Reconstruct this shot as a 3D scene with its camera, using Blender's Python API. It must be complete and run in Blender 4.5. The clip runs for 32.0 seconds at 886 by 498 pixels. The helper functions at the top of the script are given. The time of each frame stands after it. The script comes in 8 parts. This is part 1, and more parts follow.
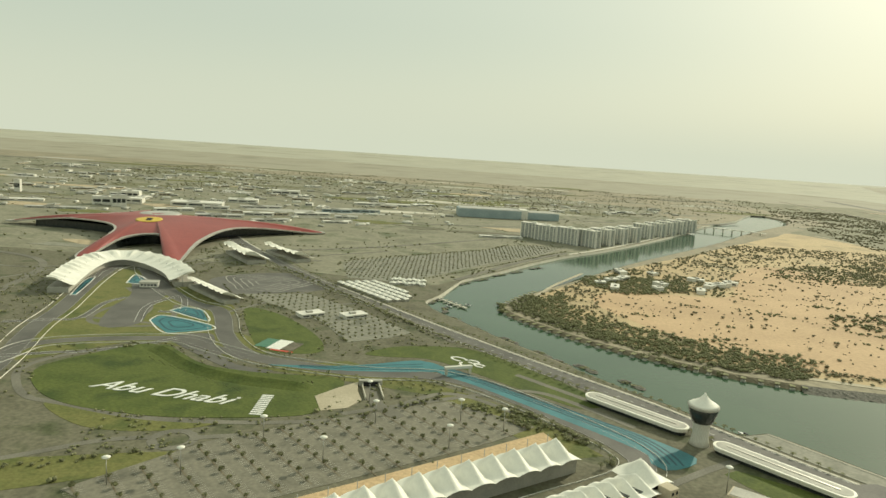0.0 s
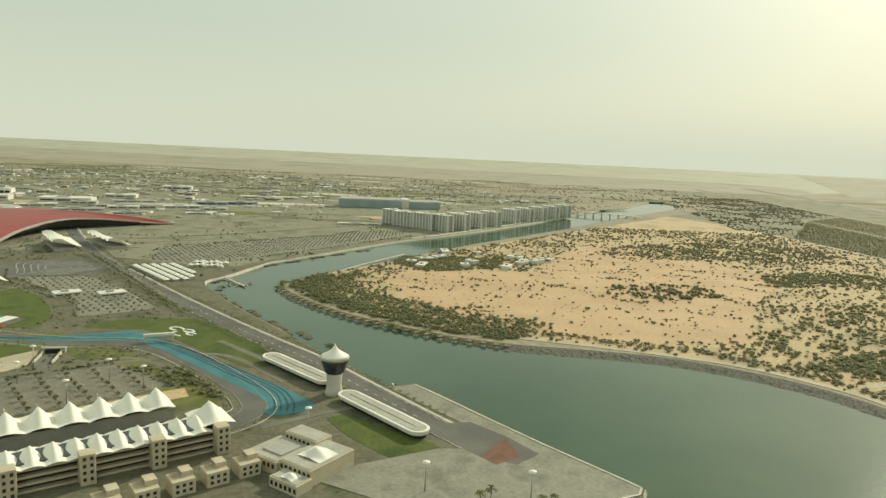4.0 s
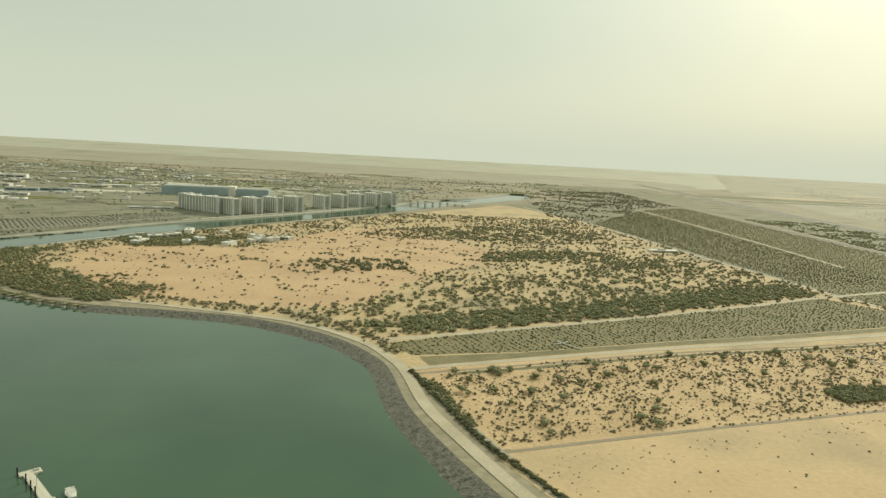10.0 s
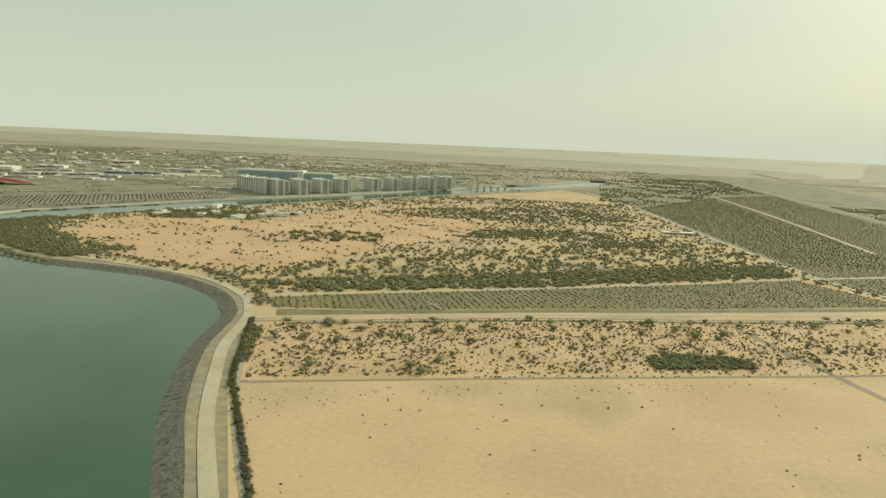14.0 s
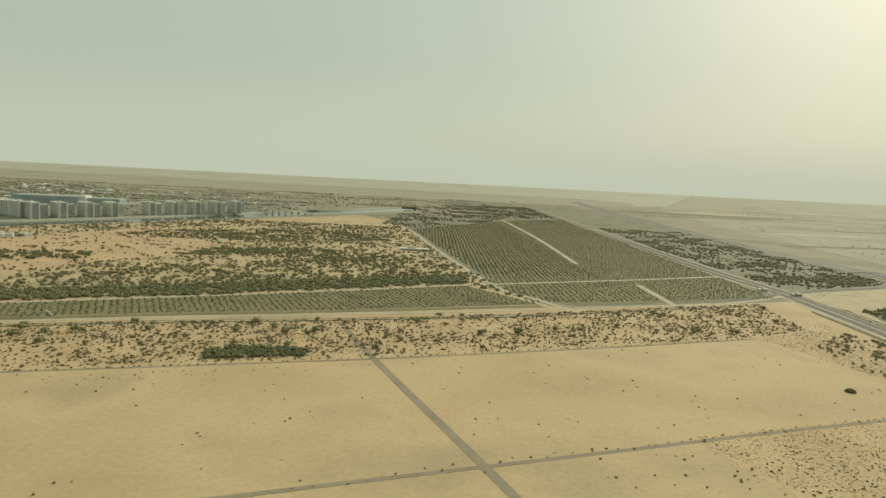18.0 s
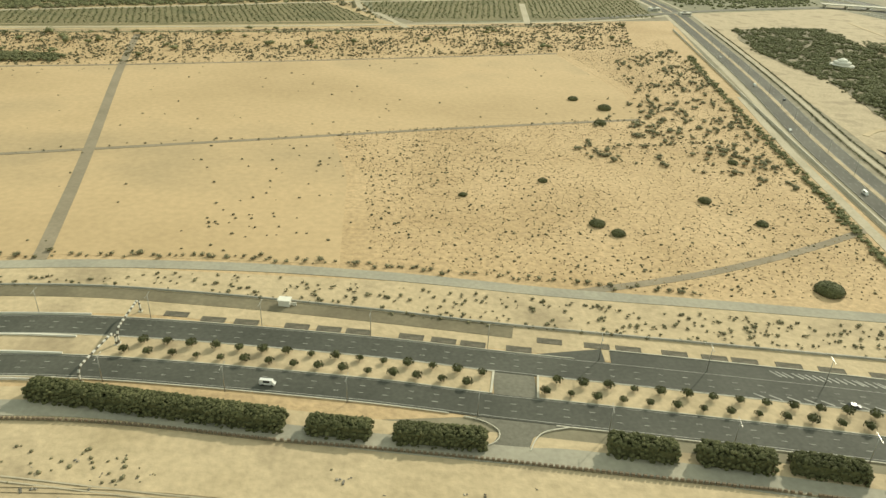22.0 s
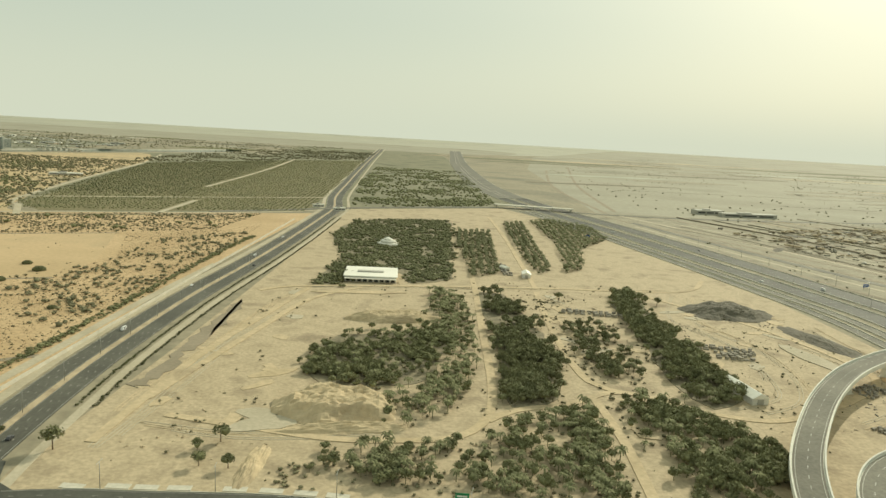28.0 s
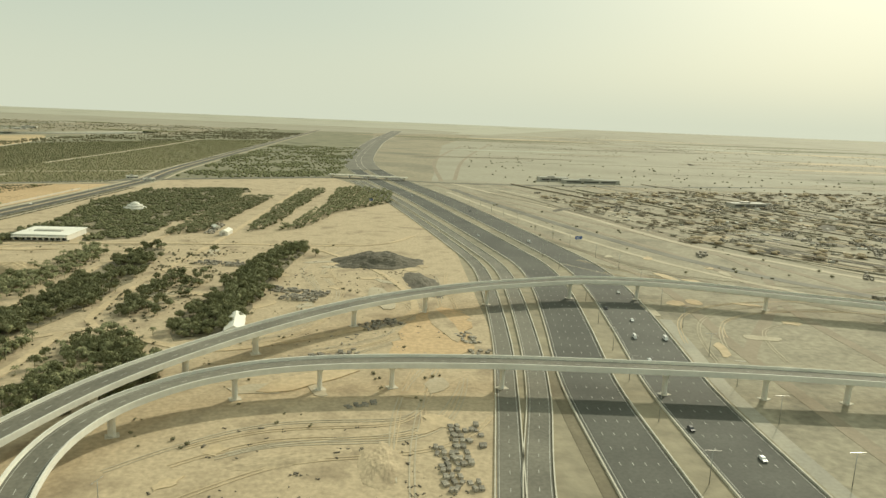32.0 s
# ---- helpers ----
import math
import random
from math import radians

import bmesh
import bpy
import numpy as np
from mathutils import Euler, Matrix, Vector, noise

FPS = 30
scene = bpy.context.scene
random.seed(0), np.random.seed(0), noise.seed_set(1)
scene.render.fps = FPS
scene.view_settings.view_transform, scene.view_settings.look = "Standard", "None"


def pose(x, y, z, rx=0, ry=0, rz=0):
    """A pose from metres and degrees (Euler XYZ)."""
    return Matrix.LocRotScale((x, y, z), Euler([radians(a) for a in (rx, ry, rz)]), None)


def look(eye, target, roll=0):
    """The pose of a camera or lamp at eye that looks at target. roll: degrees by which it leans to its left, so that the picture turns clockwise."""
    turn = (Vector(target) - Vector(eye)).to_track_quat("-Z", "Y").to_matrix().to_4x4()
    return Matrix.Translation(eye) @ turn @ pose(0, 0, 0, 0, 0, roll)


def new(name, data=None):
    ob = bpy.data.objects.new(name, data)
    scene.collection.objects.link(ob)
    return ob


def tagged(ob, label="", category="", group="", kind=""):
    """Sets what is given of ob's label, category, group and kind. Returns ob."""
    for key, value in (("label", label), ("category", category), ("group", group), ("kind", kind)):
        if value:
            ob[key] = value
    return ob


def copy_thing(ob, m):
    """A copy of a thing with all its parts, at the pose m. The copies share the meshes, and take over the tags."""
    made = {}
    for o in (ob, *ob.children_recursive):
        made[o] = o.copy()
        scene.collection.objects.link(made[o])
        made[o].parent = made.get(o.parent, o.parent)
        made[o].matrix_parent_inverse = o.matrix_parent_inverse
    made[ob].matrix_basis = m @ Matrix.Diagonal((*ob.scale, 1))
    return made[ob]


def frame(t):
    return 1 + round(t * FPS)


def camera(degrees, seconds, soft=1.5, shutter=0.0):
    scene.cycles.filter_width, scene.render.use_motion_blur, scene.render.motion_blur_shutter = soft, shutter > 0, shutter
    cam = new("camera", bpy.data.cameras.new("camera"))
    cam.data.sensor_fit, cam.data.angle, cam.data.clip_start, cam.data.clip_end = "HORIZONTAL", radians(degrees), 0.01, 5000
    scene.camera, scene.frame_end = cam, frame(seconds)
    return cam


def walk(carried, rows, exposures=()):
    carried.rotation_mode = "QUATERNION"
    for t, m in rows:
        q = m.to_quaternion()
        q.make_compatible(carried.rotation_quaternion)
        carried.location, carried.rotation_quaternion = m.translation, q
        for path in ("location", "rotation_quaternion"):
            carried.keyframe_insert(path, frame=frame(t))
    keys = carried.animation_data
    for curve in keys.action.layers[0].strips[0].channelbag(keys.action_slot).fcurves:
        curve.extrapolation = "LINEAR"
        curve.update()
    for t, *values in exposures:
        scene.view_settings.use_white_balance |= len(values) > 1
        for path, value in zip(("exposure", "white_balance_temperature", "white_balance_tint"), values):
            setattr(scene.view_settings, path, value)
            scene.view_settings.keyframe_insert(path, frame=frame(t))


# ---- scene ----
cam = camera(64.7, 32.0)
# t, x, y, z, and the turn in degrees
PATH = [
    (0.0, 13.1, 1.4, 232.1, 81.17, -3.72, 0.28),
    (0.5, 48.6, -3.1, 230.5, 80.79, -4.41, -0.66),
    (1.0, 84.0, -7.7, 228.8, 80.70, -4.85, -1.64),
    (1.5, 119.5, -12.2, 227.2, 80.86, -4.85, -2.32),
    (2.0, 154.9, -16.7, 225.5, 80.97, -4.31, -2.57),
    (2.5, 190.4, -21.3, 223.9, 81.04, -3.74, -2.61),
    (3.0, 225.8, -25.8, 222.2, 81.12, -3.33, -2.73),
    (3.5, 261.3, -30.3, 220.6, 81.22, -3.00, -2.56),
    (5.5, 403.1, -48.4, 214.0, 81.69, -1.20, -1.18),
    (6.0, 438.6, -53.0, 212.3, 82.45, -0.30, -1.28),
    (6.5, 474.0, -57.5, 210.6, 84.59, -2.16, -4.31),
    (7.0, 509.5, -62.0, 209.0, 86.43, -3.14, -10.03),
    (7.5, 544.9, -66.6, 207.3, 84.64, -5.32, -11.42),
    (8.0, 580.4, -71.1, 205.7, 84.12, -6.71, -13.93),
    (8.5, 615.8, -75.6, 204.0, 84.01, -7.34, -15.06),
    (9.0, 651.3, -80.1, 202.4, 83.13, -6.80, -13.34),
    (9.5, 686.7, -84.7, 200.7, 82.07, -5.02, -9.61),
    (10.0, 722.2, -89.2, 199.1, 81.53, -3.08, -5.57),
    (10.5, 757.6, -93.7, 197.4, 81.75, -1.87, -2.93),
    (11.0, 793.1, -98.3, 195.8, 82.63, -1.99, -5.20),
    (11.5, 828.6, -102.8, 194.1, 83.98, -2.27, -3.63),
    (12.0, 864.0, -107.3, 192.5, 82.08, -1.44, 0.21),
    (12.5, 899.5, -111.8, 190.8, 81.58, -1.12, 4.64),
    (13.0, 934.9, -116.4, 189.1, 81.03, -1.86, 6.18),
    (13.5, 970.4, -120.9, 187.5, 80.03, -2.73, 5.57),
    (15.5, 1112.2, -139.0, 180.9, 83.67, -1.11, 11.99),
    (16.0, 1147.6, -143.5, 179.2, 84.46, -1.43, 14.06),
    (16.5, 1183.1, -148.1, 177.6, 85.28, -1.85, 13.01),
    (17.0, 1218.5, -152.6, 175.9, 85.12, -2.66, 4.36),
    (17.5, 1254.0, -157.1, 174.3, 84.87, -2.60, -2.42),
    (18.0, 1289.5, -161.7, 172.6, 83.58, -2.87, -3.97),
    (18.5, 1324.9, -166.2, 171.0, 76.60, -3.93, -2.98),
    (19.0, 1360.4, -170.7, 169.3, 68.74, -3.81, -0.40),
    (19.5, 1395.8, -175.2, 167.7, 64.93, -3.27, 0.87),
    (20.0, 1431.3, -179.8, 166.0, 62.91, -3.03, 1.38),
    (20.5, 1466.7, -184.3, 164.3, 61.54, -2.69, 1.76),
    (21.0, 1502.2, -188.8, 162.7, 60.48, -2.52, 1.68),
    (21.5, 1537.6, -193.4, 161.0, 60.62, -2.40, 0.92),
    (22.0, 1573.1, -197.9, 159.4, 62.57, -2.28, 0.16),
    (22.5, 1608.5, -202.4, 157.7, 65.83, -3.06, -0.60),
    (23.0, 1644.0, -206.9, 156.1, 69.18, -4.18, -1.75),
    (23.5, 1679.4, -211.5, 154.4, 71.57, -4.64, -2.65),
    (24.0, 1714.9, -216.0, 152.8, 73.65, -4.44, -3.47),
    (24.5, 1750.4, -220.5, 151.1, 75.15, -4.13, -4.13),
    (25.0, 1785.8, -225.1, 149.5, 76.31, -3.69, -4.51),
    (25.5, 1821.3, -229.6, 147.8, 77.36, -3.30, -4.96),
    (27.5, 1963.1, -247.7, 141.2, 81.11, -3.39, -5.78),
    (28.0, 1998.5, -252.2, 139.5, 80.36, -3.23, -5.30),
    (28.5, 2034.0, -256.8, 137.9, 80.20, -2.90, -5.45),
    (29.0, 2069.4, -261.3, 136.2, 80.28, -2.75, -5.84),
    (29.5, 2104.9, -265.8, 134.6, 80.09, -2.43, -5.95),
    (30.0, 2140.3, -270.4, 132.9, 79.71, -2.41, -6.08),
    (30.5, 2175.8, -274.9, 131.3, 79.26, -2.50, -6.16),
    (31.0, 2211.3, -279.4, 129.6, 78.73, -2.26, -6.04),
    (31.5, 2246.7, -283.9, 128.0, 78.49, -2.07, -6.10),
    (32.0, 2282.2, -288.5, 126.3, 79.11, -2.29, -6.67),
]
# All lengths below are in the metres of the plan; K brings them to the model's size.
K = 0.53
walk(cam, [(row[0], pose(row[1] * K, row[2] * K, row[3] * K, *row[4:])) for row in PATH],
     exposures=[(t, e, 6450, 1) for t, e in ((0, 0), (5.5, 0), (6.6, -0.1), (7, -0.2), (8.5, -0.08), (9, -0.08), (10, -0.04), (11, -0.12), (13, -0.06), (15.5, -0.16), (16, -0.2), (17, -0.25), (18, -0.32), (19, -0.18), (20, 0.06), (21, 0.04), (22, 0.12), (23, 0.18), (24, 0.12), (25.5, 0.05), (28, 0), (32, 0))])

# ---- sky and sun ----
SUN_AZ, SUN_EL = radians(40), radians(29)      # azimuth clockwise from +y
world = bpy.data.worlds.new("hazy_sky")
scene.world = world
world.use_nodes = True
wn, wl = world.node_tree.nodes, world.node_tree.links
bg = wn["Background"]
sky = wn.new("ShaderNodeTexSky")
sky.sky_type, sky.sun_disc = "NISHITA", False
sky.sun_elevation, sky.sun_rotation = SUN_EL, SUN_AZ
sky.air_density, sky.dust_density, sky.ozone_density = 1.0, 6.0, 1.0
dust = wn.new("ShaderNodeMix")
dust.data_type = "RGBA"
dust.inputs[0].default_value = 0.86
aloft = wn.new("ShaderNodeTexCoord")
split = wn.new("ShaderNodeSeparateXYZ")
wl.new(aloft.outputs["Generated"], split.inputs[0])
low = wn.new("ShaderNodeMapRange")
low.interpolation_type = "SMOOTHSTEP"
low.inputs[1].default_value, low.inputs[2].default_value = 0.0, 0.16
wl.new(split.outputs[2], low.inputs[0])
veil = wn.new("ShaderNodeMix")
veil.data_type = "RGBA"
veil.inputs[6].default_value, veil.inputs[7].default_value = (7.5, 7.55, 6.1, 1), (6.15, 6.5, 5.4, 1)
wl.new(low.outputs[0], veil.inputs[0])
wl.new(veil.outputs[2], dust.inputs[7])
wl.new(sky.outputs[0], dust.inputs[6])
wl.new(dust.outputs[2], bg.inputs[0])
bg.inputs[1].default_value = 0.105
sun = new("sun", bpy.data.lights.new("sun", "SUN"))
sun.data.energy, sun.data.angle, sun.data.color = 3.2, radians(0.9), (1.0, 0.9, 0.72)
sun.matrix_world = look((0, 0, 0), (-math.sin(SUN_AZ) * math.cos(SUN_EL), -math.cos(SUN_AZ) * math.cos(SUN_EL), -math.sin(SUN_EL)))


# ---- materials ----
def ramp(nodes, stops):
    r = nodes.new("ShaderNodeValToRGB")
    el = r.color_ramp.elements
    while len(el) < len(stops):
        el.new(0.5)
    for e, (p, c) in zip(el, stops):
        e.position, e.color = p, (*c, 1)
    return r


def mat(name, a, b, big=30, small=2, c=None, rough=0.9, metal=0.0, bump=0.0, grain=0.35, rnd=0.0, spec=0.3, detail=5):
    """Surface with colours a to b over patches of size big, a grain of size small, and an optional third colour c in blots."""
    m = bpy.data.materials.new(name)
    m.use_nodes = True
    n, l = m.node_tree.nodes, m.node_tree.links
    p = n["Principled BSDF"]
    p.inputs["Roughness"].default_value, p.inputs["Metallic"].default_value = rough, metal
    p.inputs["Specular IOR Level"].default_value = spec
    tc = n.new("ShaderNodeTexCoord")
    n1 = n.new("ShaderNodeTexNoise")
    n1.inputs["Scale"].default_value, n1.inputs["Detail"].default_value = 1 / (big * K), detail
    n2 = n.new("ShaderNodeTexNoise")
    n2.inputs["Scale"].default_value, n2.inputs["Detail"].default_value = 1 / (small * K), 4
    for q in (n1, n2):
        l.new(tc.outputs["Object"], q.inputs["Vector"])
    stops = [(0.36, a), (0.62, b)] if c is None else [(0.3, a), (0.52, b), (0.7, c)]
    r = ramp(n, stops)
    l.new(n1.outputs["Fac"], r.inputs[0])
    g = n.new("ShaderNodeMapRange")
    g.inputs[1].default_value, g.inputs[2].default_value = 0.25, 0.75
    g.inputs[3].default_value, g.inputs[4].default_value = 1 - grain, 1 + grain
    l.new(n2.outputs["Fac"], g.inputs[0])
    mul = n.new("ShaderNodeMix")
    mul.data_type, mul.blend_type, mul.inputs[0].default_value = "RGBA", "MULTIPLY", 1.0
    l.new(r.outputs[0], mul.inputs[6])
    l.new(g.outputs[0], mul.inputs[7])
    out = mul.outputs[2]
    if rnd:
        oi = n.new("ShaderNodeObjectInfo")
        ge = n.new("ShaderNodeNewGeometry")
        ad = n.new("ShaderNodeMath")
        ad.operation = "ADD"
        l.new(oi.outputs["Random"], ad.inputs[0])
        l.new(ge.outputs["Random Per Island"], ad.inputs[1])
        mr = n.new("ShaderNodeMapRange")
        mr.inputs[2].default_value = 2.0
        mr.inputs[3].default_value, mr.inputs[4].default_value = 1 - rnd, 1 + rnd
        l.new(ad.outputs[0], mr.inputs[0])
        m2 = n.new("ShaderNodeMix")
        m2.data_type, m2.blend_type, m2.inputs[0].default_value = "RGBA", "MULTIPLY", 1.0
        l.new(out, m2.inputs[6])
        l.new(mr.outputs[0], m2.inputs[7])
        out = m2.outputs[2]
    l.new(out, p.inputs["Base Color"])
    if bump:
        bn = n.new("ShaderNodeBump")
        bn.inputs["Strength"].default_value, bn.inputs["Distance"].default_value = bump, small * K * 0.25
        l.new(n2.outputs["Fac"], bn.inputs["Height"])
        l.new(bn.outputs[0], p.inputs["Normal"])
    return m


M = {}
M["desert"] = mat("desert_ground", (0.23, 0.205, 0.14), (0.31, 0.27, 0.185), 260, 9, (0.18, 0.17, 0.12), grain=0.25, bump=0.3)
M["orange"] = mat("orange_sand", (0.475, 0.33, 0.195), (0.545, 0.382, 0.226), 90, 5, grain=0.12, bump=0.3)
M["field"] = mat("levelled_sand", (0.47, 0.345, 0.195), (0.55, 0.405, 0.235), 150, 4, (0.425, 0.325, 0.195), grain=0.09, bump=0.15)
M["scrubsand"] = mat("scrub_sand", (0.47, 0.335, 0.185), (0.55, 0.40, 0.232), 60, 3, grain=0.2, bump=0.6)
M["pale"] = mat("pale_sand", (0.38, 0.305, 0.198), (0.485, 0.392, 0.258), 26, 2.2, (0.305, 0.243, 0.158), grain=0.2, bump=0.4)
M["islandsand"] = mat("dull_scrub_sand", (0.40, 0.31, 0.185), (0.52, 0.395, 0.225), 120, 4, (0.29, 0.245, 0.15), grain=0.2, bump=0.6)
M["track_sand"] = mat("sand_track", (0.42, 0.365, 0.26), (0.49, 0.43, 0.315), 30, 2, grain=0.12, bump=0.3)
M["dirtroad"] = mat("dirt_road", (0.255, 0.215, 0.15), (0.31, 0.26, 0.185), 25, 2, grain=0.12)
M["greyroad"] = mat("weathered_road", (0.33, 0.31, 0.25), (0.40, 0.37, 0.29), 25, 2, grain=0.12)
M["asphalt"] = mat("asphalt", (0.068, 0.069, 0.056), (0.098, 0.098, 0.08), 40, 1.5, grain=0.2, rough=0.8)
M["avenue"] = mat("worn_avenue_asphalt", (0.088, 0.085, 0.068), (0.125, 0.12, 0.096), 40, 1.5, grain=0.2, rough=0.85)
M["oldasphalt"] = mat("old_asphalt", (0.145, 0.137, 0.108), (0.20, 0.188, 0.148), 40, 1.5, grain=0.2, rough=0.85)
M["concrete"] = mat("concrete", (0.51, 0.48, 0.39), (0.61, 0.57, 0.47), 14, 1.2, grain=0.12, rough=0.8)
M["apron"] = mat("paving_slabs", (0.13, 0.128, 0.098), (0.175, 0.17, 0.13), 45, 3, (0.105, 0.105, 0.078), grain=0.15, rough=0.8)
M["lot"] = mat("pale_paving", (0.20, 0.195, 0.15), (0.27, 0.26, 0.205), 35, 3, (0.155, 0.155, 0.115), grain=0.2, rough=0.8)
M["bays"] = mat("dusty_car_park_paving", (0.16, 0.15, 0.112), (0.215, 0.2, 0.15), 30, 3, (0.13, 0.124, 0.092), grain=0.2, rough=0.85)
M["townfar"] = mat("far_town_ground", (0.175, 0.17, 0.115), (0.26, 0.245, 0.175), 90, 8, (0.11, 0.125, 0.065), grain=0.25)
M["scrubplain"] = mat("scrub_plain", (0.16, 0.155, 0.095), (0.235, 0.22, 0.14), 110, 8, (0.115, 0.12, 0.065), grain=0.25)
M["line"] = mat("road_paint", (0.72, 0.71, 0.66), (0.8, 0.79, 0.73), 5, 0.5, grain=0.15, rough=0.6)
M["wornline"] = mat("worn_road_paint", (0.34, 0.33, 0.29), (0.46, 0.45, 0.40), 5, 0.5, grain=0.2, rough=0.7)
M["trackasphalt"] = mat("circuit_asphalt", (0.105, 0.10, 0.088), (0.145, 0.138, 0.12), 35, 1.5, grain=0.15, rough=0.75)
M["verge"] = mat("verge_sand", (0.455, 0.36, 0.222), (0.55, 0.438, 0.28), 40, 3, (0.385, 0.305, 0.195), grain=0.15, bump=0.4)
# Pale far ground: distance haze put into the base colour.
M["hazeflat"] = mat("haze_paled_ground", (0.34, 0.325, 0.25), (0.42, 0.405, 0.315), 620, 30, (0.30, 0.285, 0.22), grain=0.08)
M["yellow"] = mat("yellow_paint", (0.6, 0.42, 0.06), (0.66, 0.48, 0.09), 5, 0.5, grain=0.15, rough=0.6)
M["blue"] = mat("blue_runoff", (0.042, 0.155, 0.175), (0.058, 0.20, 0.222), 25, 2, grain=0.12, rough=0.6)
M["bluedark"] = mat("dark_blue_stripe", (0.022, 0.07, 0.09), (0.03, 0.09, 0.11), 25, 2, grain=0.12, rough=0.6)
M["grass"] = mat("lawn", (0.06, 0.084, 0.016), (0.1, 0.122, 0.027), 45, 3, (0.046, 0.069, 0.014), grain=0.25, bump=0.4)
M["drygrass"] = mat("dry_lawn", (0.115, 0.128, 0.036), (0.165, 0.162, 0.052), 40, 3, (0.085, 0.105, 0.028), grain=0.25, bump=0.4)
M["rock"] = mat("rock_armour", (0.10, 0.096, 0.08), (0.17, 0.16, 0.13), 6, 1.6, (0.08, 0.076, 0.064), grain=0.5, bump=1.0)
# Shrub and tree leaf colours are lifted above real foliage to imitate haze.
M["bush"] = mat("haze_paled_shrub_leaves", (0.16, 0.148, 0.085), (0.22, 0.202, 0.118), 8, 1.2, grain=0.4, rnd=0.35)
M["tree"] = mat("haze_paled_tree_leaves", (0.155, 0.158, 0.076), (0.22, 0.218, 0.112), 6, 1.0, grain=0.4, rnd=0.3)
M["hedge"] = mat("hedge_leaves", (0.075, 0.078, 0.033), (0.115, 0.115, 0.052), 4, 0.8, grain=0.45, rnd=0.2)
M["dry"] = mat("dry_twigs", (0.27, 0.205, 0.115), (0.36, 0.275, 0.155), 4, 0.8, grain=0.3, rnd=0.3)
M["litter"] = mat("leaf_litter", (0.19, 0.165, 0.105), (0.27, 0.23, 0.15), 14, 2, (0.15, 0.135, 0.085), grain=0.25, bump=0.4)
M["bark"] = mat("bark", (0.17, 0.13, 0.09), (0.24, 0.19, 0.13), 2, 0.4, grain=0.3)
M["white"] = mat("white_membrane", (0.78, 0.755, 0.66), (0.85, 0.825, 0.73), 20, 2, grain=0.05, rough=0.6)
M["beige"] = mat("beige_render", (0.50, 0.43, 0.31), (0.57, 0.50, 0.37), 12, 1.5, grain=0.08)
M["roofgrey"] = mat("grey_roof", (0.36, 0.35, 0.30), (0.44, 0.42, 0.36), 12, 1.5, grain=0.12, rough=0.7)
M["wallwhite"] = mat("painted_wall", (0.66, 0.64, 0.57), (0.74, 0.71, 0.63), 15, 1.5, grain=0.08)
M["ditch"] = mat("damp_dark_sand", (0.17, 0.145, 0.095), (0.22, 0.19, 0.125), 20, 2, grain=0.15)
M["works"] = mat("works_yard_ground", (0.25, 0.225, 0.16), (0.33, 0.295, 0.21), 45, 4, (0.19, 0.17, 0.12), grain=0.25, bump=0.4)
M["plain"] = mat("far_plain", (0.285, 0.265, 0.195), (0.345, 0.32, 0.24), 420, 12, (0.25, 0.235, 0.17), grain=0.12)
M["soil"] = mat("plantation_soil", (0.135, 0.134, 0.07), (0.185, 0.178, 0.098), 40, 3, (0.11, 0.113, 0.056), grain=0.25, bump=0.4)
M["farmsoil"] = mat("farm_soil", (0.152, 0.138, 0.068), (0.222, 0.19, 0.1), 60, 4, (0.125, 0.122, 0.056), grain=0.25, bump=0.4)
M["aptglass"] = mat("grey_glazing", (0.26, 0.275, 0.255), (0.34, 0.355, 0.335), 6, 1, grain=0.25, rough=0.3)
M["facade"] = mat("facade_cream", (0.68, 0.66, 0.58), (0.76, 0.74, 0.65), 15, 2, grain=0.06)
M["red"] = mat("red_roof_panels", (0.25, 0.05, 0.042), (0.30, 0.066, 0.055), 60, 6, grain=0.12, rough=0.45)
M["silver"] = mat("silver_cladding", (0.42, 0.40, 0.35), (0.52, 0.49, 0.43), 20, 3, grain=0.12, rough=0.4, metal=0.3)
M["bluewall"] = mat("blue_grey_cladding", (0.27, 0.335, 0.345), (0.34, 0.405, 0.41), 40, 4, grain=0.1, rough=0.5)
M["glass"] = mat("dark_glazing", (0.025, 0.03, 0.03), (0.04, 0.045, 0.045), 5, 1, grain=0.2, rough=0.12, spec=0.6)
M["steel"] = mat("galvanised_steel", (0.36, 0.35, 0.32), (0.44, 0.43, 0.39), 3, 0.5, grain=0.1, rough=0.4, metal=0.7)
M["brown"] = mat("brown_paving", (0.15, 0.08, 0.055), (0.20, 0.105, 0.07), 10, 1, grain=0.15)
M["mound"] = mat("dark_spoil", (0.11, 0.10, 0.075), (0.165, 0.147, 0.11), 12, 2, grain=0.3, bump=0.8)
M["junk"] = mat("stacked_material", (0.19, 0.175, 0.14), (0.40, 0.36, 0.29), 6, 1, grain=0.5, rnd=0.5)
M["rubber"] = mat("black_rubber", (0.02, 0.02, 0.02), (0.03, 0.03, 0.03), 2, 0.4)
M["carpaint_white"] = mat("white_car_paint", (0.74, 0.73, 0.7), (0.8, 0.79, 0.76), 3, 0.5, grain=0.04, rough=0.3, spec=0.5)
M["carpaint_dark"] = mat("dark_car_paint", (0.05, 0.05, 0.055), (0.07, 0.07, 0.075), 3, 0.5, grain=0.04, rough=0.3, spec=0.5)
M["signblue"] = mat("blue_sign_face", (0.02, 0.08, 0.3), (0.03, 0.1, 0.36), 3, 0.5, grain=0.05, rough=0.5)
M["redpaint"] = mat("red_paint", (0.5, 0.06, 0.03), (0.55, 0.08, 0.04), 3, 0.5, grain=0.1, rough=0.5)
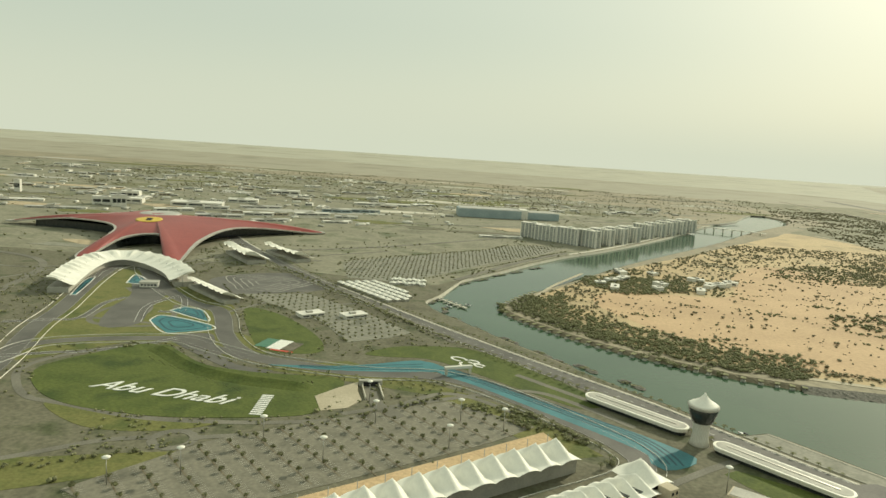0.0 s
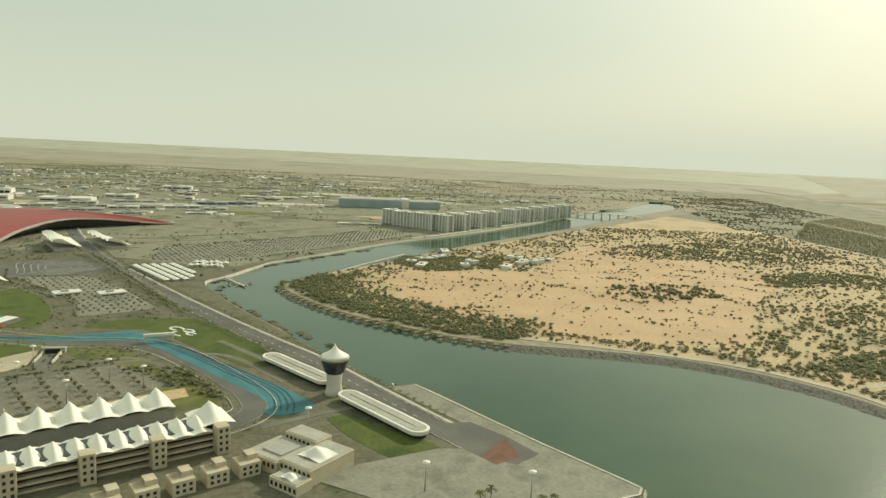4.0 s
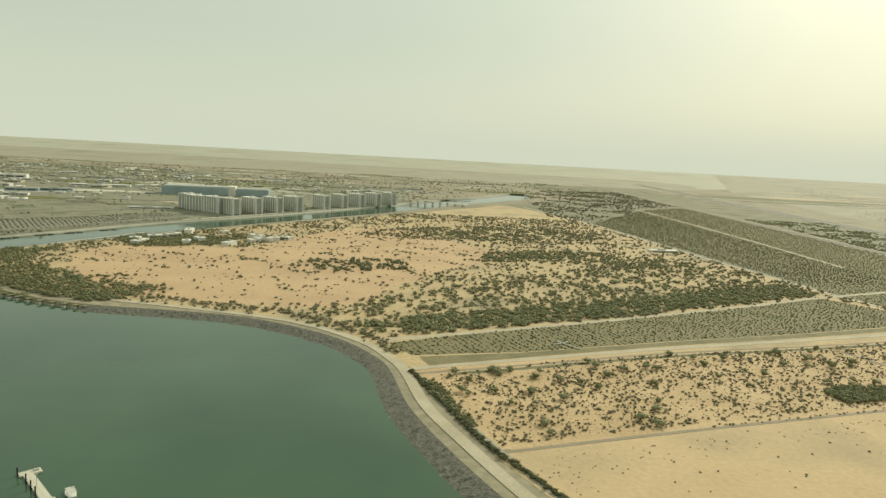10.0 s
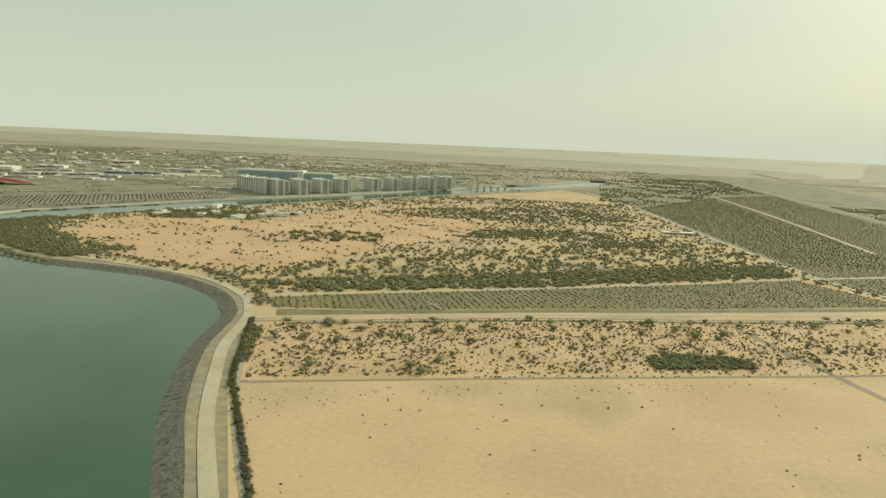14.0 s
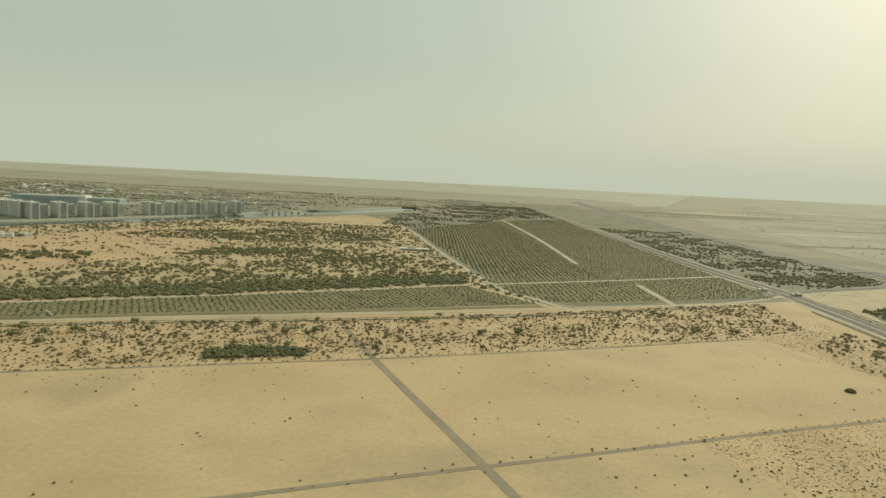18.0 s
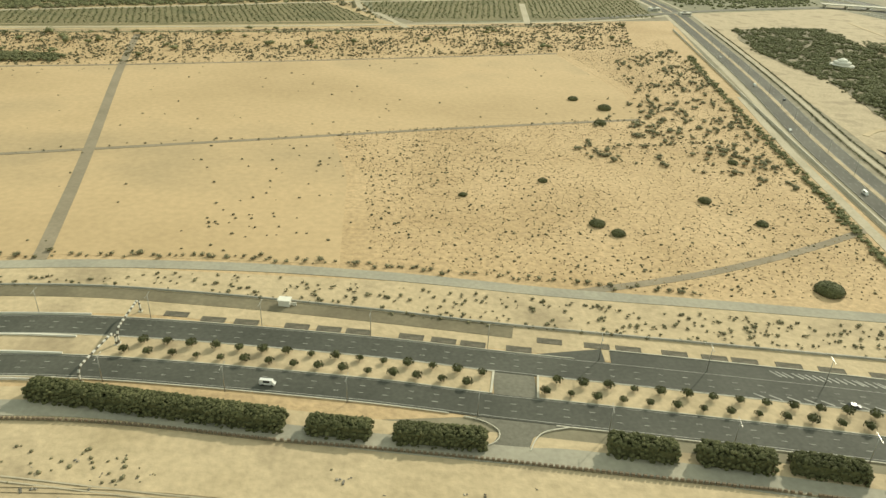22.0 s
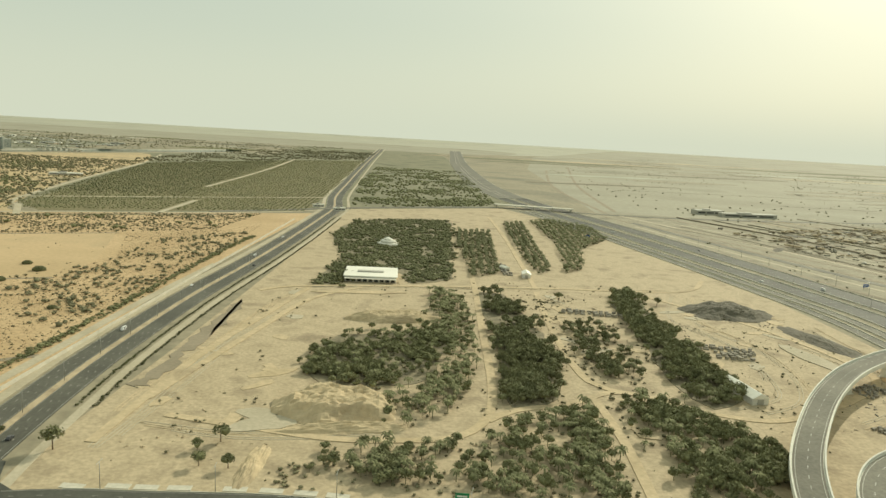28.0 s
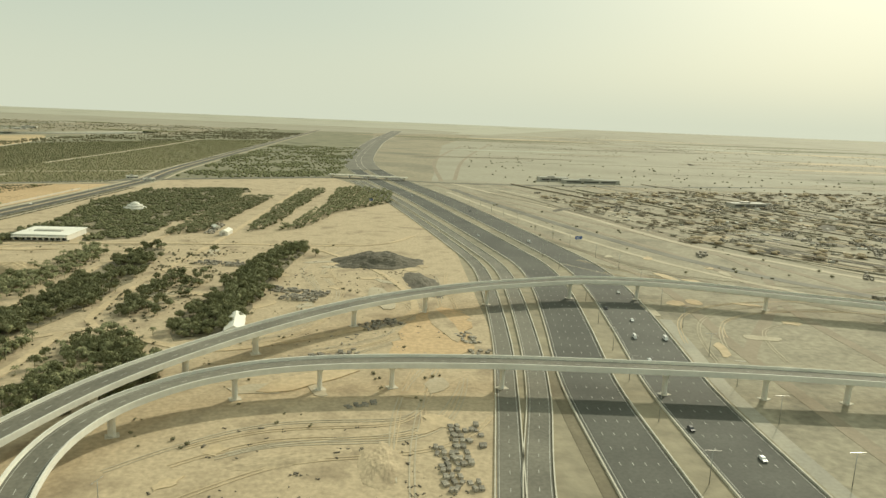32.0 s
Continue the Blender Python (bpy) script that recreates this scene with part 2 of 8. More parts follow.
M["greenpaint"] = mat("green_paint", (0.02, 0.2, 0.08), (0.03, 0.24, 0.1), 3, 0.5, grain=0.1, rough=0.5)

M["flaggreen"] = mat("faded_green_paint", (0.06, 0.17, 0.11), (0.09, 0.21, 0.14), 6, 0.8, grain=0.15, rough=0.6)

w = bpy.data.materials.new("channel_water")
w.use_nodes = True
n, l = w.node_tree.nodes, w.node_tree.links
p = n["Principled BSDF"]
p.inputs["Roughness"].default_value, p.inputs["IOR"].default_value = 0.1, 1.33
tc = n.new("ShaderNodeTexCoord")
n1 = n.new("ShaderNodeTexNoise")
n1.inputs["Scale"].default_value, n1.inputs["Detail"].default_value = 1 / (160 * K), 4
n2 = n.new("ShaderNodeTexNoise")
n2.inputs["Scale"].default_value, n2.inputs["Detail"].default_value = 1 / (5 * K), 5
for q in (n1, n2):
    l.new(tc.outputs["Object"], q.inputs["Vector"])
r = ramp(n, [(0.3, (0.036, 0.078, 0.043)), (0.7, (0.062, 0.11, 0.064))])
l.new(n1.outputs["Fac"], r.inputs[0])
l.new(r.outputs[0], p.inputs["Base Color"])
bn = n.new("ShaderNodeBump")
bn.inputs["Strength"].default_value, bn.inputs["Distance"].default_value = 0.12, 0.3
l.new(n2.outputs["Fac"], bn.inputs["Height"])
l.new(bn.outputs[0], p.inputs["Normal"])
M["water"] = w


# ---- building helpers ----
def mesh_of(name, verts, faces, material):
    me = bpy.data.meshes.new(name)
    me.from_pydata([(a * K, b * K, c * K) for a, b, c in verts], [], faces)
    me.materials.append(material)
    me.update()
    return me


def bm_mesh(name, bm, material):
    bmesh.ops.scale(bm, vec=(K, K, K), verts=bm.verts)
    me = bpy.data.meshes.new(name)
    bm.to_mesh(me)
    bm.free()
    me.materials.append(material)
    return me


def part(name, me, parent, label=""):
    ob = new(name, me)
    ob.parent = parent
    return tagged(ob, label)


def thing(name, x, y, z=0.0, turn=0.0, label="", category="", group="", kind="", data=None):
    ob = new(name, data)
    ob.matrix_world = pose(x * K, y * K, z * K, 0, 0, turn)
    return tagged(ob, label, category, group, kind)


def put(ob, x, y, z=0.0, turn=0.0, size=1.0):
    """A copy of a thing at a place of the plan."""
    c = copy_thing(ob, pose(x * K, y * K, z * K, 0, 0, turn))
    c.scale = (size, size, size)
    return c


def smooth_line(pts, step=8.0, closed=False):
    """A Catmull-Rom line through the points, at about even steps."""
    p = np.array(pts, float)
    n = len(p)
    out = []
    for i in range(n if closed else n - 1):
        a, b, c, d = (p[(i + k) % n] if closed else p[min(max(i + k, 0), n - 1)] for k in (-1, 0, 1, 2))
        m = max(1, int(np.linalg.norm(c[:2] - b[:2]) / step))
        for t in np.arange(m) / m:
            out.append(0.5 * (2 * b + (c - a) * t + (2 * a - 5 * b + 4 * c - d) * t * t + (3 * b - a - 3 * c + d) * t ** 3))
    if not closed:
        out.append(p[-1])
    return np.array(out)


def side(line):
    """Unit vectors to the left of a line."""
    d = np.gradient(line[:, :2], axis=0)
    d /= np.linalg.norm(d, axis=1)[:, None] + 1e-9
    return np.stack([-d[:, 1], d[:, 0]], 1)


def strip_mesh(name, line, lo, hi, z, material, drop=0.3):
    """A band from lo to hi metres left of a line, its top at z, with edges that go down by drop."""
    s = side(line)
    h = line[:, 2] if line.shape[1] > 2 else np.zeros(len(line))
    a, b = line[:, :2] + s * lo, line[:, :2] + s * hi
    vs, fs = [], []
    for i in range(len(line)):
        vs += [(*a[i], h[i] + z - drop), (*a[i], h[i] + z), (*b[i], h[i] + z), (*b[i], h[i] + z - drop)]
    for i in range(len(line) - 1):
        for k in range(3):
            fs.append((4 * i + k, 4 * i + 4 + k, 4 * i + 5 + k, 4 * i + 1 + k))
    if drop > 1:
        fs += [(4 * i + 3, 4 * i, 4 * i + 4, 4 * i + 7) for i in range(len(line) - 1)]
    e = 4 * (len(line) - 1)
    fs += [(3, 2, 1, 0), (e, e + 1, e + 2, e + 3)]
    return mesh_of(name, vs, [f[::-1] for f in fs], material)


def dashes(line, off, width, z, dash, gap):
    """Vertices and faces of a broken line."""
    s = side(line)
    run = np.r_[0, np.cumsum(np.linalg.norm(np.diff(line[:, :2], axis=0), axis=1))]
    at = np.arange(0, run[-1] - dash, dash + gap)
    vs, fs = [], []
    h = line[:, 2] if line.shape[1] > 2 else np.zeros(len(line))
    for u in at:
        base = len(vs)
        for q in (u, u + dash):
            x, y = np.interp(q, run, line[:, 0]), np.interp(q, run, line[:, 1])
            sx, sy, zz = np.interp(q, run, s[:, 0]), np.interp(q, run, s[:, 1]), np.interp(q, run, h)
            for o in (off - width / 2, off + width / 2):
                vs.append((x + sx * o, y + sy * o, zz + z))
        fs.append((base, base + 2, base + 3, base + 1))
    return vs, fs


def markings(name, line, z, solid=(), broken=(), width=0.35, dash=6, gap=9, material="line"):
    """Road markings along a line: solid and broken stripes at the given offsets, in one mesh."""
    z += LAYER[0]
    vs, fs = [], []
    for o in broken:
        a, b = dashes(line, o, width, z, dash, gap)
        fs += [tuple(i + len(vs) for i in f) for f in b]
        vs += a
    s = side(line)
    h = line[:, 2] if line.shape[1] > 2 else np.zeros(len(line))
    for o in solid:
        base = len(vs)
        for i in range(len(line)):
            for q in (o - width / 2, o + width / 2):
                vs.append((*(line[i, :2] + s[i] * q), h[i] + z))
        fs += [(base + 2 * i, base + 2 * i + 2, base + 2 * i + 3, base + 2 * i + 1) for i in range(len(line) - 1)]
    return tagged(new(name, mesh_of(name, vs, fs, M[material])), "white painted lines on the road surface", "marking", kind="structure")


LAYER = [0.0]


def lift():
    """A slightly higher level for every new sheet, so that no two lie in one plane."""
    LAYER[0] += 0.0011
    return LAYER[0]


def area(name, pts, z, material, label, round_it=True, step=10.0, category="ground"):
    """A sheet of ground with a low edge."""
    p = smooth_line(pts, step, True) if round_it else np.array(pts, float)
    z += lift()
    n = len(p)
    vs = [(x, y, z) for x, y in p] + [(x, y, -0.2) for x, y in p]
    fs = [tuple(range(n))] + [(i, i + n, (i + 1) % n + n, (i + 1) % n) for i in range(n)]
    me = mesh_of(name, vs, fs, M[material])
    bm = bmesh.new()
    bm.from_mesh(me)
    bmesh.ops.recalc_face_normals(bm, faces=bm.faces)
    if bm.faces[:] and max(bm.faces, key=lambda f: f.calc_area()).normal.z < 0:
        bmesh.ops.reverse_faces(bm, faces=bm.faces)
    bm.to_mesh(me)
    bm.free()
    return tagged(new(name, me), label, category, kind="structure")


def road(name, pts, width, z, material, label, step=8.0, kind="structure"):
    line = smooth_line(pts, step)
    ob = tagged(new(name, strip_mesh(name, line, -width / 2, width / 2, z + lift(), M[material])), label, "road", kind=kind)
    return ob, line


def inside(q, poly):
    x, y = q[:, 0], q[:, 1]
    r = np.zeros(len(q), bool)
    p = np.array(poly, float)
    for (x1, y1), (x2, y2) in zip(p, np.roll(p, -1, 0)):
        r ^= ((y1 > y) != (y2 > y)) & (x < (x2 - x1) * (y - y1) / (y2 - y1 + 1e-12) + x1)
    return r


def box_bm(bm, x0, x1, y0, y1, z0, z1, bevel=0.0):
    r = bmesh.ops.create_cube(bm, size=1, matrix=Matrix.Translation(((x0 + x1) / 2, (y0 + y1) / 2, (z0 + z1) / 2)) @ Matrix.Diagonal((x1 - x0, y1 - y0, z1 - z0, 1)))
    if bevel:
        es = list({e for v in r["verts"] for e in v.link_edges})
        bmesh.ops.bevel(bm, geom=es, offset=bevel, segments=1, affect="EDGES")


def box_mesh(name, x0, x1, y0, y1, z0, z1, material, bevel=0.0):
    bm = bmesh.new()
    box_bm(bm, x0, x1, y0, y1, z0, z1, bevel)
    return bm_mesh(name, bm, M[material])


def lathe(name, prof, material, n=24, smooth=True):
    """A round body from rows of radius and height."""
    vs, fs = [], []
    for r, z in prof:
        vs += [(r * math.cos(2 * math.pi * i / n), r * math.sin(2 * math.pi * i / n), z) for i in range(n)]
    for k in range(len(prof) - 1):
        fs += [(k * n + i, k * n + (i + 1) % n, (k + 1) * n + (i + 1) % n, (k + 1) * n + i) for i in range(n)]
    fs += [tuple(range(n))[::-1], tuple((len(prof) - 1) * n + i for i in range(n))]
    me = mesh_of(name, vs, fs, M[material])
    if smooth:
        me.polygons.foreach_set("use_smooth", [True] * len(me.polygons))
    return me


# ---- plant shapes ----
rng = np.random.default_rng(7)


def lump(seed, count, spread, flat, leaf=0):
    """A clump of count uneven lobes and leaf loose leaves, about 1 across and standing on 0."""
    g = np.random.default_rng(seed)
    vs, fs = [], []
    for c in range(count):
        bm = bmesh.new()
        bmesh.ops.create_icosphere(bm, subdivisions=1, radius=1)
        o = g.uniform(-1, 1, 3) * (spread, spread, spread * 0.5)
        rr = g.uniform(0.2, 0.34) if count > 1 else 0.5
        base = len(vs)
        for v in bm.verts:
            q = np.array(v.co) * rr * g.uniform(0.7, 1.3) + o
            vs.append((q[0], q[1], (q[2] + 0.42) * flat))
        fs += [tuple(base + v.index for v in f.verts) for f in bm.faces]
        bm.free()
    for k in range(leaf):
        u = g.normal(size=3)
        u /= np.linalg.norm(u)
        u[2] = abs(u[2]) * 0.9 - 0.1
        c = u * g.uniform(0.26, 0.6)
        a, b = g.normal(size=3), g.normal(size=3)
        a, b = a / np.linalg.norm(a) * 0.14, b / np.linalg.norm(b) * 0.12
        base = len(vs)
        for q in (c - a, c + b, c + a):
            vs.append((q[0], q[1], (q[2] + 0.42) * flat))
        fs.append((base, base + 1, base + 2))
    return np.array(vs), fs


TUFT = [lump(i, 1, 0, 0.55) for i in range(4)]
SHRUB = [lump(20 + i, 3, 0.24, 0.62, 40) for i in range(5)]
SCRUB = [lump(30 + i, 2, 0.2, 0.62, 13) for i in range(5)]
CROWN = [lump(40 + i, 3, 0.3, 0.95, 170) for i in range(5)]


def with_trunk(shape, h=0.32):
    vs, fs = shape
    vs = np.vstack([vs + (0, 0, h), [(0.035 * math.cos(a), 0.035 * math.sin(a), z) for z in (0, h + 0.3) for a in (0, 2.1, 4.2)]])
    b = len(vs) - 6
    return vs, fs + [(b + i, b + (i + 1) % 3, b + 3 + (i + 1) % 3, b + 3 + i) for i in range(3)]


def palm_shape(seed, fronds=13):
    g = np.random.default_rng(seed)
    vs = [(0.03 * math.cos(a), 0.03 * math.sin(a), z) for z in (0, 0.72) for a in (0, 1.57, 3.14, 4.71)]
    fs = [(i, (i + 1) % 4, 4 + (i + 1) % 4, 4 + i) for i in range(4)]
    for k in range(fronds):
        a, up = 2 * math.pi * k / fronds + g.uniform(-0.2, 0.2), g.uniform(0.0, 0.3)
        c, s = math.cos(a), math.sin(a)
        b = len(vs)
        for r, z, wd in ((0.02, 0.72, 0.02), (0.2, 0.78 + up * 0.6, 0.07), (0.38, 0.70 + up * 0.6, 0.06), (0.47, 0.56 + up * 0.5, 0.01)):
            vs += [(r * c - s * wd, r * s + c * wd, z - 0.03), (r * c, r * s, z), (r * c + s * wd, r * s - c * wd, z - 0.03)]
        for i in range(3):
            fs += [(b + 3 * i, b + 3 * i + 3, b + 3 * i + 4, b + 3 * i + 1), (b + 3 * i + 1, b + 3 * i + 4, b + 3 * i + 5, b + 3 * i + 2)]
    return np.array(vs), fs


TREE = [with_trunk(c) for c in CROWN]
PALM = [palm_shape(i) for i in range(4)]


def spread(name, pts, sizes, shapes, material, label, category="shrub"):
    """One mesh of many plants: the shapes set at the points (x, y or x, y, z) with their sizes, turned at random."""
    pts = np.asarray(pts, float)
    if len(pts) == 0:
        return None
    g = np.random.default_rng(len(pts) + len(name))
    sizes = np.broadcast_to(sizes, len(pts))
    pick = g.integers(0, len(shapes), len(pts))
    V, C, T, base = [], [], [], 0
    for k, (sv, sf) in enumerate(shapes):
        ix = np.where(pick == k)[0]
        if not len(ix):
            continue
        a = g.uniform(0, 2 * np.pi, len(ix))
        s = sizes[ix][:, None]
        x = (sv[None, :, 0] * np.cos(a)[:, None] - sv[None, :, 1] * np.sin(a)[:, None]) * s + pts[ix, 0][:, None]
        y = (sv[None, :, 0] * np.sin(a)[:, None] + sv[None, :, 1] * np.cos(a)[:, None]) * s + pts[ix, 1][:, None]
        z = sv[None, :, 2] * s * g.uniform(0.8, 1.2, len(ix))[:, None] + (pts[ix, 2][:, None] if pts.shape[1] > 2 else 0)
        V.append(np.stack([x, y, z], -1).reshape(-1, 3))
        loops, tot = np.concatenate([np.array(f) for f in sf]), np.array([len(f) for f in sf])
        C.append((loops[None] + (base + np.arange(len(ix)) * len(sv))[:, None]).ravel())
        T.append(np.tile(tot, len(ix)))
        base += len(ix) * len(sv)
    V, C, T = np.concatenate(V) * K, np.concatenate(C), np.concatenate(T)
    me = bpy.data.meshes.new(name)
    me.vertices.add(len(V))
    me.vertices.foreach_set("co", V.ravel())
    me.loops.add(len(C))
    me.loops.foreach_set("vertex_index", C.astype(np.int32))
    me.polygons.add(len(T))
    me.polygons.foreach_set("loop_start", np.r_[0, np.cumsum(T)[:-1]].astype(np.int32))
    me.materials.append(M[material])
    me.update(calc_edges=True)
    return tagged(new(name, me), label, category, kind="stuff")


def scatter(poly, count, seed, holes=(), clump=0.0):
    """Points at random in a polygon, outside the holes; clump gathers them in patches of that size."""
    g = np.random.default_rng(seed)
    p = np.array(poly, float)
    lo, hi = p.min(0), p.max(0)
    q = g.uniform(lo, hi, (int(count * 4), 2))
    q = q[inside(q, p)]
    for h in holes:
        q = q[~inside(q, h)]
    if clump:
        f = np.array([noise.noise((x / clump, y / clump, seed * 3.7)) + 0.5 * noise.noise((x / clump * 2.7, y / clump * 2.7, seed)) for x, y in q[: count * 3]])
        q = q[: count * 3][np.argsort(-f + g.normal(0, 0.3, len(f)))]
    return q[:count]


def grid_rows(poly, step_x, step_y, turn, jitter=0.15, seed=1):
    """Points in rows over a polygon, turned by degrees."""
    g = np.random.default_rng(seed)
    p = np.array(poly, float)
    c, r = p.mean(0), np.ptp(p, axis=0).max()
    x, y = np.meshgrid(np.arange(-r, r, step_x), np.arange(-r, r, step_y))
    q = np.stack([x.ravel(), y.ravel()], 1) + g.normal(0, jitter, (x.size, 2))
    a = radians(turn)
    q = q @ np.array([[math.cos(a), math.sin(a)], [-math.sin(a), math.cos(a)]]) + c
    return q[inside(q, p)]

# ---- the land, the channel and its banks ----
WEST = [(300, -900), (320, 100), (365, 300), (402, 361), (452, 379), (457, 389), (397, 461), (307, 576), (281, 567), (236, 632), (190, 680), (159, 735), (94, 822),
        (46, 893), (12, 945), (-2, 990), (19, 1040), (58, 1169), (132, 1275), (200, 1382), (286, 1502), (384, 1612), (502, 1762), (657, 1978), (771, 2147), (857, 2290), (973, 2463), (1119, 2642), (1253, 2870), (1330, 2985)]
EAST = [(1400, 2985), (1412, 2850), (1330, 2650), (1210, 2500), (1000, 2230), (880, 2060), (766, 1900), (585, 1668), (455, 1505), (356, 1368), (253, 1218), (160, 1084), (122, 1010), (122, 972),
        (145, 925), (220, 835), (325, 758), (408, 722), (500, 706), (575, 688), (640, 655), (702, 602), (740, 540), (751, 500), (762, 425), (781, 359), (809, 285),
        (841, 219), (872, 150), (910, 50), (960, -90), (1030, -300), (1080, -900)]
east = smooth_line(EAST, 9)
east[:, :2] -= side(east) * np.where(east[:, 1] < 1000, 6.0, 0.0)[:, None]
EAST = east[::2].tolist()
west, east = smooth_line(WEST, 14), smooth_line(EAST, 9)
shore = np.vstack([west, east])

bm = bmesh.new()
rim = [(-7000, -2600), (2000, -2600), (9500, -2600), (9500, 4000), (9500, 9600), (2500, 9600), (-7000, 9600), (-7000, 4000)]
edges = []
for loop in (rim, shore.tolist()):
    vv = [bm.verts.new((x, y, 0)) for x, y in loop]
    edges += [bm.edges.new((vv[i], vv[(i + 1) % len(vv)])) for i in range(len(vv))]
bmesh.ops.triangle_fill(bm, use_beauty=True, use_dissolve=False, edges=edges)
for f in bm.faces:
    if f.normal.z < 0:
        f.normal_flip()
tagged(new("ground", bm_mesh("ground", bm, M["desert"])), "dry sandy desert plain with faint scrub", "ground", kind="structure")

WATER = [(-60, -900), (-200, 900), (-100, 1300), (850, 2500), (1300, 3060), (1560, 3060), (1560, 2600), (700, 1500), (700, 900), (1000, 500), (1250, -900)]
area("water", WATER, -4.0, "water", "calm grey-green water of the channel", round_it=False, category="water").data.update()


def bank(name, line, width, material, label, rough=0.0):
    """The slope from the land's edge down into the water, left of the line."""
    s = side(line)
    rows = 6
    vs, fs = [], []
    for i in range(len(line)):
        for k in range(rows):
            u = k / (rows - 1)
            j = rough * noise.noise((line[i][0] * 0.31 + k, line[i][1] * 0.31, k * 1.7)) if 0 < k else 0
            x, y = line[i] + s[i] * (u * width + j)
            vs.append((x, y, 0.35 * (1 - u) - 4.8 * u + abs(j) * 0.7))
    for i in range(len(line) - 1):
        fs += [(i * rows + k, i * rows + k + 1, (i + 1) * rows + k + 1, (i + 1) * rows + k) for k in range(rows - 1)]
    return tagged(new(name, mesh_of(name, vs, [f[::-1] for f in fs], M[material])), label, "embankment", kind="structure")


bank("quay_wall", west[::-1], 2.0, "concrete", "pale concrete quay wall along the channel")
banked = smooth_line(EAST, 2.5)[::-1]
cut = int(np.argmin(np.hypot(banked[:, 0] - 408, banked[:, 1] - 722)))
bank("rock_embankment", banked[:cut + 1], 19.0, "rock", "sloping embankment of dark grey rock armour", 1.5)
bank("mud_bank", banked[cut:], 9.0, "ditch", "low muddy bank under mangroves", 1.2)

BASE = [(770, 512), (1500, 725), (1905, 850), (1832, 300), (1816, 8), (1200, -50), (1000, -100), (905, 100), (860, 220)]
area("field_ground", BASE, 0.02, "scrubsand", "orange sand under the fields", round_it=False, category="sand")
area("scrub_plain", [(1340, 1840), (1480, 830), (1900, 880), (2240, 1060), (2290, 1500), (2330, 2700), (2300, 4300), (1600, 4300), (1580, 2800), (1460, 2690), (1320, 2500), (1170, 2260)], 0.03, "scrubplain", "dull olive scrub plain beyond the plantations", category="plain")
# the island's sand, tracks and fields
ISLAND = [(150, 1000), (235, 855), (335, 772), (500, 722), (640, 672), (735, 575), (768, 515), (900, 548), (1240, 632), (1500, 720), (1480, 800), (1400, 1180), (1337, 1838),
          (1200, 2300), (1060, 2180), (820, 1900), (640, 1680), (370, 1365), (265, 1218), (175, 1084)]
area("island_sand", ISLAND, 0.05, "islandsand", "open sand of the island between bushes", category="sand")
ORANGE = [(259, 1040), (286, 1130), (373, 1160), (513, 1173), (613, 1400), (760, 1540), (900, 1330), (980, 1200), (830, 985), (760, 870), (702, 755), (601, 738), (502, 751), (400, 796), (315, 905)]
area("orange_sand", ORANGE, 0.12, "orange", "bare orange wind-blown sand", category="sand")
FIELD_N = [(808, 338), (978, 383), (1279, 456), (1500, 520), (1701, 585), (1740, 424), (1735, 346), (1589, 305), (1350, 231), (1140, 166), (1010, 120), (880, 170)]
area("sand_field", FIELD_N, 0.10, "field", "levelled bare sand field", round_it=False, category="field")
FIELD_S = [(880, 165), (1010, 117), (1140, 163), (1350, 228), (1500, 276), (1520, 200), (1530, 90), (1400, 90), (1300, 72), (1200, 40), (1050, -20), (960, 0)]
area("sand_field", FIELD_S, 0.10, "field", "levelled bare sand field with few tufts", round_it=False, category="field")
SCRUB_E = [(1500, 278), (1735, 344), (1745, 424), (1703, 588), (1500, 520), (1280, 460), (985, 388), (812, 345), (765, 505), (910, 556), (1240, 625), (1796, 815), (1880, 830), (1826, 300),
           (1800, 62), (1690, 62), (1556, 78), (1532, 92), (1522, 200)]
area("scrub_field", SCRUB_E, 0.08, "scrubsand", "orange sand field dotted with low scrub", round_it=False, category="field")
VERGE = [(1200, 34), (1300, 66), (1400, 80), (1556, 76), (1690, 62), (1812, 54), (1812, 8), (1666, 18), (1550, 33), (1460, 42), (1394, 41), (1333, 29), (1200, -15), (1100, -80), (1050, -60)]
area("sand_verge", VERGE, 0.06, "verge", "pale sandy verge beside the highway", round_it=False, category="verge")
NEAR = [(1050, -62), (1200, -40), (1352, -12), (1448, -4), (1590, -20), (1826, -46), (1860, -60), (1860, -600), (1100, -600)]
area("sand_verge", NEAR, 0.06, "verge", "pale sand south of the highway", round_it=False, category="verge")
YARD = [(1862, 14), (1880, 160), (1905, 400), (1945, 800), (1960, 930), (2240, 1050), (2330, 770), (2375, 360), (2362, 100), (2330, -80), (2320, -500), (1880, -500)]
area("sand_yard", YARD, 0.06, "pale", "pale sandy yard with vehicle tracks", round_it=False, category="yard")
YARD_E = [(2440, -90), (2480, 100), (2490, 220), (2440, 470), (2350, 1000), (2700, 1010), (3600, 900), (3600, -500), (2440, -500)]
area("sand_yard", YARD_E, 0.06, "works", "grey-brown works yard beyond the highway", round_it=False, category="yard")
FAR_SAND = [(2420, 1040), (2480, 1500), (2620, 2600), (3000, 4200), (5200, 8800), (9300, 8800), (9300, 1500), (3600, 1000)]
area("salt_flat", FAR_SAND, 0.06, "plain", "wide pale sand plain under haze", round_it=False, category="plain")
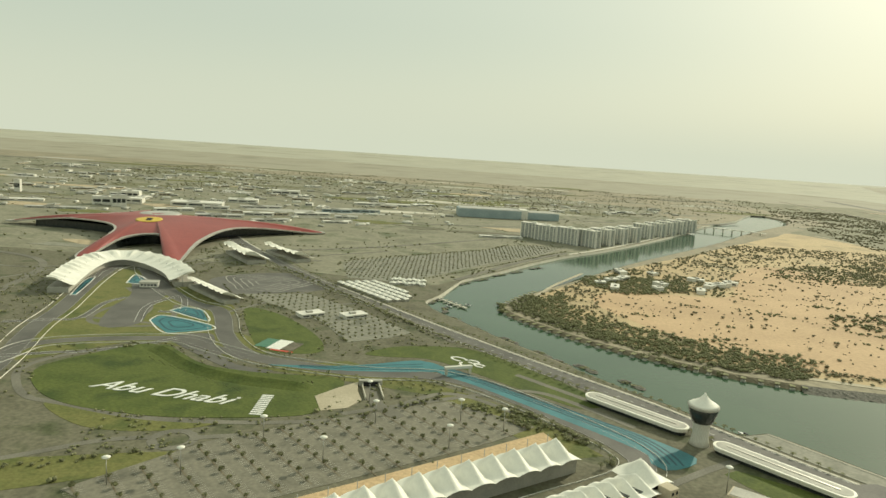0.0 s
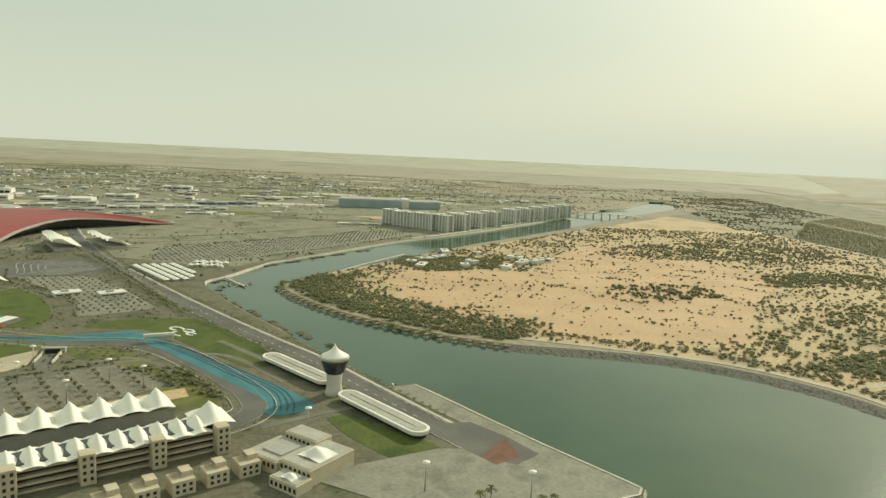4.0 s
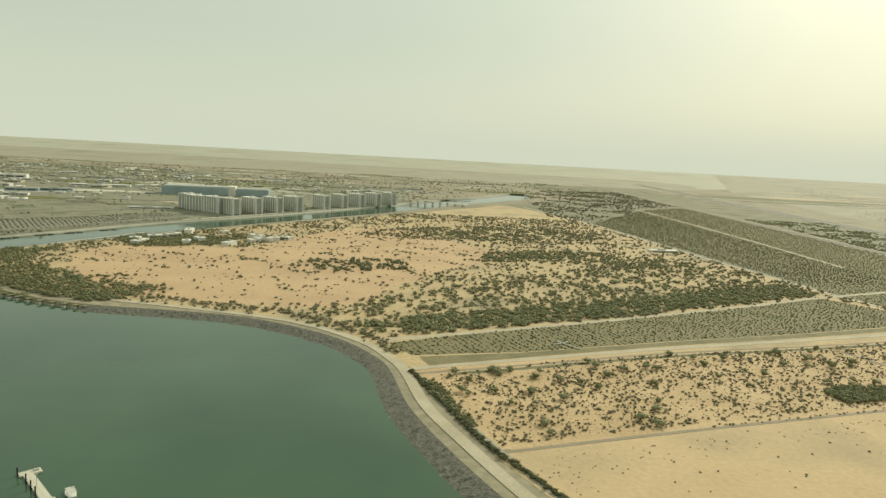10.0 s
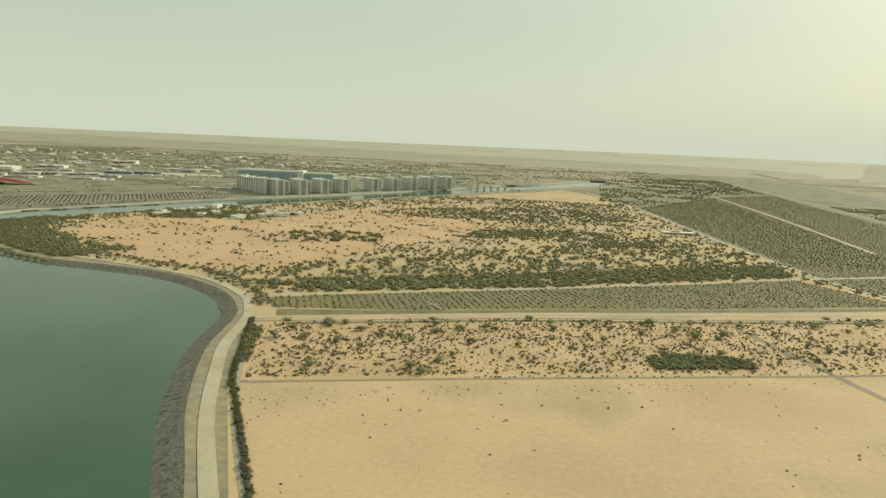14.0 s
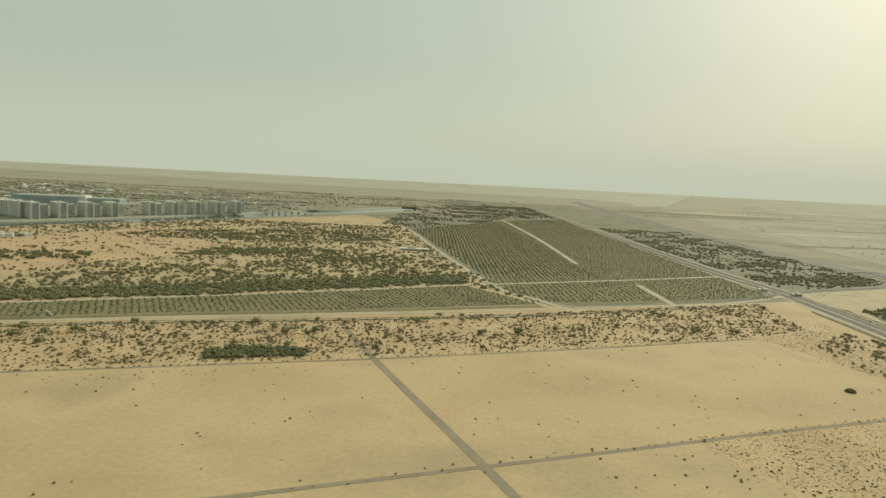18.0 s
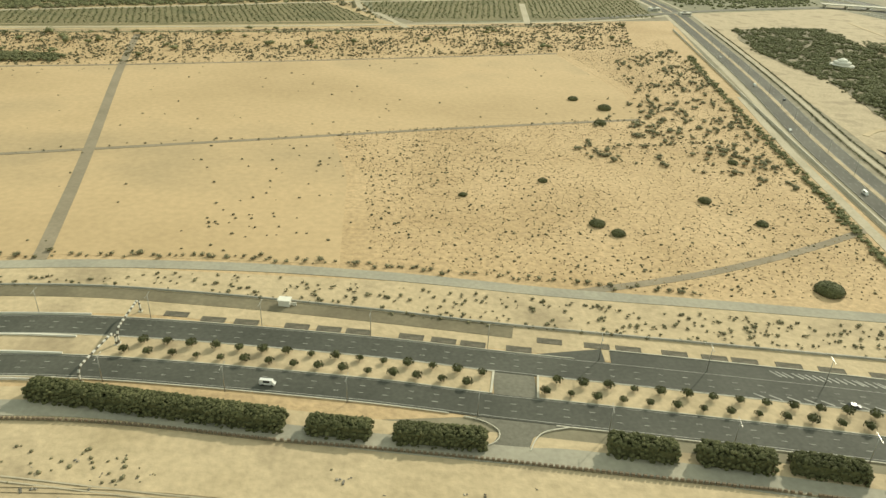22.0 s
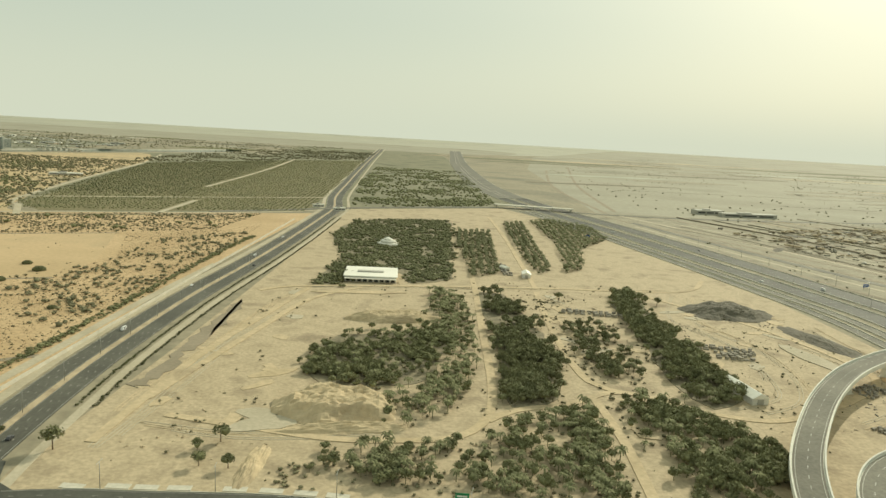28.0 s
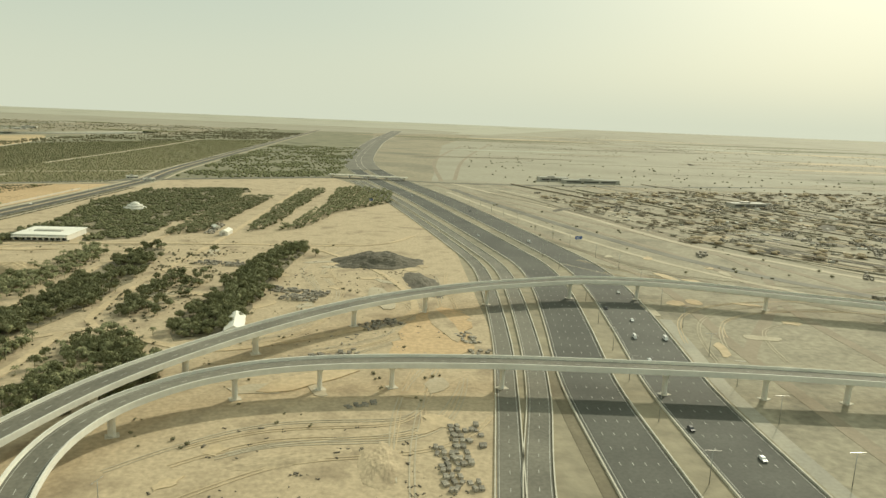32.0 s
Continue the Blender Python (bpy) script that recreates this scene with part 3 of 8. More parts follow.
# Farthest sheet is coloured near the low sky in place of haze.
area("salt_flat", [(-6900, 4300), (-2500, 4500), (-600, 4150), (1000, 4450), (2600, 4200), (4200, 5200), (6500, 4600), (9400, 5200), (9400, 9500), (2500, 9500), (-6900, 9500)], 0.04, "hazeflat", "wide far plain, paled in colour for haze", category="plain")
area("salt_flat", [(-6500, 4700), (-1500, 4300), (900, 4000), (2600, 4100), (2900, 5200), (1000, 5600), (-6500, 6500)], 0.06, "plain", "wide pale sand plain under haze", category="plain")

# dirt roads through the fields
road("dirt_road", [(1238, 600), (1281, 450), (1350, 231), (1390, 96), (1393, 84)], 7, 0.2, "dirtroad", "straight grey-brown dirt road between sand fields")
road("dirt_road", [(1010, 118), (1140, 165), (1249, 200), (1350, 231), (1457, 264), (1589, 305), (1735, 346)], 4.5, 0.18, "dirtroad", "narrow dirt road between sand fields")
road("dirt_road", [(808, 340), (978, 385), (1279, 459), (1500, 523), (1703, 588)], 4, 0.18, "dirtroad", "narrow dirt track along the field's edge")
road("dirt_road", [(1640, 72), (1700, 92), (1760, 120), (1812, 150)], 5, 0.18, "dirtroad", "narrow dirt track through scrub")
road("farm_road", [(752, 504), (781, 518), (876, 547), (1036, 595), (1222, 643), (1427, 699), (1520, 728), (1796, 822), (1925, 905)], 8, 0.2, "track_sand", "pale farm road beside the plantations")
road("farm_road", [(766, 499), (876, 531), (1030, 578), (1210, 618), (1400, 665), (1520, 705), (1796, 803)], 4, 0.2, "dirtroad", "narrow side track of the farm road")
area("roadside", [(780, 522), (880, 555), (1045, 606), (1240, 658), (1495, 733), (1490, 748), (1240, 672), (1045, 620), (880, 570), (772, 548)], 0.1, "farmsoil", "weedy brown ground beside the farm road", round_it=False, category="ground")
road("verge", [(800, 500), (876, 522), (1030, 568), (1210, 608), (1400, 655), (1520, 695), (1796, 793)], 6.5, 0.15, "soil", "dull weedy verge of the farm road")
road("crest_track", [(380, 752), (500, 719), (637, 667), (715, 598), (747, 537), (758, 499), (770, 423), (791, 357), (818, 283), (848, 217), (881, 148), (925, 48), (980, -92), (1045, -302)],
     10, 0.45, "track_sand", "sandy track along the top of the embankment")
road("crest_lane", [(770, 490), (787, 425), (808, 359), (836, 285), (866, 219), (899, 150), (943, 50)], 5, 0.3, "greyroad", "grey lane behind the embankment")
road("service_lane", [(1803, 34), (1808, 86), (1816, 163), (1829, 290), (1848, 430)], 6.5, 0.2, "track_sand", "pale sandy lane behind the avenue wall")
road("service_road", [(1050, -40), (1140, 2), (1213, 38), (1287, 62), (1393, 80), (1480, 84), (1556, 80), (1629, 71), (1693, 66), (1772, 59), (1802, 58)], 7.5, 0.2, "greyroad", "weathered grey service road")
# Dark asphalt road, drawn with the dark sand material.
road("ditch", [(1050, -75), (1140, -30), (1213, 10), (1321, 46), (1411, 57), (1482, 54), (1552, 46), (1607, 38)], 8, 0.16, "ditch", "dark brown asphalt road in the sand")

# plantations and their roads
FARM_W = [(765, 553), (880, 572), (1045, 622), (1240, 674), (1490, 752), (1467, 790), (1405, 885), (1245, 808), (1027, 712), (841, 636), (745, 592)]
area("plantation_soil", FARM_W, 0.11, "farmsoil", "olive-brown plantation strip", round_it=False, category="field")
FARM_E = [(1540, 752), (1890, 872), (1905, 1139), (1930, 1885), (1960, 2600), (1703, 2379), (1360, 1838), (1425, 1302), (1478, 830)]
area("plantation_soil", FARM_E, 0.11, "farmsoil", "brown plantation ground", round_it=False, category="field")
for p in ([(1532, 708), (1490, 800), (1453, 877), (1395, 1302), (1337, 1838), (1250, 2300)], [(1690, 770), (1700, 955)], [(1660, 1200), (1690, 1800), (1697, 2568)], [(735, 600), (841, 640), (1027, 716), (1245, 812), (1405, 889), (1707, 1010), (1905, 1098)]):
    road("farm_road", p, 9, 0.2, "track_sand", "pale sandy farm road between plantings")

# ---- the southern highway with its planted median ----
HW = [(980, -150), (1100, -68), (1200, -20), (1270, 3), (1340, 9), (1400, 18), (1460, 19), (1548, 12), (1600, 5), (1660, -2), (1709, -8), (1820, -22), (1885, -19), (1916, -20.5), (1955, -22), (1985, -26), (2012, -32.5), (2045, -43), (2075, -53), (2180, -92), (2330, -150)]
hw = smooth_line(HW, 6)
for name, a, b in (("highway_carriageway", 6.4, 19.6), ("highway_carriageway", -19.2, -6.4)):
    tagged(new(name, strip_mesh(name, hw, a, b, 0.25, M["asphalt"])), "dark asphalt highway carriageway", "road", kind="structure")
markings("lane_markings", hw, 0.31, (7.1, 18.8, -7.1, -18.4), (11.0, 14.9, -10.9, -14.7), 0.22, 2, 7, "wornline")
fine = smooth_line(HW, 1.5)
for run_ in (fine[fine[:, 0] < 1597.5], fine[(fine[:, 0] > 1612.5) & (fine[:, 0] < 1812)], fine[fine[:, 0] > 1868]):
    tagged(new("median", strip_mesh("median", run_, -6.2, 6.2, 0.4, M["verge"])), "sandy median strip between the carriageways", "median", kind="structure")
    for o in (6.2, -6.5):
        tagged(new("kerb", strip_mesh("kerb", run_, o, o + 0.35, 0.55, M["concrete"])), "pale concrete kerb", "kerb", kind="structure")
    for e in (run_[0], run_[-1]):
        i_ = int(np.argmin(np.linalg.norm(run_ - e, axis=1)))
        d_ = side(run_)[i_]
        tagged(new("kerb", strip_mesh("kerb", np.array([e - d_ * 6.5, e + d_ * 6.5]), -0.4, 0.4, 0.75, M["concrete"])), "pale kerb across the median's end", "kerb", kind="structure")
for run_ in (fine[fine[:, 0] < 1585], fine[(fine[:, 0] > 1618) & (fine[:, 0] < 1800)], fine[fine[:, 0] > 1885]):
    tagged(new("kerb", strip_mesh("kerb", run_, -19.9, -19.5, 0.5, M["concrete"])), "pale concrete kerb", "kerb", kind="structure")
for run_ in (fine[fine[:, 0] < 1628], fine[fine[:, 0] > 1885]):
    tagged(new("kerb", strip_mesh("kerb", run_, 19.6, 19.95, 0.5, M["concrete"])), "pale concrete kerb", "kerb", kind="structure")
wide_ = fine[(fine[:, 0] > 1640) & (fine[:, 0] < 1816)]
tagged(new("merge_lane", strip_mesh("merge_lane", wide_, 19.6, 27.5, 0.25, M["asphalt"])), "dark asphalt merge lane with hatching", "road", kind="structure")
tagged(new("kerb", strip_mesh("kerb", wide_, 27.5, 27.9, 0.5, M["concrete"])), "pale concrete kerb", "kerb", kind="structure")
area("merge_lane", [(1612, 23.2), (1641, 19.3), (1641, 28.5)], 0.2, "asphalt", "tapered start of the merge lane", round_it=False, category="road")
road("side_lane", [(1340, -24), (1452, -16), (1525, -24), (1600, -31), (1640, -34), (1800, -58)], 8, 0.2, "greyroad", "grey side lane south of the highway")
area("crossover", [(1597.6, 12), (1597, -1.5), (1612.4, -3.2), (1612.6, 10)], 0.1, "oldasphalt", "asphalt gap across the median", round_it=False, category="road")
area("crossover_mouth", [(1586, -13), (1600, -14.5), (1622, -17), (1612, -19.5), (1608.5, -23), (1606, -30), (1588, -30), (1595, -26), (1598, -21), (1595, -17)], 0.1, "oldasphalt", "asphalt mouth of the crossing onto the side lane", round_it=False, category="road")
for pts in ([(1586, -13.6), (1593, -16), (1597.5, -20.5), (1596, -25.5), (1589, -29)], [(1622, -17.4), (1613, -20), (1609.5, -23.5), (1607, -29)]):
    tagged(new("kerb", strip_mesh("kerb", smooth_line(pts, 1.5), -0.2, 0.2, 0.55, M["concrete"])), "pale curved kerb", "kerb", kind="structure")

# ---- the avenue to the north ----
AV = [(1842, -2), (1841, 20), (1841.5, 88), (1845, 165), (1858, 300), (1879, 443), (1900, 610), (1921, 809), (1931, 936), (1924, 1139), (1934, 1500), (1945, 1885), (1974, 2758), (2030, 4200)]
av = smooth_line(AV, 8)
for a, b in ((1.9, 13.8), (-13.8, -1.9)):
    tagged(new("avenue_carriageway", strip_mesh("avenue_carriageway", av, a, b, 0.25, M["avenue"])), "dark asphalt avenue carriageway", "road", kind="structure")
markings("lane_markings", av, 0.31, (2.5, 13.2, -2.5, -13.2), (6.0, 9.7, -6.0, -9.7), 0.22, 2.5, 8, "wornline")
tagged(new("median", strip_mesh("median", av, -1.8, 1.8, 0.4, M["pale"])), "pale sandy median of the avenue", "median", kind="structure")
tagged(new("avenue_footway", strip_mesh("avenue_footway", av, 16, 22, 0.22, M["track_sand"])), "pale footway along the avenue", "pavement", kind="structure")
tagged(new("avenue_footway", strip_mesh("avenue_footway", av, -26.6, -22, 0.22, M["track_sand"])), "pale footway along the avenue", "pavement", kind="structure")

# ---- the motorway under the ramps ----
MW = [(2375, -420), (2383, -200), (2391, -80), (2398, 10), (2406, 60), (2417, 120), (2432, 214), (2437, 290), (2428, 375), (2400, 570), (2368, 770), (2318, 1020), (2283, 1220), (2266, 1440), (2272, 1800), (2335, 2760), (2430, 3700), (2520, 4600)]
mw = smooth_line(MW, 8)
for a, b, lab in ((-9.5, 17, "wide dark asphalt motorway carriageway"), (-56, -24.5, "wide dark asphalt motorway carriageway")):
    a2, b2 = a, b
    tagged(new("motorway_carriageway", strip_mesh("motorway_carriageway", mw[mw[:, 1] < 1260], a2, b2, 0.25, M["asphalt"])), lab, "road", kind="structure")
# Far stretch takes a paler asphalt to stand in for haze.
tagged(new("far_motorway", strip_mesh("far_motorway", mw[mw[:, 1] > 1245], -56, 17, 0.9, M["oldasphalt"], 1.0)), "far stretch of the motorway, paled for haze", "road", kind="structure")
markings("lane_markings", mw[mw[:, 1] < 1260], 0.31, (16, -8.5, -25.5, -55) , (11.2, 6.3, 1.4, -3.5, -31, -37, -43, -49), 0.28, 2.5, 10, "wornline")
for o in (17.6, -10.6, -24, -57):
    tagged(new("barrier", strip_mesh("barrier", mw, o, o + 0.6, 1.0, M["concrete"], 1.0)), "long pale concrete safety barrier", "barrier", kind="structure")
tagged(new("drain_strip", strip_mesh("drain_strip", mw[:60], 18.6, 24, 0.12, M["ditch"])), "dark drain strip beside the carriageway", "drain", kind="structure")
tagged(new("rail_strip", strip_mesh("rail_strip", mw[:70], -67, -59, 0.12, M["greyroad"])), "grey strip beyond the motorway barrier", "verge", kind="structure")
road("cross_road", [(1755, 815), (1965, 945), (2080, 1000), (2245, 1058), (2352, 1040), (2456, 1016), (2677, 1020), (3200, 1120)], 14, 0.4, "oldasphalt", "grey cross road over the motorway")
for p in ([(2480, -200), (2500, 60), (2520, 250), (2480, 480), (2400, 900)], [(2500, 60), (2640, 300), (2560, 600), (2450, 900)], [(2440, 1050), (2500, 1700), (2700, 2600)], [(2560, -150), (2580, 100), (2600, 300), (2520, 620), (2420, 980)], [(2700, 120), (2660, 330), (2580, 640), (2460, 1000)], [(2900, 60), (2760, 380), (2640, 700), (2540, 1000)], [(2470, 1080), (2600, 1800), (2900, 3000)], [(2650, 200), (3000, 330), (3400, 420)], [(2600, 500), (2900, 560), (3500, 640)], [(2560, 700), (2900, 780), (3500, 860)]):
    road("service_track", p, 8, 0.16, "dirtroad", "worn dirt service track")
for p, wd, m_ in (([(2443, 911), (2492, 668), (2561, 415), (2616, 284), (2688, 190), (2800, 70)], 13, "oldasphalt"), ([(2456, 1012), (2569, 653), (2627, 422), (2688, 312), (2733, 247), (2850, 120)], 9, "track_sand"), ([(2430, 860), (2472, 640), (2530, 410), (2580, 280), (2650, 180), (2740, 80)], 7, "track_sand"),
                  ([(2480, 430), (2530, 300), (2600, 190), (2700, 90)], 8, "ditch"), ([(2500, 860), (2600, 600), (2665, 430), (2760, 300)], 7, "ditch"), ([(2520, 930), (2640, 660), (2710, 480), (2800, 380)], 6, "track_sand")):
    road("service_road", p, wd, 0.18, m_, "service road beside the motorway")
JUNCTION = [(1806, 8), (1822, 16), (1827, 30), (1857, 22), (1862, 6), (1885, -12), (1880, -36), (1800, -26)]
area("junction", JUNCTION, 0.25, "asphalt", "dark asphalt junction of avenue and highway", round_it=False, category="road")
cross = thing("zebra_crossing", 1841, 10.5, 0.3, 0, "white striped crossing at the junction", "crossing")
zb = box_mesh("stripe", -0.4, 0.4, -2, 2, 0, 0.06, "line")
hb = box_mesh("hatch_mark", -0.28, 0.28, -2.3, 2.3, 0, 0.05, "wornline")
for k in range(14):
    part("stripe", zb, cross).matrix_basis = pose((-12.6 + k * 1.9) * K, 0, 0)
fs_ = side(fine)
for k in range(30):
    i_ = int(np.argmin(np.abs(fine[:, 0] - (1702 + 2.6 * k))))
    h_ = thing("hatch_mark", *(fine[i_] + fs_[i_] * (23.4 - 0.02 * k)), 0.32, 40, "white diagonal hatching on the merge lane", "marking", "hatching", data=hb)
for k in range(11):
    i_ = int(np.argmin(np.abs(fine[:, 0] - (1692 + 6 * k))))
    h_ = thing("hatch_mark", *(fine[i_] + fs_[i_] * 8.6), 0.32, 55, "white diagonal hatching beside the median", "marking", "hatching", data=hb)

for pts, wd in (([(2285, -420), (2312, -200), (2335, -78), (2352, 10), (2366, 93), (2380, 214), (2384, 290), (2376, 375), (2350, 570), (2318, 770), (2270, 1010)], 9.5),
                ([(2298, -420), (2322, -200), (2345, -78), (2367, 10), (2382, 93), (2398, 214), (2402, 290), (2393, 375), (2366, 570), (2333, 770), (2284, 1015)], 10)):
    _, sl = road("slip_road", pts, wd, 0.2, "oldasphalt", "asphalt slip road beside the motorway")
    markings("lane_markings", sl, 0.26, (wd / 2 - 0.8, -wd / 2 + 0.8), (0,), 0.28, 2.5, 10, "wornline")
    for o in (wd / 2 + 0.4, -wd / 2 - 0.8):
        tagged(new("barrier", strip_mesh("barrier", sl, o, o + 0.5, 1.0, M["concrete"], 1.0)), "long pale concrete safety barrier", "barrier", kind="structure")

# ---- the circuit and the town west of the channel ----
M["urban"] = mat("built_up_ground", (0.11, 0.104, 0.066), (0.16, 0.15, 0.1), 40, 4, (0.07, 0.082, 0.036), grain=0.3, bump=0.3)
URBAN = [(-2600, 150), (330, 120), (365, 300), (402, 359), (452, 377), (456, 389), (396, 459), (307, 574), (280, 565), (235, 630), (158, 733), (93, 820), (45, 891), (11, 944), (-4, 990), (17, 1040), (56, 1169), (129, 1276),
         (196, 1384), (282, 1505), (380, 1615), (498, 1765), (653, 1981), (767, 2150), (852, 2292), (880, 3000), (-400, 3700), (-2600, 3700)]
area("town_ground", URBAN, 0.05, "urban", "dusty built-up ground with planting", round_it=False)
# The far part of the town ground is paler than the near part.
area("town_ground", [(-2590, 1180), (-700, 1200), (-560, 1180), (-330, 1190), (-180, 1150), (-60, 1120), (10, 1110), (50, 1170), (125, 1278), (192, 1387), (278, 1508), (376, 1618), (494, 1768), (649, 1984), (763, 2153), (848, 2296), (876, 2990), (-400, 3690), (-2590, 3690)], 0.06, "townfar", "pale ground of the far town", round_it=False)
TR1 = [(-160, 262), (-60, 325), (40, 390), (105, 434), (140, 456), (165, 476), (177, 500), (172, 522), (156, 548), (112, 600), (60, 650), (14, 670), (-50, 666), (-114, 676), (-165, 692), (-197, 722), (-224, 771), (-244, 829), (-265, 872),
       (-296, 889), (-330, 919), (-400, 1010), (-442, 1077), (-462, 1118), (-490, 1118), (-500, 1082), (-480, 976), (-443, 833), (-426, 746), (-393, 633), (-370, 520), (-350, 380)]
TR2 = [(-420, 560), (-402, 645), (-394, 690), (-356, 715), (-292, 734), (-256, 738), (-225, 719), (-175, 690)]
for p, wd in ((TR1, 21), (TR2, 16)):
    _, line = road("race_track", p, wd, 0.26, "trackasphalt", "smooth dark asphalt race track", 6)
    markings("track_edge_lines", line, 0.32, (wd / 2 - 0.6, -wd / 2 + 0.6), (), 0.3, material="wornline")
    for o in (wd / 2 + 7, -wd / 2 - 7):
        tagged(new("track_barrier", strip_mesh("track_barrier", line, o - 0.2, o + 0.2, 0.9, M["wallwhite"], 0.9)), "pale safety barrier beside the track", "barrier", kind="structure")
for p in ([(-282, 722), (-345, 665), (-364, 622), (-348, 585), (-321, 555), (-290, 546), (-200, 526), (-80, 541), (20, 590)], [(-430, 370), (-330, 418), (-273, 448), (-226, 482), (-193, 493)],
          [(-161, 497), (-60, 535), (25, 622), (90, 585)], [(-320, 880), (-300, 800), (-330, 775), (-380, 780), (-395, 830), (-370, 900)], [(-340, 800), (-350, 870), (-420, 960)], [(-400, 800), (-300, 790)], [(-420, 1150), (-395, 1215), (-330, 1265), (-240, 1300), (-90, 1420)], [(-405, 1130), (-370, 1190), (-300, 1235), (-200, 1262)], [(-560, 1080), (-640, 1050), (-720, 1090), (-800, 1180)], [(-660, 900), (-600, 980), (-560, 1080)], [(-700, 500), (-640, 700), (-660, 900)], [(-60, 560), (60, 625), (120, 640), (190, 570)], [(190, 470), (230, 500), (262, 520)], [(100, 690), (150, 640), (215, 575)], [(-460, 300), (-520, 600), (-560, 800)], [(-250, 860), (-200, 960), (-130, 1080), (-60, 1150)], [(-180, 900), (-90, 960), (-40, 1010)]):
    road("service_road", p, 7, 0.22, "oldasphalt", "narrow grey service road", 6)
road("roundabout", [(-175 + 15 * math.cos(a), 492 + 15 * math.sin(a)) for a in np.linspace(0, 2 * math.pi, 17)], 7, 0.24, "oldasphalt", "small grey roundabout", 4)

INFIELD = [(-470, 880), (-430, 740), (-408, 640), (-360, 700), (-290, 722), (-225, 705), (-180, 680), (-215, 730), (-240, 790), (-262, 860), (-300, 875), (-345, 915), (-415, 1010), (-450, 1075), (-480, 1080), (-470, 980)]
area("infield", INFIELD, 0.12, "drygrass", "olive-brown infield of the circuit", round_it=False, category="infield")
area("infield", [(-75, 700), (20, 645), (70, 610), (118, 560), (150, 510), (120, 500), (60, 560), (20, 615), (-70, 640), (-160, 660)], 0.11, "drygrass", "olive-brown verge of the circuit", round_it=False, category="infield")
LAWN = [(-351, 625), (-320, 680), (-282, 715), (-229, 668), (-157, 648), (-75, 645), (-72, 600), (-85, 556), (-150, 537), (-216, 532), (-286, 546), (-330, 580)]
area("lawn", LAWN, 0.34, "grass", "bright green mown lawn", category="lawn")
area("lawn", [(-190, 758), (-234, 888), (-181, 865), (-120, 780), (-108, 722), (-160, 715)], 0.2, "grass", "green lawn beside the track", category="lawn")
area("lawn", [(-60, 726), (-48, 744), (-20, 764), (52, 770), (110, 718), (173, 634), (168, 612), (150, 606), (106, 642), (40, 702), (6, 724), (-30, 722)], 0.2, "grass", "long green lawn beside the track", category="lawn")
area("lawn", [(236, 492), (248, 499), (324, 443), (302, 417), (262, 452)], 0.2, "grass", "dark green lawn by the long pavilion", category="lawn")
for p in ([(-408, 770), (-330, 745), (-258, 750), (-280, 855), (-350, 930), (-425, 860)], [(-270, 870), (-240, 850), (-255, 900), (-320, 960), (-400, 1060), (-330, 930)], [(-380, 640), (-310, 715), (-290, 730), (-385, 690)],
          [(-300, 545), (-250, 505), (-190, 505), (-150, 530), (-220, 528)], [(-330, 430), (-240, 455), (-180, 470), (-120, 480), (-200, 430), (-320, 380)], [(-230, 780), (-200, 730), (-160, 705), (-190, 760)]):
    area("lawn", p, 0.18, "drygrass", "dry yellow-green grass by the track", category="lawn")
area("run_off", [(-150, 672), (-97, 679), (-53, 692), (1, 716), (30, 690), (0, 679), (-50, 671), (-95, 668)], 0.24, "blue", "turquoise painted run-off area", category="run-off")
area("run_off", [(2, 714), (38, 690), (92, 640), (134, 604), (180, 566), (206, 540), (224, 516), (212, 500), (192, 492), (184, 502), (186, 516), (171, 536), (121, 586), (60, 646), (24, 676)], 0.24, "blue", "turquoise painted run-off area with dark stripes", category="run-off")
BLUES = ([(-323, 803), (-320, 828), (-285, 818), (-248, 798), (-242, 780), (-284, 756)], [(-318, 852), (-307, 874), (-282, 864), (-258, 815)], [(-434, 988), (-445, 1046), (-398, 989)], [(-467, 898), (-493, 986), (-490, 1010), (-461, 900)])
for p in BLUES:
    area("run_off", p, 0.24, "blue", "turquoise painted run-off area with white edges", round_it=False, category="run-off")
area("asphalt_apron", [(-275, 742), (-238, 765), (-214, 712), (-182, 668), (-140, 655), (-171, 646), (-229, 692)], 0.2, "trackasphalt", "wide dark asphalt apron inside the bend", category="run-off")
area("asphalt_apron", [(-364, 766), (-390, 850), (-398, 922), (-441, 1029), (-402, 1045), (-360, 955), (-345, 860), (-329, 784)], 0.2, "trackasphalt", "dark asphalt paddock inside the circuit", category="run-off")
for p in ([(-470, 760), (-431, 778), (-402, 795), (-407, 868), (-397, 905)], [(-333, 793), (-352, 870), (-332, 927), (-304, 854), (-330, 845)], [(-420, 640), (-364, 667), (-336, 678), (-299, 703), (-265, 741)], [(-490, 1010), (-499, 1078), (-416, 1088), (-318, 990)]):
    _, line = road("infield_road", p, 8, 0.22, "trackasphalt", "dark asphalt road inside the circuit", 5)
    markings("track_edge_lines", line, 0.28, (3.6, -3.6), (), 0.4)
hut_ = thing("paddock_building", -395, 975, 0, 14, "small white paddock building with flat roof", "building")
part("wall_block", box_mesh("wall_block", -12, 12, -8, 8, 0, 7, "wallwhite", 0.2), hut_)
part("roof", box_mesh("roof", -13, 13, -9, 9, 7, 7.8, "roofgrey"), hut_)
for k in range(5):
    part("window", box_mesh("window", -10.5 + k * 4.4, -7.6 + k * 4.4, -8.12, -7.9, 2.5, 5, "glass"), hut_)
LAYER[0] += 0.05
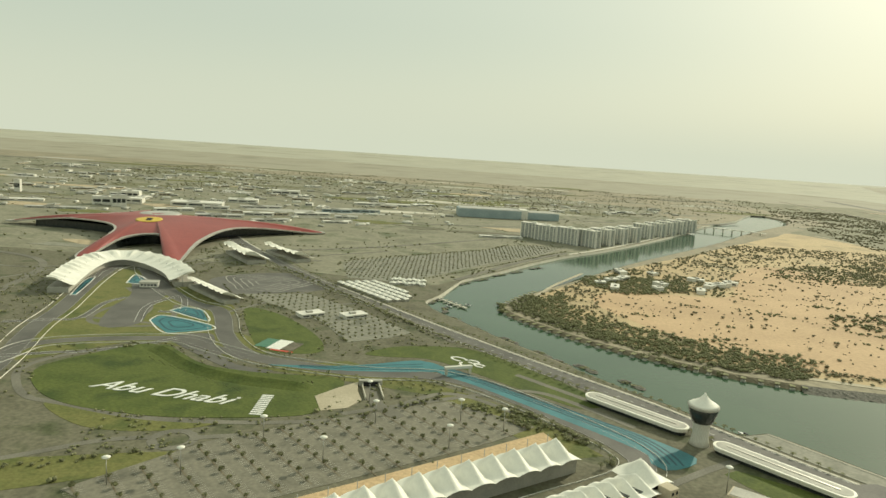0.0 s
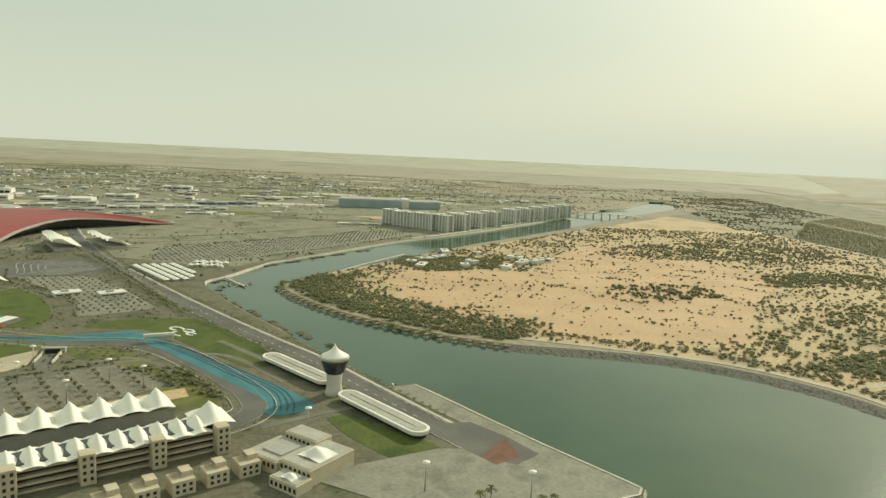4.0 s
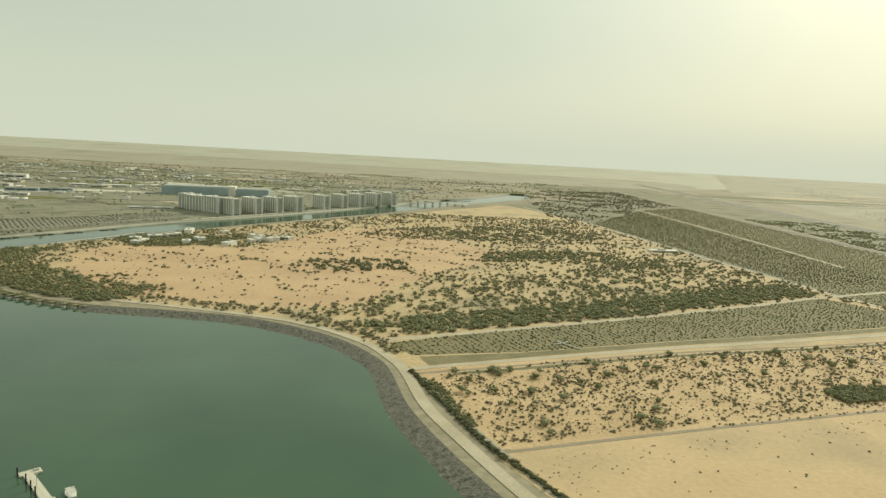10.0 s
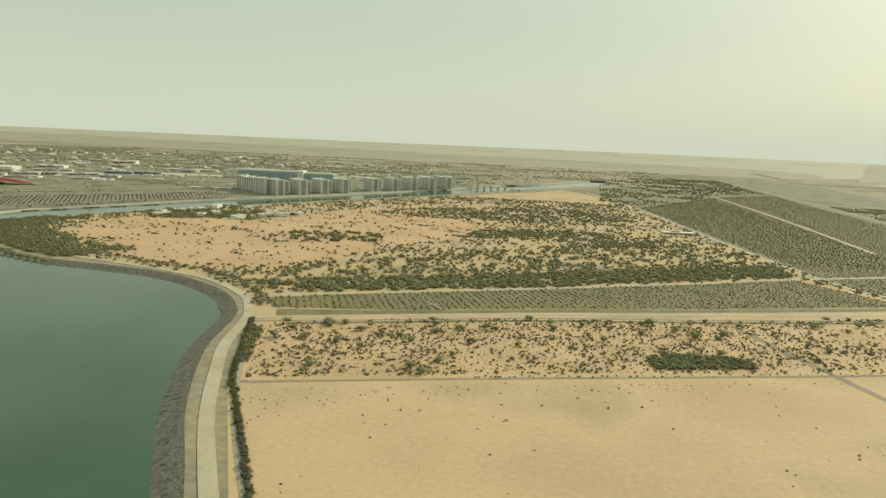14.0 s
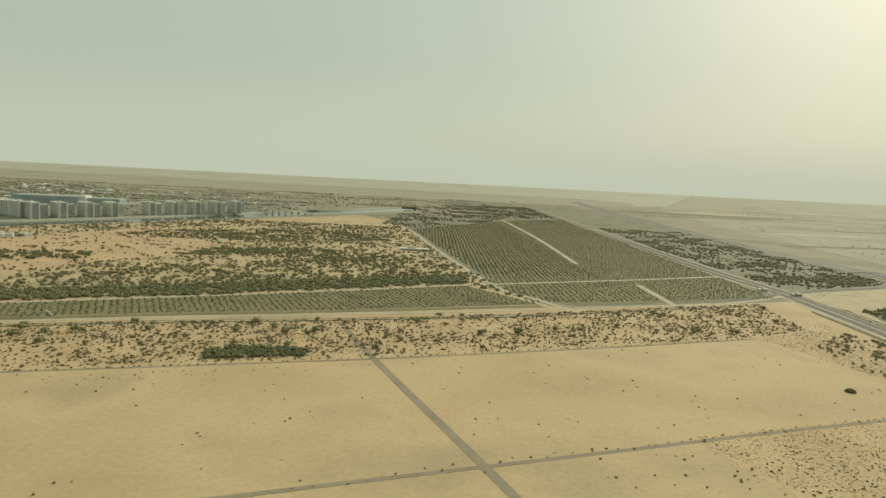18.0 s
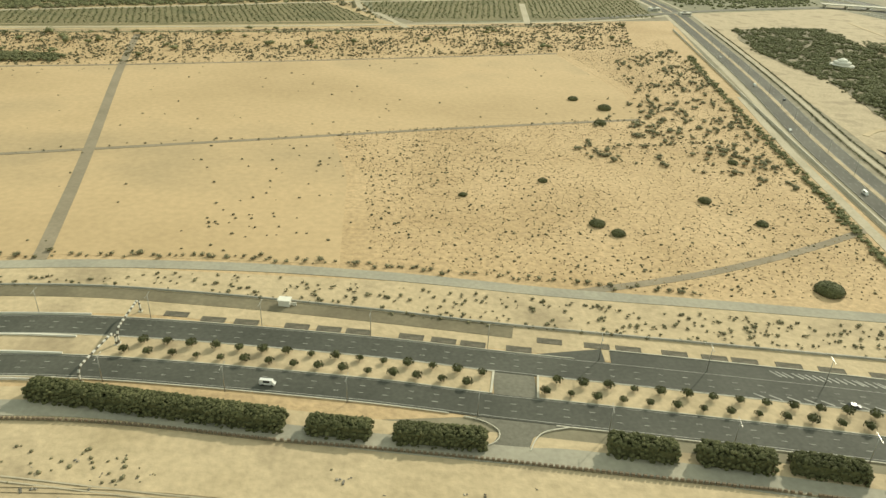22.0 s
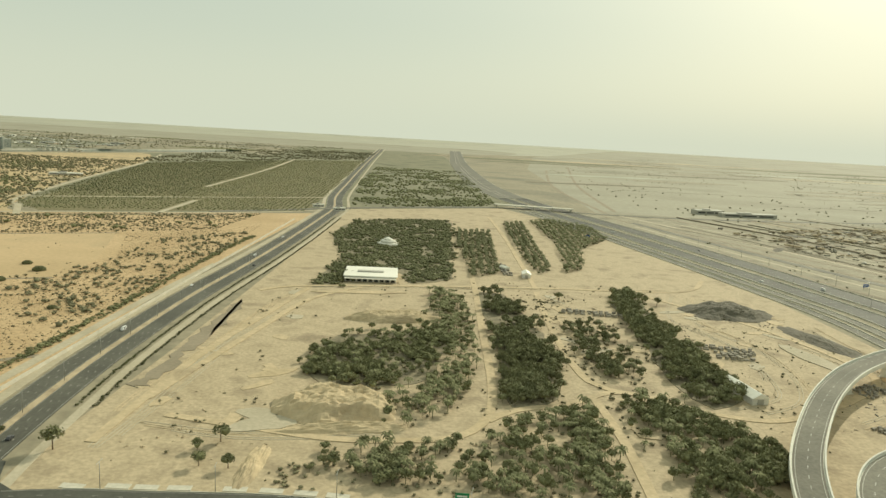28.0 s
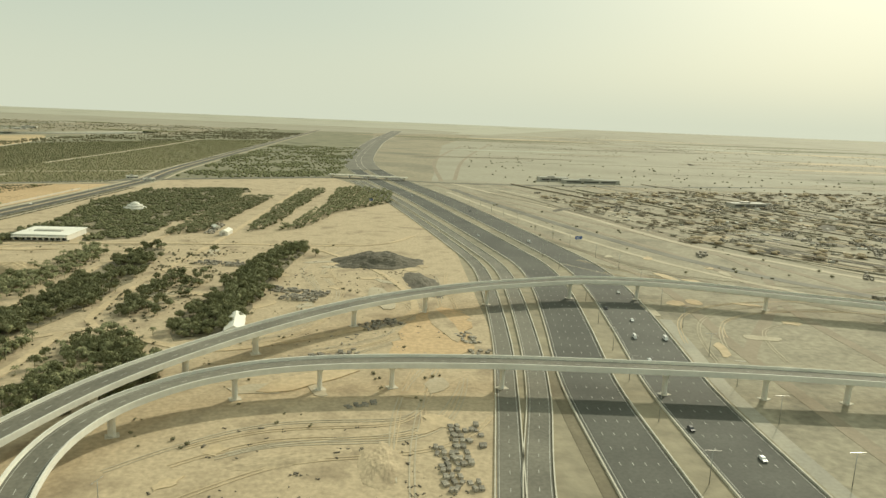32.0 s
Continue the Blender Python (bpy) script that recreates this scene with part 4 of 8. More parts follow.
for k in range(4):
    o = k * 5.2
    line = smooth_line([(22 + o * 0.6, 692 + o * 0.35), (96 + o * 0.6, 626 + o * 0.4), (150 + o * 0.7, 574 + o * 0.5), (180 + o * 0.75, 545 + o * 0.3), (190 + o, 520 + o * 0.1), (193 + o, 503 - o * 0.1)], 6)
    tagged(new("run_off_stripe", strip_mesh("run_off_stripe", line, -0.8, 0.8, 0.3 + LAYER[0], M["bluedark"])), "dark stripe painted on the run-off", "marking", kind="structure")
for k in range(3):
    line = smooth_line([(-120, 673 + k * 2), (-91, 673 + k * 3), (-45, 678 + k * 6), (4, 687 + k * 9)], 8)
    tagged(new("run_off_stripe", strip_mesh("run_off_stripe", line, -0.6, 0.6, 0.3 + LAYER[0], M["bluedark"])), "dark stripe painted on the run-off", "marking", kind="structure")
for p in BLUES:
    c_ = np.mean(np.array(p, float), axis=0)
    for f_, m_, w_ in ((1.0, "line", 0.8), (0.7, "bluedark", 1.0), (0.4, "bluedark", 1.0)):
        loop = c_ + (np.array(p + p[:1], float) - c_) * f_
        tagged(new("run_off_stripe", strip_mesh("run_off_stripe", smooth_line(loop.tolist(), 5), -w_, w_, 0.3 + LAYER[0], M[m_])), "stripe painted on the run-off", "marking", kind="structure")

# lettering laid out in white on the lawn
cu = bpy.data.curves.new("lawn_lettering", "FONT")
cu.body, cu.size, cu.shear, cu.extrude, cu.offset = "Abu Dhabi", 29 * K, 0.5, 0.15 * K, 0.15 * K
cu.materials.append(M["line"])
tx = new("lawn_lettering", cu)
tx.matrix_world = pose(-284 * K, 584 * K, 0.7 * K, 0, 0, -9.5)
tagged(tx, "large white lettering laid on the lawn", "lettering", kind="structure")
bar = thing("stepped_path", -129, 546, 0.25, 90, "white barred path across the lawn", "path")
step = box_mesh("bar", 0, 2.4, -5, 5, 0.3, 0.55, "line")
for k in range(11):
    part("bar", step, bar).matrix_basis = pose(k * 4.2 * K, 0, 0)
sq = thing("lawn_emblem", 52, 722, 0.25, -35, "white abstract emblem laid on the lawn", "emblem")
for k, (x, y, r, a, b) in enumerate(((-12, 0, 9, 20, 300), (4, 3, 7, -120, 160), (16, -3, 6, 40, 330), (8, -9, 12, 160, 300))):
    line = np.array([(x + r * math.cos(radians(t)), y + r * 0.6 * math.sin(radians(t))) for t in np.linspace(a, b, 18)])
    part("stroke", strip_mesh("stroke", line, -1.3, 1.3, 0.5, M["line"]), sq)
fl = thing("ground_flag", -152, 738, 0.25, -14, "painted panel in green, white, black and red on the lawn", "ground painting")
for nm, x0, x1, y0, y1, m_ in (("green_band", -25, -10, -14, 17, "flaggreen"), ("white_band", -10, 6, -16, 18, "line"), ("black_band", 6, 20, -14, 15, "mound"), ("red_band", -4, 22, -20, -16.2, "redpaint")):
    part(nm, box_mesh(nm, x0, x1, y0, y1, 0.25, 0.45, m_), fl)

# car parks
PK1 = [(-215, 412), (-150, 492), (-97, 530), (30, 604), (103, 558), (64, 522), (-45, 443), (-150, 372)]
PK2 = [(-262, 966), (-172, 992), (-88, 913), (-14, 821), (-40, 792), (-84, 766), (-126, 845), (-189, 903)]
PK3 = [(-158, 1235), (-148, 1285), (-29, 1392), (102, 1503), (173, 1606), (255, 1636), (312, 1632), (232, 1502), (100, 1330), (-24, 1145), (-63, 1116), (-134, 1128)]
for p in (PK1, PK2, PK3):
    area("car_park", p, 0.16, "bays" if p is PK1 else "lot", "dusty grey car park with rows of small trees", round_it=False, category="car park")
area("sand_strip", [(-150, 360), (-45, 436), (64, 515), (108, 548), (118, 528), (60, 490), (-40, 412), (-140, 340)], 0.17, "scrubsand", "bare brown strip behind the grandstand", round_it=False, category="verge")
area("kart_circuit", [(-290, 960), (-330, 1060), (-230, 1130), (-150, 1040), (-215, 985)], 0.14, "trackasphalt", "grey kart circuit paving", category="kart circuit")
for r in (1, 0.82, 0.64, 0.46, 0.28):
    road("kart_track", [(-245 + r * 60 * math.cos(a) * (1 + 0.3 * math.sin(3 * a)), 1045 + r * 70 * math.sin(a) * (1 + 0.25 * math.cos(2 * a))) for a in np.linspace(0, 2 * math.pi, 19)], 1.3, 0.22, "roofgrey", "pale kerb line of the winding kart track", 6)


def small_tree(seed, h, label, group, crown="tree", clear=0.3):
    t = thing("tree", 0, 0, 0, 0, label, "tree", group)
    sv, sf = CROWN[seed % 5]
    part("trunk", lathe("trunk", [(0.16 * h / 5, 0), (0.1 * h / 5, h * 0.5)], "bark", 6), t)
    c = part("crown", mesh_of("crown", (sv * (h * 0.75, h * 0.75, h * 0.72) + (0, 0, h * clear)).tolist(), sf, M[crown]), t)
    return t


lot_tree = small_tree(1, 4.6, "small round dark green tree in a car park bay", "car park trees")
lot = grid_rows(PK1, 13.5, 21.6, -51, 0.3)
for x, y in lot[:230]:
    put(lot_tree, x, y, 0, rng.uniform(0, 360), rng.uniform(0.8, 1.2))
lot_tree.location = (lot[0][0] * K, lot[0][1] * K, 0)
for k, p in enumerate((PK2, PK3)):
    q = grid_rows(p, 9, 15, 40 - 10 * k, 0.5)
    spread("car_park_trees", q, 4.5, [with_trunk(s, 0.3) for s in SHRUB], "tree", "rows of small trees in a car park", "tree")
vs, fs = [], []
ca, sa = math.cos(radians(-51)), math.sin(radians(-51))
for x, y in grid_rows(PK1, 3.0, 21.6, -51, 0.0):
    for lo_, hi_ in ((1.6, 6.6), (-6.6, -1.6)):
        b = len(vs)
        vs += [(x + dx * ca - dy * sa, y + dx * sa + dy * ca, 0.2 + LAYER[0]) for dx, dy in ((-0.12, lo_), (0.12, lo_), (0.12, hi_), (-0.12, hi_))]
        fs.append((b, b + 3, b + 2, b + 1))
pv_, pf_ = [], []
for x, y in grid_rows(PK1, 13.5, 21.6, -51, 0.0):
    b = len(pv_)
    pv_ += [(x + dx * ca - dy * sa, y + dx * sa + dy * ca, z_) for z_ in (0, 0.45) for dx, dy in ((-6.3, -0.45), (6.3, -0.45), (6.3, 0.45), (-6.3, 0.45))]
    pf_ += [(b + 4, b + 5, b + 6, b + 7)] + [(b + i, b + (i + 1) % 4, b + 4 + (i + 1) % 4, b + 4 + i) for i in range(4)]
tagged(new("planting_beds", mesh_of("planting_beds", pv_, pf_, M["ditch"])), "long narrow planting beds in the car park", "bed", kind="structure")
tagged(new("bay_lines", mesh_of("bay_lines", vs, fs, M["roofgrey"])), "white painted parking bay lines", "marking", kind="structure")

# promenade road with its palms, and the quay
for p, wd, m_ in (([(392, 405), (357, 441), (315, 490), (255, 567), (203, 634), (122, 722), (5, 857), (-95, 980), (-200, 1114), (-290, 1245), (-420, 1460), (-640, 1880)], 25, "trackasphalt"),
                  ([(38, 792), (-81, 964), (-220, 1168), (-330, 1320)], 9, "oldasphalt"), ([(44, 1165), (112, 1282), (178, 1390), (262, 1508), (300, 1550)], 12, "oldasphalt"),
                  ([(-330, 1320), (-100, 1480), (150, 1720), (420, 2000)], 12, "oldasphalt"), ([(-1100, 1250), (-800, 1180), (-620, 1100), (-560, 900), (-520, 700), (-480, 500)], 12, "oldasphalt"),
                  ([(-1500, 2050), (-800, 1950), (-200, 1900), (300, 2020)], 14, "oldasphalt"), ([(-1200, 2600), (-300, 2400), (600, 2300), (1100, 2560)], 14, "oldasphalt")):
    _, line = road("town_road", p, wd, 0.2, m_, "grey asphalt town road")
    if wd > 15:
        markings("lane_markings", line, 0.27, (wd / 2 - 0.8, -wd / 2 + 0.8), (0,), 0.4, 6, 8)
        tagged(new("promenade", strip_mesh("promenade", line, -wd / 2 - 4, -wd / 2 - 1, 0.3, M["concrete"])), "pale promenade along the water", "pavement", kind="structure")
QUAY = [(281, 566), (306, 574), (396, 460), (455, 389), (451, 380), (402, 361), (350, 330), (240, 390), (262, 410), (322, 441), (378, 444), (350, 480), (305, 535)]
area("quay", QUAY, 0.3, "lot", "wide grey paved quay", round_it=False, category="quay")
area("asphalt_apron", [(292, 504), (326, 487), (350, 491), (376, 464), (395, 436), (377, 419), (353, 428), (313, 474)], 0.36, "trackasphalt", "dark asphalt apron at the road's end", round_it=False, category="road")
area("brown_paving", [(352, 430), (374, 462), (381, 431), (362, 418)], 0.42, "brown", "red-brown paved triangle on the quay", round_it=False, category="paving")
tagged(new("quay_edge", strip_mesh("quay_edge", smooth_line([(306, 574), (396, 460), (455, 389), (451, 380), (402, 361)], 5), -1.4, 0.2, 0.9, M["concrete"])), "pale concrete kerb round the quay", "kerb", kind="structure")
pad = thing("helipad", 394, 404, 0.32, 0, "white ring marking on the paved quay", "helipad", "quay rings")
ring = np.array([(3.4 * math.cos(a), 3.4 * math.sin(a)) for a in np.linspace(0, 2 * math.pi, 25)])
part("ring", strip_mesh("ring", ring, -0.35, 0.35, 0.1, M["line"], 0.05), pad)
part("spot", box_mesh("spot", -0.9, 0.9, -0.9, 0.9, 0.0, 0.08, "line"), pad)
for x, y in ((411, 418), (432, 394), (415, 379), (354, 497), (338, 520), (326, 537)):
    put(pad, x, y, 0.32)


# the control tower: a waisted shaft, a dark glazed drum and a tented roof
tw = thing("control_tower", 236, 545, 0, 0, "white waisted control tower with dark glazed drum and tented roof", "tower")
tw.scale = (0.86, 0.86, 0.97)
part("shaft", lathe("shaft", [(9.6, 0), (8.2, 4), (7.4, 10), (7.6, 16), (8.6, 21)], "wallwhite", 28), tw, "white lattice-clad shaft")
part("drum", lathe("drum", [(9.2, 20), (11.0, 23), (12.8, 28), (13.8, 32.5), (13.4, 33)], "glass", 28), tw, "dark glazed drum")
part("gallery", lathe("gallery", [(14.2, 32.6), (14.6, 33.4), (14.6, 34.6), (13.9, 35)], "silver", 28), tw)
part("tent_roof", lathe("tent_roof", [(14.4, 34.8), (12.2, 36.2), (8.0, 38.2), (4.0, 40.8), (1.6, 43.4), (0.3, 46)], "white", 28), tw, "white tented roof")
vs, fs = [], []
for k in range(20):
    for d in (1, -1):
        line = []
        for z in np.linspace(0.5, 20.5, 9):
            r = np.interp(z, [0, 4, 10, 16, 21], [9.7, 8.3, 7.5, 7.7, 8.7])
            a = 2 * math.pi * k / 20 + d * z * 0.06
            line.append((r * math.cos(a), r * math.sin(a), z, a))
        b = len(vs)
        for x, y, z, a in line:
            for o in (-0.16, 0.16):
                vs.append((x * 1.02 - math.sin(a) * o, y * 1.02 + math.cos(a) * o, z))
        fs += [(b + 2 * i, b + 2 * i + 1, b + 2 * i + 3, b + 2 * i + 2) for i in range(8)]
part("lattice", mesh_of("lattice", vs, fs, M["concrete"]), tw)


def capsule(name, length, wide, z0, z1, material, inset=0.0):
    """A long body with round ends along x."""
    r = wide / 2 - inset
    half = length / 2 - wide / 2
    o = [(half + r * math.cos(a), r * math.sin(a)) for a in np.linspace(-math.pi / 2, math.pi / 2, 9)] + [(-half - r * math.cos(a), -r * math.sin(a)) for a in np.linspace(-math.pi / 2, math.pi / 2, 9)]
    n = len(o)
    vs = [(x, y, z0) for x, y in o] + [(x, y, z1) for x, y in o]
    fs = [tuple(range(n))[::-1], tuple(range(n, 2 * n))] + [(i, (i + 1) % n, (i + 1) % n + n, i + n) for i in range(n)]
    return mesh_of(name, vs, fs, M[material])


for x, y, ln, an in ((196, 596, 100, -46), (279, 496, 104, -49)):
    ob = thing("long_pavilion", x, y, 0, an, "low white pavilion with rounded ends and grey roof", "pavilion", "pavilions beside the tower")
    part("ground_floor", capsule("ground_floor", ln - 3, 13, 0, 3.4, "glass"), ob, "dark recessed glazing")
    part("upper_floor", capsule("upper_floor", ln, 17, 3.4, 5.8, "wallwhite"), ob)
    part("rim", capsule("rim", ln + 1.6, 18.6, 5.8, 6.8, "white"), ob, "white rounded roof rim")
    part("roof_deck", capsule("roof_deck", ln - 3, 14, 6.8, 7.05, "roofgrey"), ob)
    part("ridge", box_mesh("ridge", -ln / 2 + 10, ln / 2 - 10, -0.7, 0.7, 7.0, 7.5, "silver"), ob)


def tent_mesh(name, wx, wy, z0, z1, material="white", n=12):
    """One peaked membrane bay with hollow sides over a rectangle."""
    vs, fs = [], []
    for i in range(n + 1):
        for j in range(n + 1):
            u, v = 2 * i / n - 1, 2 * j / n - 1
            r = max(abs(u), abs(v))
            w_ = (v + 0.12) / (1.12 if v > -0.12 else 0.88)
            q = min(1.0, (abs(u) ** 1.5 + abs(w_) ** 1.5) ** (1 / 1.5))
            vs.append((u * wx / 2, v * wy / 2, z0 + (z1 - z0) * (0.86 * (1 - q) ** 1.15 + 0.14 * (1 - u * u) * r)))
    fs = [(i * (n + 1) + j, (i + 1) * (n + 1) + j, (i + 1) * (n + 1) + j + 1, i * (n + 1) + j + 1) for i in range(n) for j in range(n)]
    me = mesh_of(name, vs, fs, M[material])
    me.polygons.foreach_set("use_smooth", [True] * len(me.polygons))
    return me


# grandstand: stepped seating under a row of membrane peaks
gs = thing("grandstand", 110, 484, 0, 214, "long grandstand under a row of white membrane peaks", "grandstand")
for k in range(9):
    part("seat_tier", box_mesh("seat_tier", -8, 330, -11 + k * 2.4, -8.6 + k * 2.4, 0, 2.5 + k * 0.95, "roofgrey"), gs)
part("back_wall", box_mesh("back_wall", -8, 330, -13.0, -11.1, 0, 11, "beige"), gs)
bay = tent_mesh("roof_bay", 19.8, 31, 12, 26)
mast = lathe("mast", [(0.4, 0), (0.25, 23)], "steel", 6)
for k in range(17):
    part("roof_bay", bay, gs, "white membrane roof bay").matrix_basis = pose((2 + 19.6 * k) * K, 0, 0)
    part("mast", mast, gs).matrix_basis = pose((2 + 19.6 * k) * K, -11 * K, 0)

# pit building opposite, with smaller peaks and storeys with deep openings
pit = thing("pit_building", 160, 440, 0, 214, "beige pit building with open storeys and white peaked roof", "building")
for k in range(4):
    part("floor_slab", box_mesh("floor_slab", -6, 300, -14, 14, k * 4.6, k * 4.6 + 1.5, "beige"), pit)
part("core", box_mesh("core", -4, 298, -10, 10, 0.1, 17, "glass"), pit, "dark recessed glazing")
bay2 = tent_mesh("roof_bay", 12.7, 31, 16, 25.5)
for k in range(1, 22):
    part("roof_bay", bay2, pit, "white membrane roof bay").matrix_basis = pose((12.5 * k - 3) * K, 2 * K, 0)
part("roof_bay", tent_mesh("roof_bay", 26, 32, 17.5, 32), pit, "large white end peak").matrix_basis = pose(-2 * K, -4 * K, 0)
stair = box_mesh("stair_tower", -4.5, 4.5, -5, 5, 0, 20, "beige", 0.3)
slot = box_mesh("window", -0.9, 0.9, -0.15, 0.15, -1.1, 1.1, "glass")
for k in range(8):
    st = part("stair_tower", stair, pit)
    st.matrix_basis = pose((-3 + 42 * k) * K, 17 * K, 0)
    for i in range(4):
        for j in (-2, 2):
            part("window", slot, st).matrix_basis = pose(j * K, 5.05 * K, (4 + 4.4 * i) * K)

# stepped houses with roof pergolas
for k in range(5):
    x, y = 196 - 17 * k, 398 - 12.6 * k
    h = thing("terrace_house", x, y, 0, 216, "beige flat-roofed house with timber roof pergola", "house", "terrace houses")
    part("body", box_mesh("body", -7, 7, -7, 7, 0, 9.5, "beige", 0.15), h)
    part("upper_room", box_mesh("upper_room", -7, 0, -6.9, 2, 9.5, 12.8, "beige", 0.15), h)
    for j in range(6):
        part("pergola_beam", box_mesh("pergola_beam", 0.6 + j * 1.1, 0.9 + j * 1.1, -6.5, 1.5, 12, 12.25, "bark"), h)
    for j in (-4, 0, 4):
        for z in (3, 6.6):
            part("window", box_mesh("window", j - 1, j + 1, 6.95, 7.1, z - 1, z + 1, "glass"), h)

# the office block by the quay
of = thing("office_building", 229, 412, 0, -36, "low beige office building with stepped grey roofs", "building")
for nm, x0, x1, y0, y1, z, m_ in (("wing", -30, 0, -22, 10, 9, "beige"), ("wing", 0, 28, -20, 22, 11, "beige"), ("wing", -26, 4, 10, 26, 13, "beige"), ("wing", 6, 30, -34, -20, 7, "beige")):
    w_ = part(nm, box_mesh(nm, x0, x1, y0, y1, 0, z, m_, 0.2), of)
    part("roof", box_mesh("roof", x0 + 1.2, x1 - 1.2, y0 + 1.2, y1 - 1.2, z, z + 0.4, "roofgrey"), w_)
    for i in range(int((x1 - x0) / 4)):
        part("window", box_mesh("window", x0 + 1.4 + i * 4, x0 + 3.6 + i * 4, y0 - 0.1, y0 + 0.1, z - 5, z - 2, "glass"), w_)
part("skylight", box_mesh("skylight", -22, -4, -14, 4, 9.4, 10.4, "silver"), of)
part("tent_roof", tent_mesh("tent_roof", 20, 18, 11.5, 18.5), of, "white membrane peak").matrix_basis = pose(15 * K, 0, 0)
part("tent_roof", tent_mesh("tent_roof", 11, 9, 7.5, 11), of, "white membrane peak").matrix_basis = pose(18 * K, -27 * K, 0)

# scalloped grandstand roofs round the bend
def scalloped(name, pts, wide, z, bays, label, peak=5.0):
    ob = thing(name, 0, 0, 0, 0, label, "grandstand", "circuit grandstands")
    line = smooth_line(pts, 4)
    s = side(line)
    run = np.linspace(0, bays, len(line))
    vs, fs = [], []
    for i in range(len(line)):
        for j in range(7):
            v = j / 6 * 2 - 1
            ph = abs((run[i] % 1) - 0.5) * 2
            vs.append((*(line[i] + s[i] * v * wide / 2), z + peak * (ph ** 3) * max(0, 1 - abs(v + 0.45)) - 4.5 * v))
    fs = [(i * 7 + j, (i + 1) * 7 + j, (i + 1) * 7 + j + 1, i * 7 + j + 1) for i in range(len(line) - 1) for j in range(6)]
    part("roof_membrane", mesh_of("roof_membrane", vs, fs, M["white"]), ob, "white scalloped membrane roof")
    part("seating", strip_mesh("seating", line, -wide * 0.42, wide * 0.3, z * 0.5, M["roofgrey"], z * 0.5), ob)
    for i in range(0, len(line), 6):
        m_ = part("mast", lathe("mast", [(0.7, 0), (0.4, z + 2)], "steel", 6), ob)
        m_.matrix_basis = pose(line[i][0] * K, line[i][1] * K, 0)
    return ob


scalloped("grandstand", [(-352, 985), (-385, 1040), (-440, 1098), (-490, 1122), (-520, 1090), (-512, 1010), (-485, 905)], 36, 15, 20, "curved grandstand with white scalloped membrane roof")
scalloped("grandstand", [(-332, 988), (-255, 906)], 30, 10, 7, "straight grandstand with white scalloped roof")
scalloped("grandstand", [(-366, 1290), (-298, 1192)], 46, 12, 5, "small grandstand with white scalloped roof", 10)
scalloped("grandstand", [(-304, 1326), (-226, 1236)], 40, 11, 5, "small grandstand with white scalloped roof", 9)

# the great red star-shaped roof
STAR = [(-254, 1603), (-330, 1545), (-410, 1450), (-432, 1300), (-420, 1142), (-440, 1138), (-470, 1250), (-515, 1300), (-560, 1255), (-566, 1136), (-586, 1138), (-600, 1300), (-662, 1400), (-780, 1445), (-900, 1460), (-900, 1475),
        (-770, 1530), (-716, 1600), (-735, 1720), (-715, 1726), (-660, 1640), (-560, 1590), (-430, 1590), (-262, 1618)]
star = smooth_line(STAR, 9, True)
cx, cy = -585.0, 1455.0
fw = thing("star_roof_hall", 0, 0, 0, 0, "huge red star-shaped roof with silver edges", "exhibition hall")


def rim_height(d):
    """Height of the roof's edge at a distance from its middle: high over the arches, down to the ground at the tips."""
    return float(np.interp(d, [0, 170, 230, 290, 330, 400], [26, 24, 17, 9, 4, 2.5]))


rings, vs, fs = 10, [], []
for k in range(rings + 1):
    u = k / rings
    for x, y in star:
        d = math.hypot(x - cx, y - cy)
        vs.append((cx + (x - cx) * u, cy + (y - cy) * u, 36 - (36 - rim_height(d)) * u ** 2.4))
n = len(star)
fs = [(k * n + i, (k + 1) * n + i, (k + 1) * n + (i + 1) % n, k * n + (i + 1) % n) for k in range(1, rings) for i in range(n)]
fs = [f for f in fs] + [(i, n + i, n + (i + 1) % n) for i in range(n)]
me = mesh_of("roof_shell", vs, fs, M["red"])
me.polygons.foreach_set("use_smooth", [True] * len(me.polygons))
part("roof_shell", me, fw)
edge_line = np.array([(x, y, rim_height(math.hypot(x - cx, y - cy))) for x, y in np.vstack([star, star[:1]])])
part("roof_edge", strip_mesh("roof_edge", edge_line, -20, 1.5, 0.9, M["silver"], 2.5), fw, "broad silver roof edge")
part("hall_wall", mesh_of("hall_wall", [(cx + (x - cx) * 0.8, cy + (y - cy) * 0.8, z) for z in (0, 15) for x, y in star], [(i, (i + 1) % n, (i + 1) % n + n, i + n) for i in range(n)], M["glass"]), fw, "dark glazed wall")
em = part("emblem", lathe("emblem", [(26, 0), (26, 0.8), (22, 0.9)], "yellow", 20), fw, "plain yellow shield")
em.matrix_basis = pose(-575 * K, 1402 * K, 36.0 * K, 4, 0, 0)
part("emblem_mark", box_mesh("emblem_mark", -5, 6, -12, 12, 1.0, 1.6, "rubber", 0.4), fw, "dark mark on the shield").matrix_basis = pose(-575 * K, 1402 * K, 36.0 * K, 4, 0, 15)

part("roof_funnel", lathe("roof_funnel", [(44, 0), (40, 2.5), (20, 2.0), (6, 0.5)], "silver", 28), fw, "grey glazed roof funnel").matrix_basis = pose(-600 * K, 1520 * K, 33.5 * K)
up = thing("underpass", -43, 630, 0, 12, "grey underpass portal beside the lawn with pale wing wall", "underpass")
part("ramp_wall", box_mesh("ramp_wall", -8.5, -7.5, -34, 0, 0, 3, "concrete"), up)
part("ramp_wall", box_mesh("ramp_wall", 7.5, 8.5, -34, 0, 0, 3, "concrete"), up)
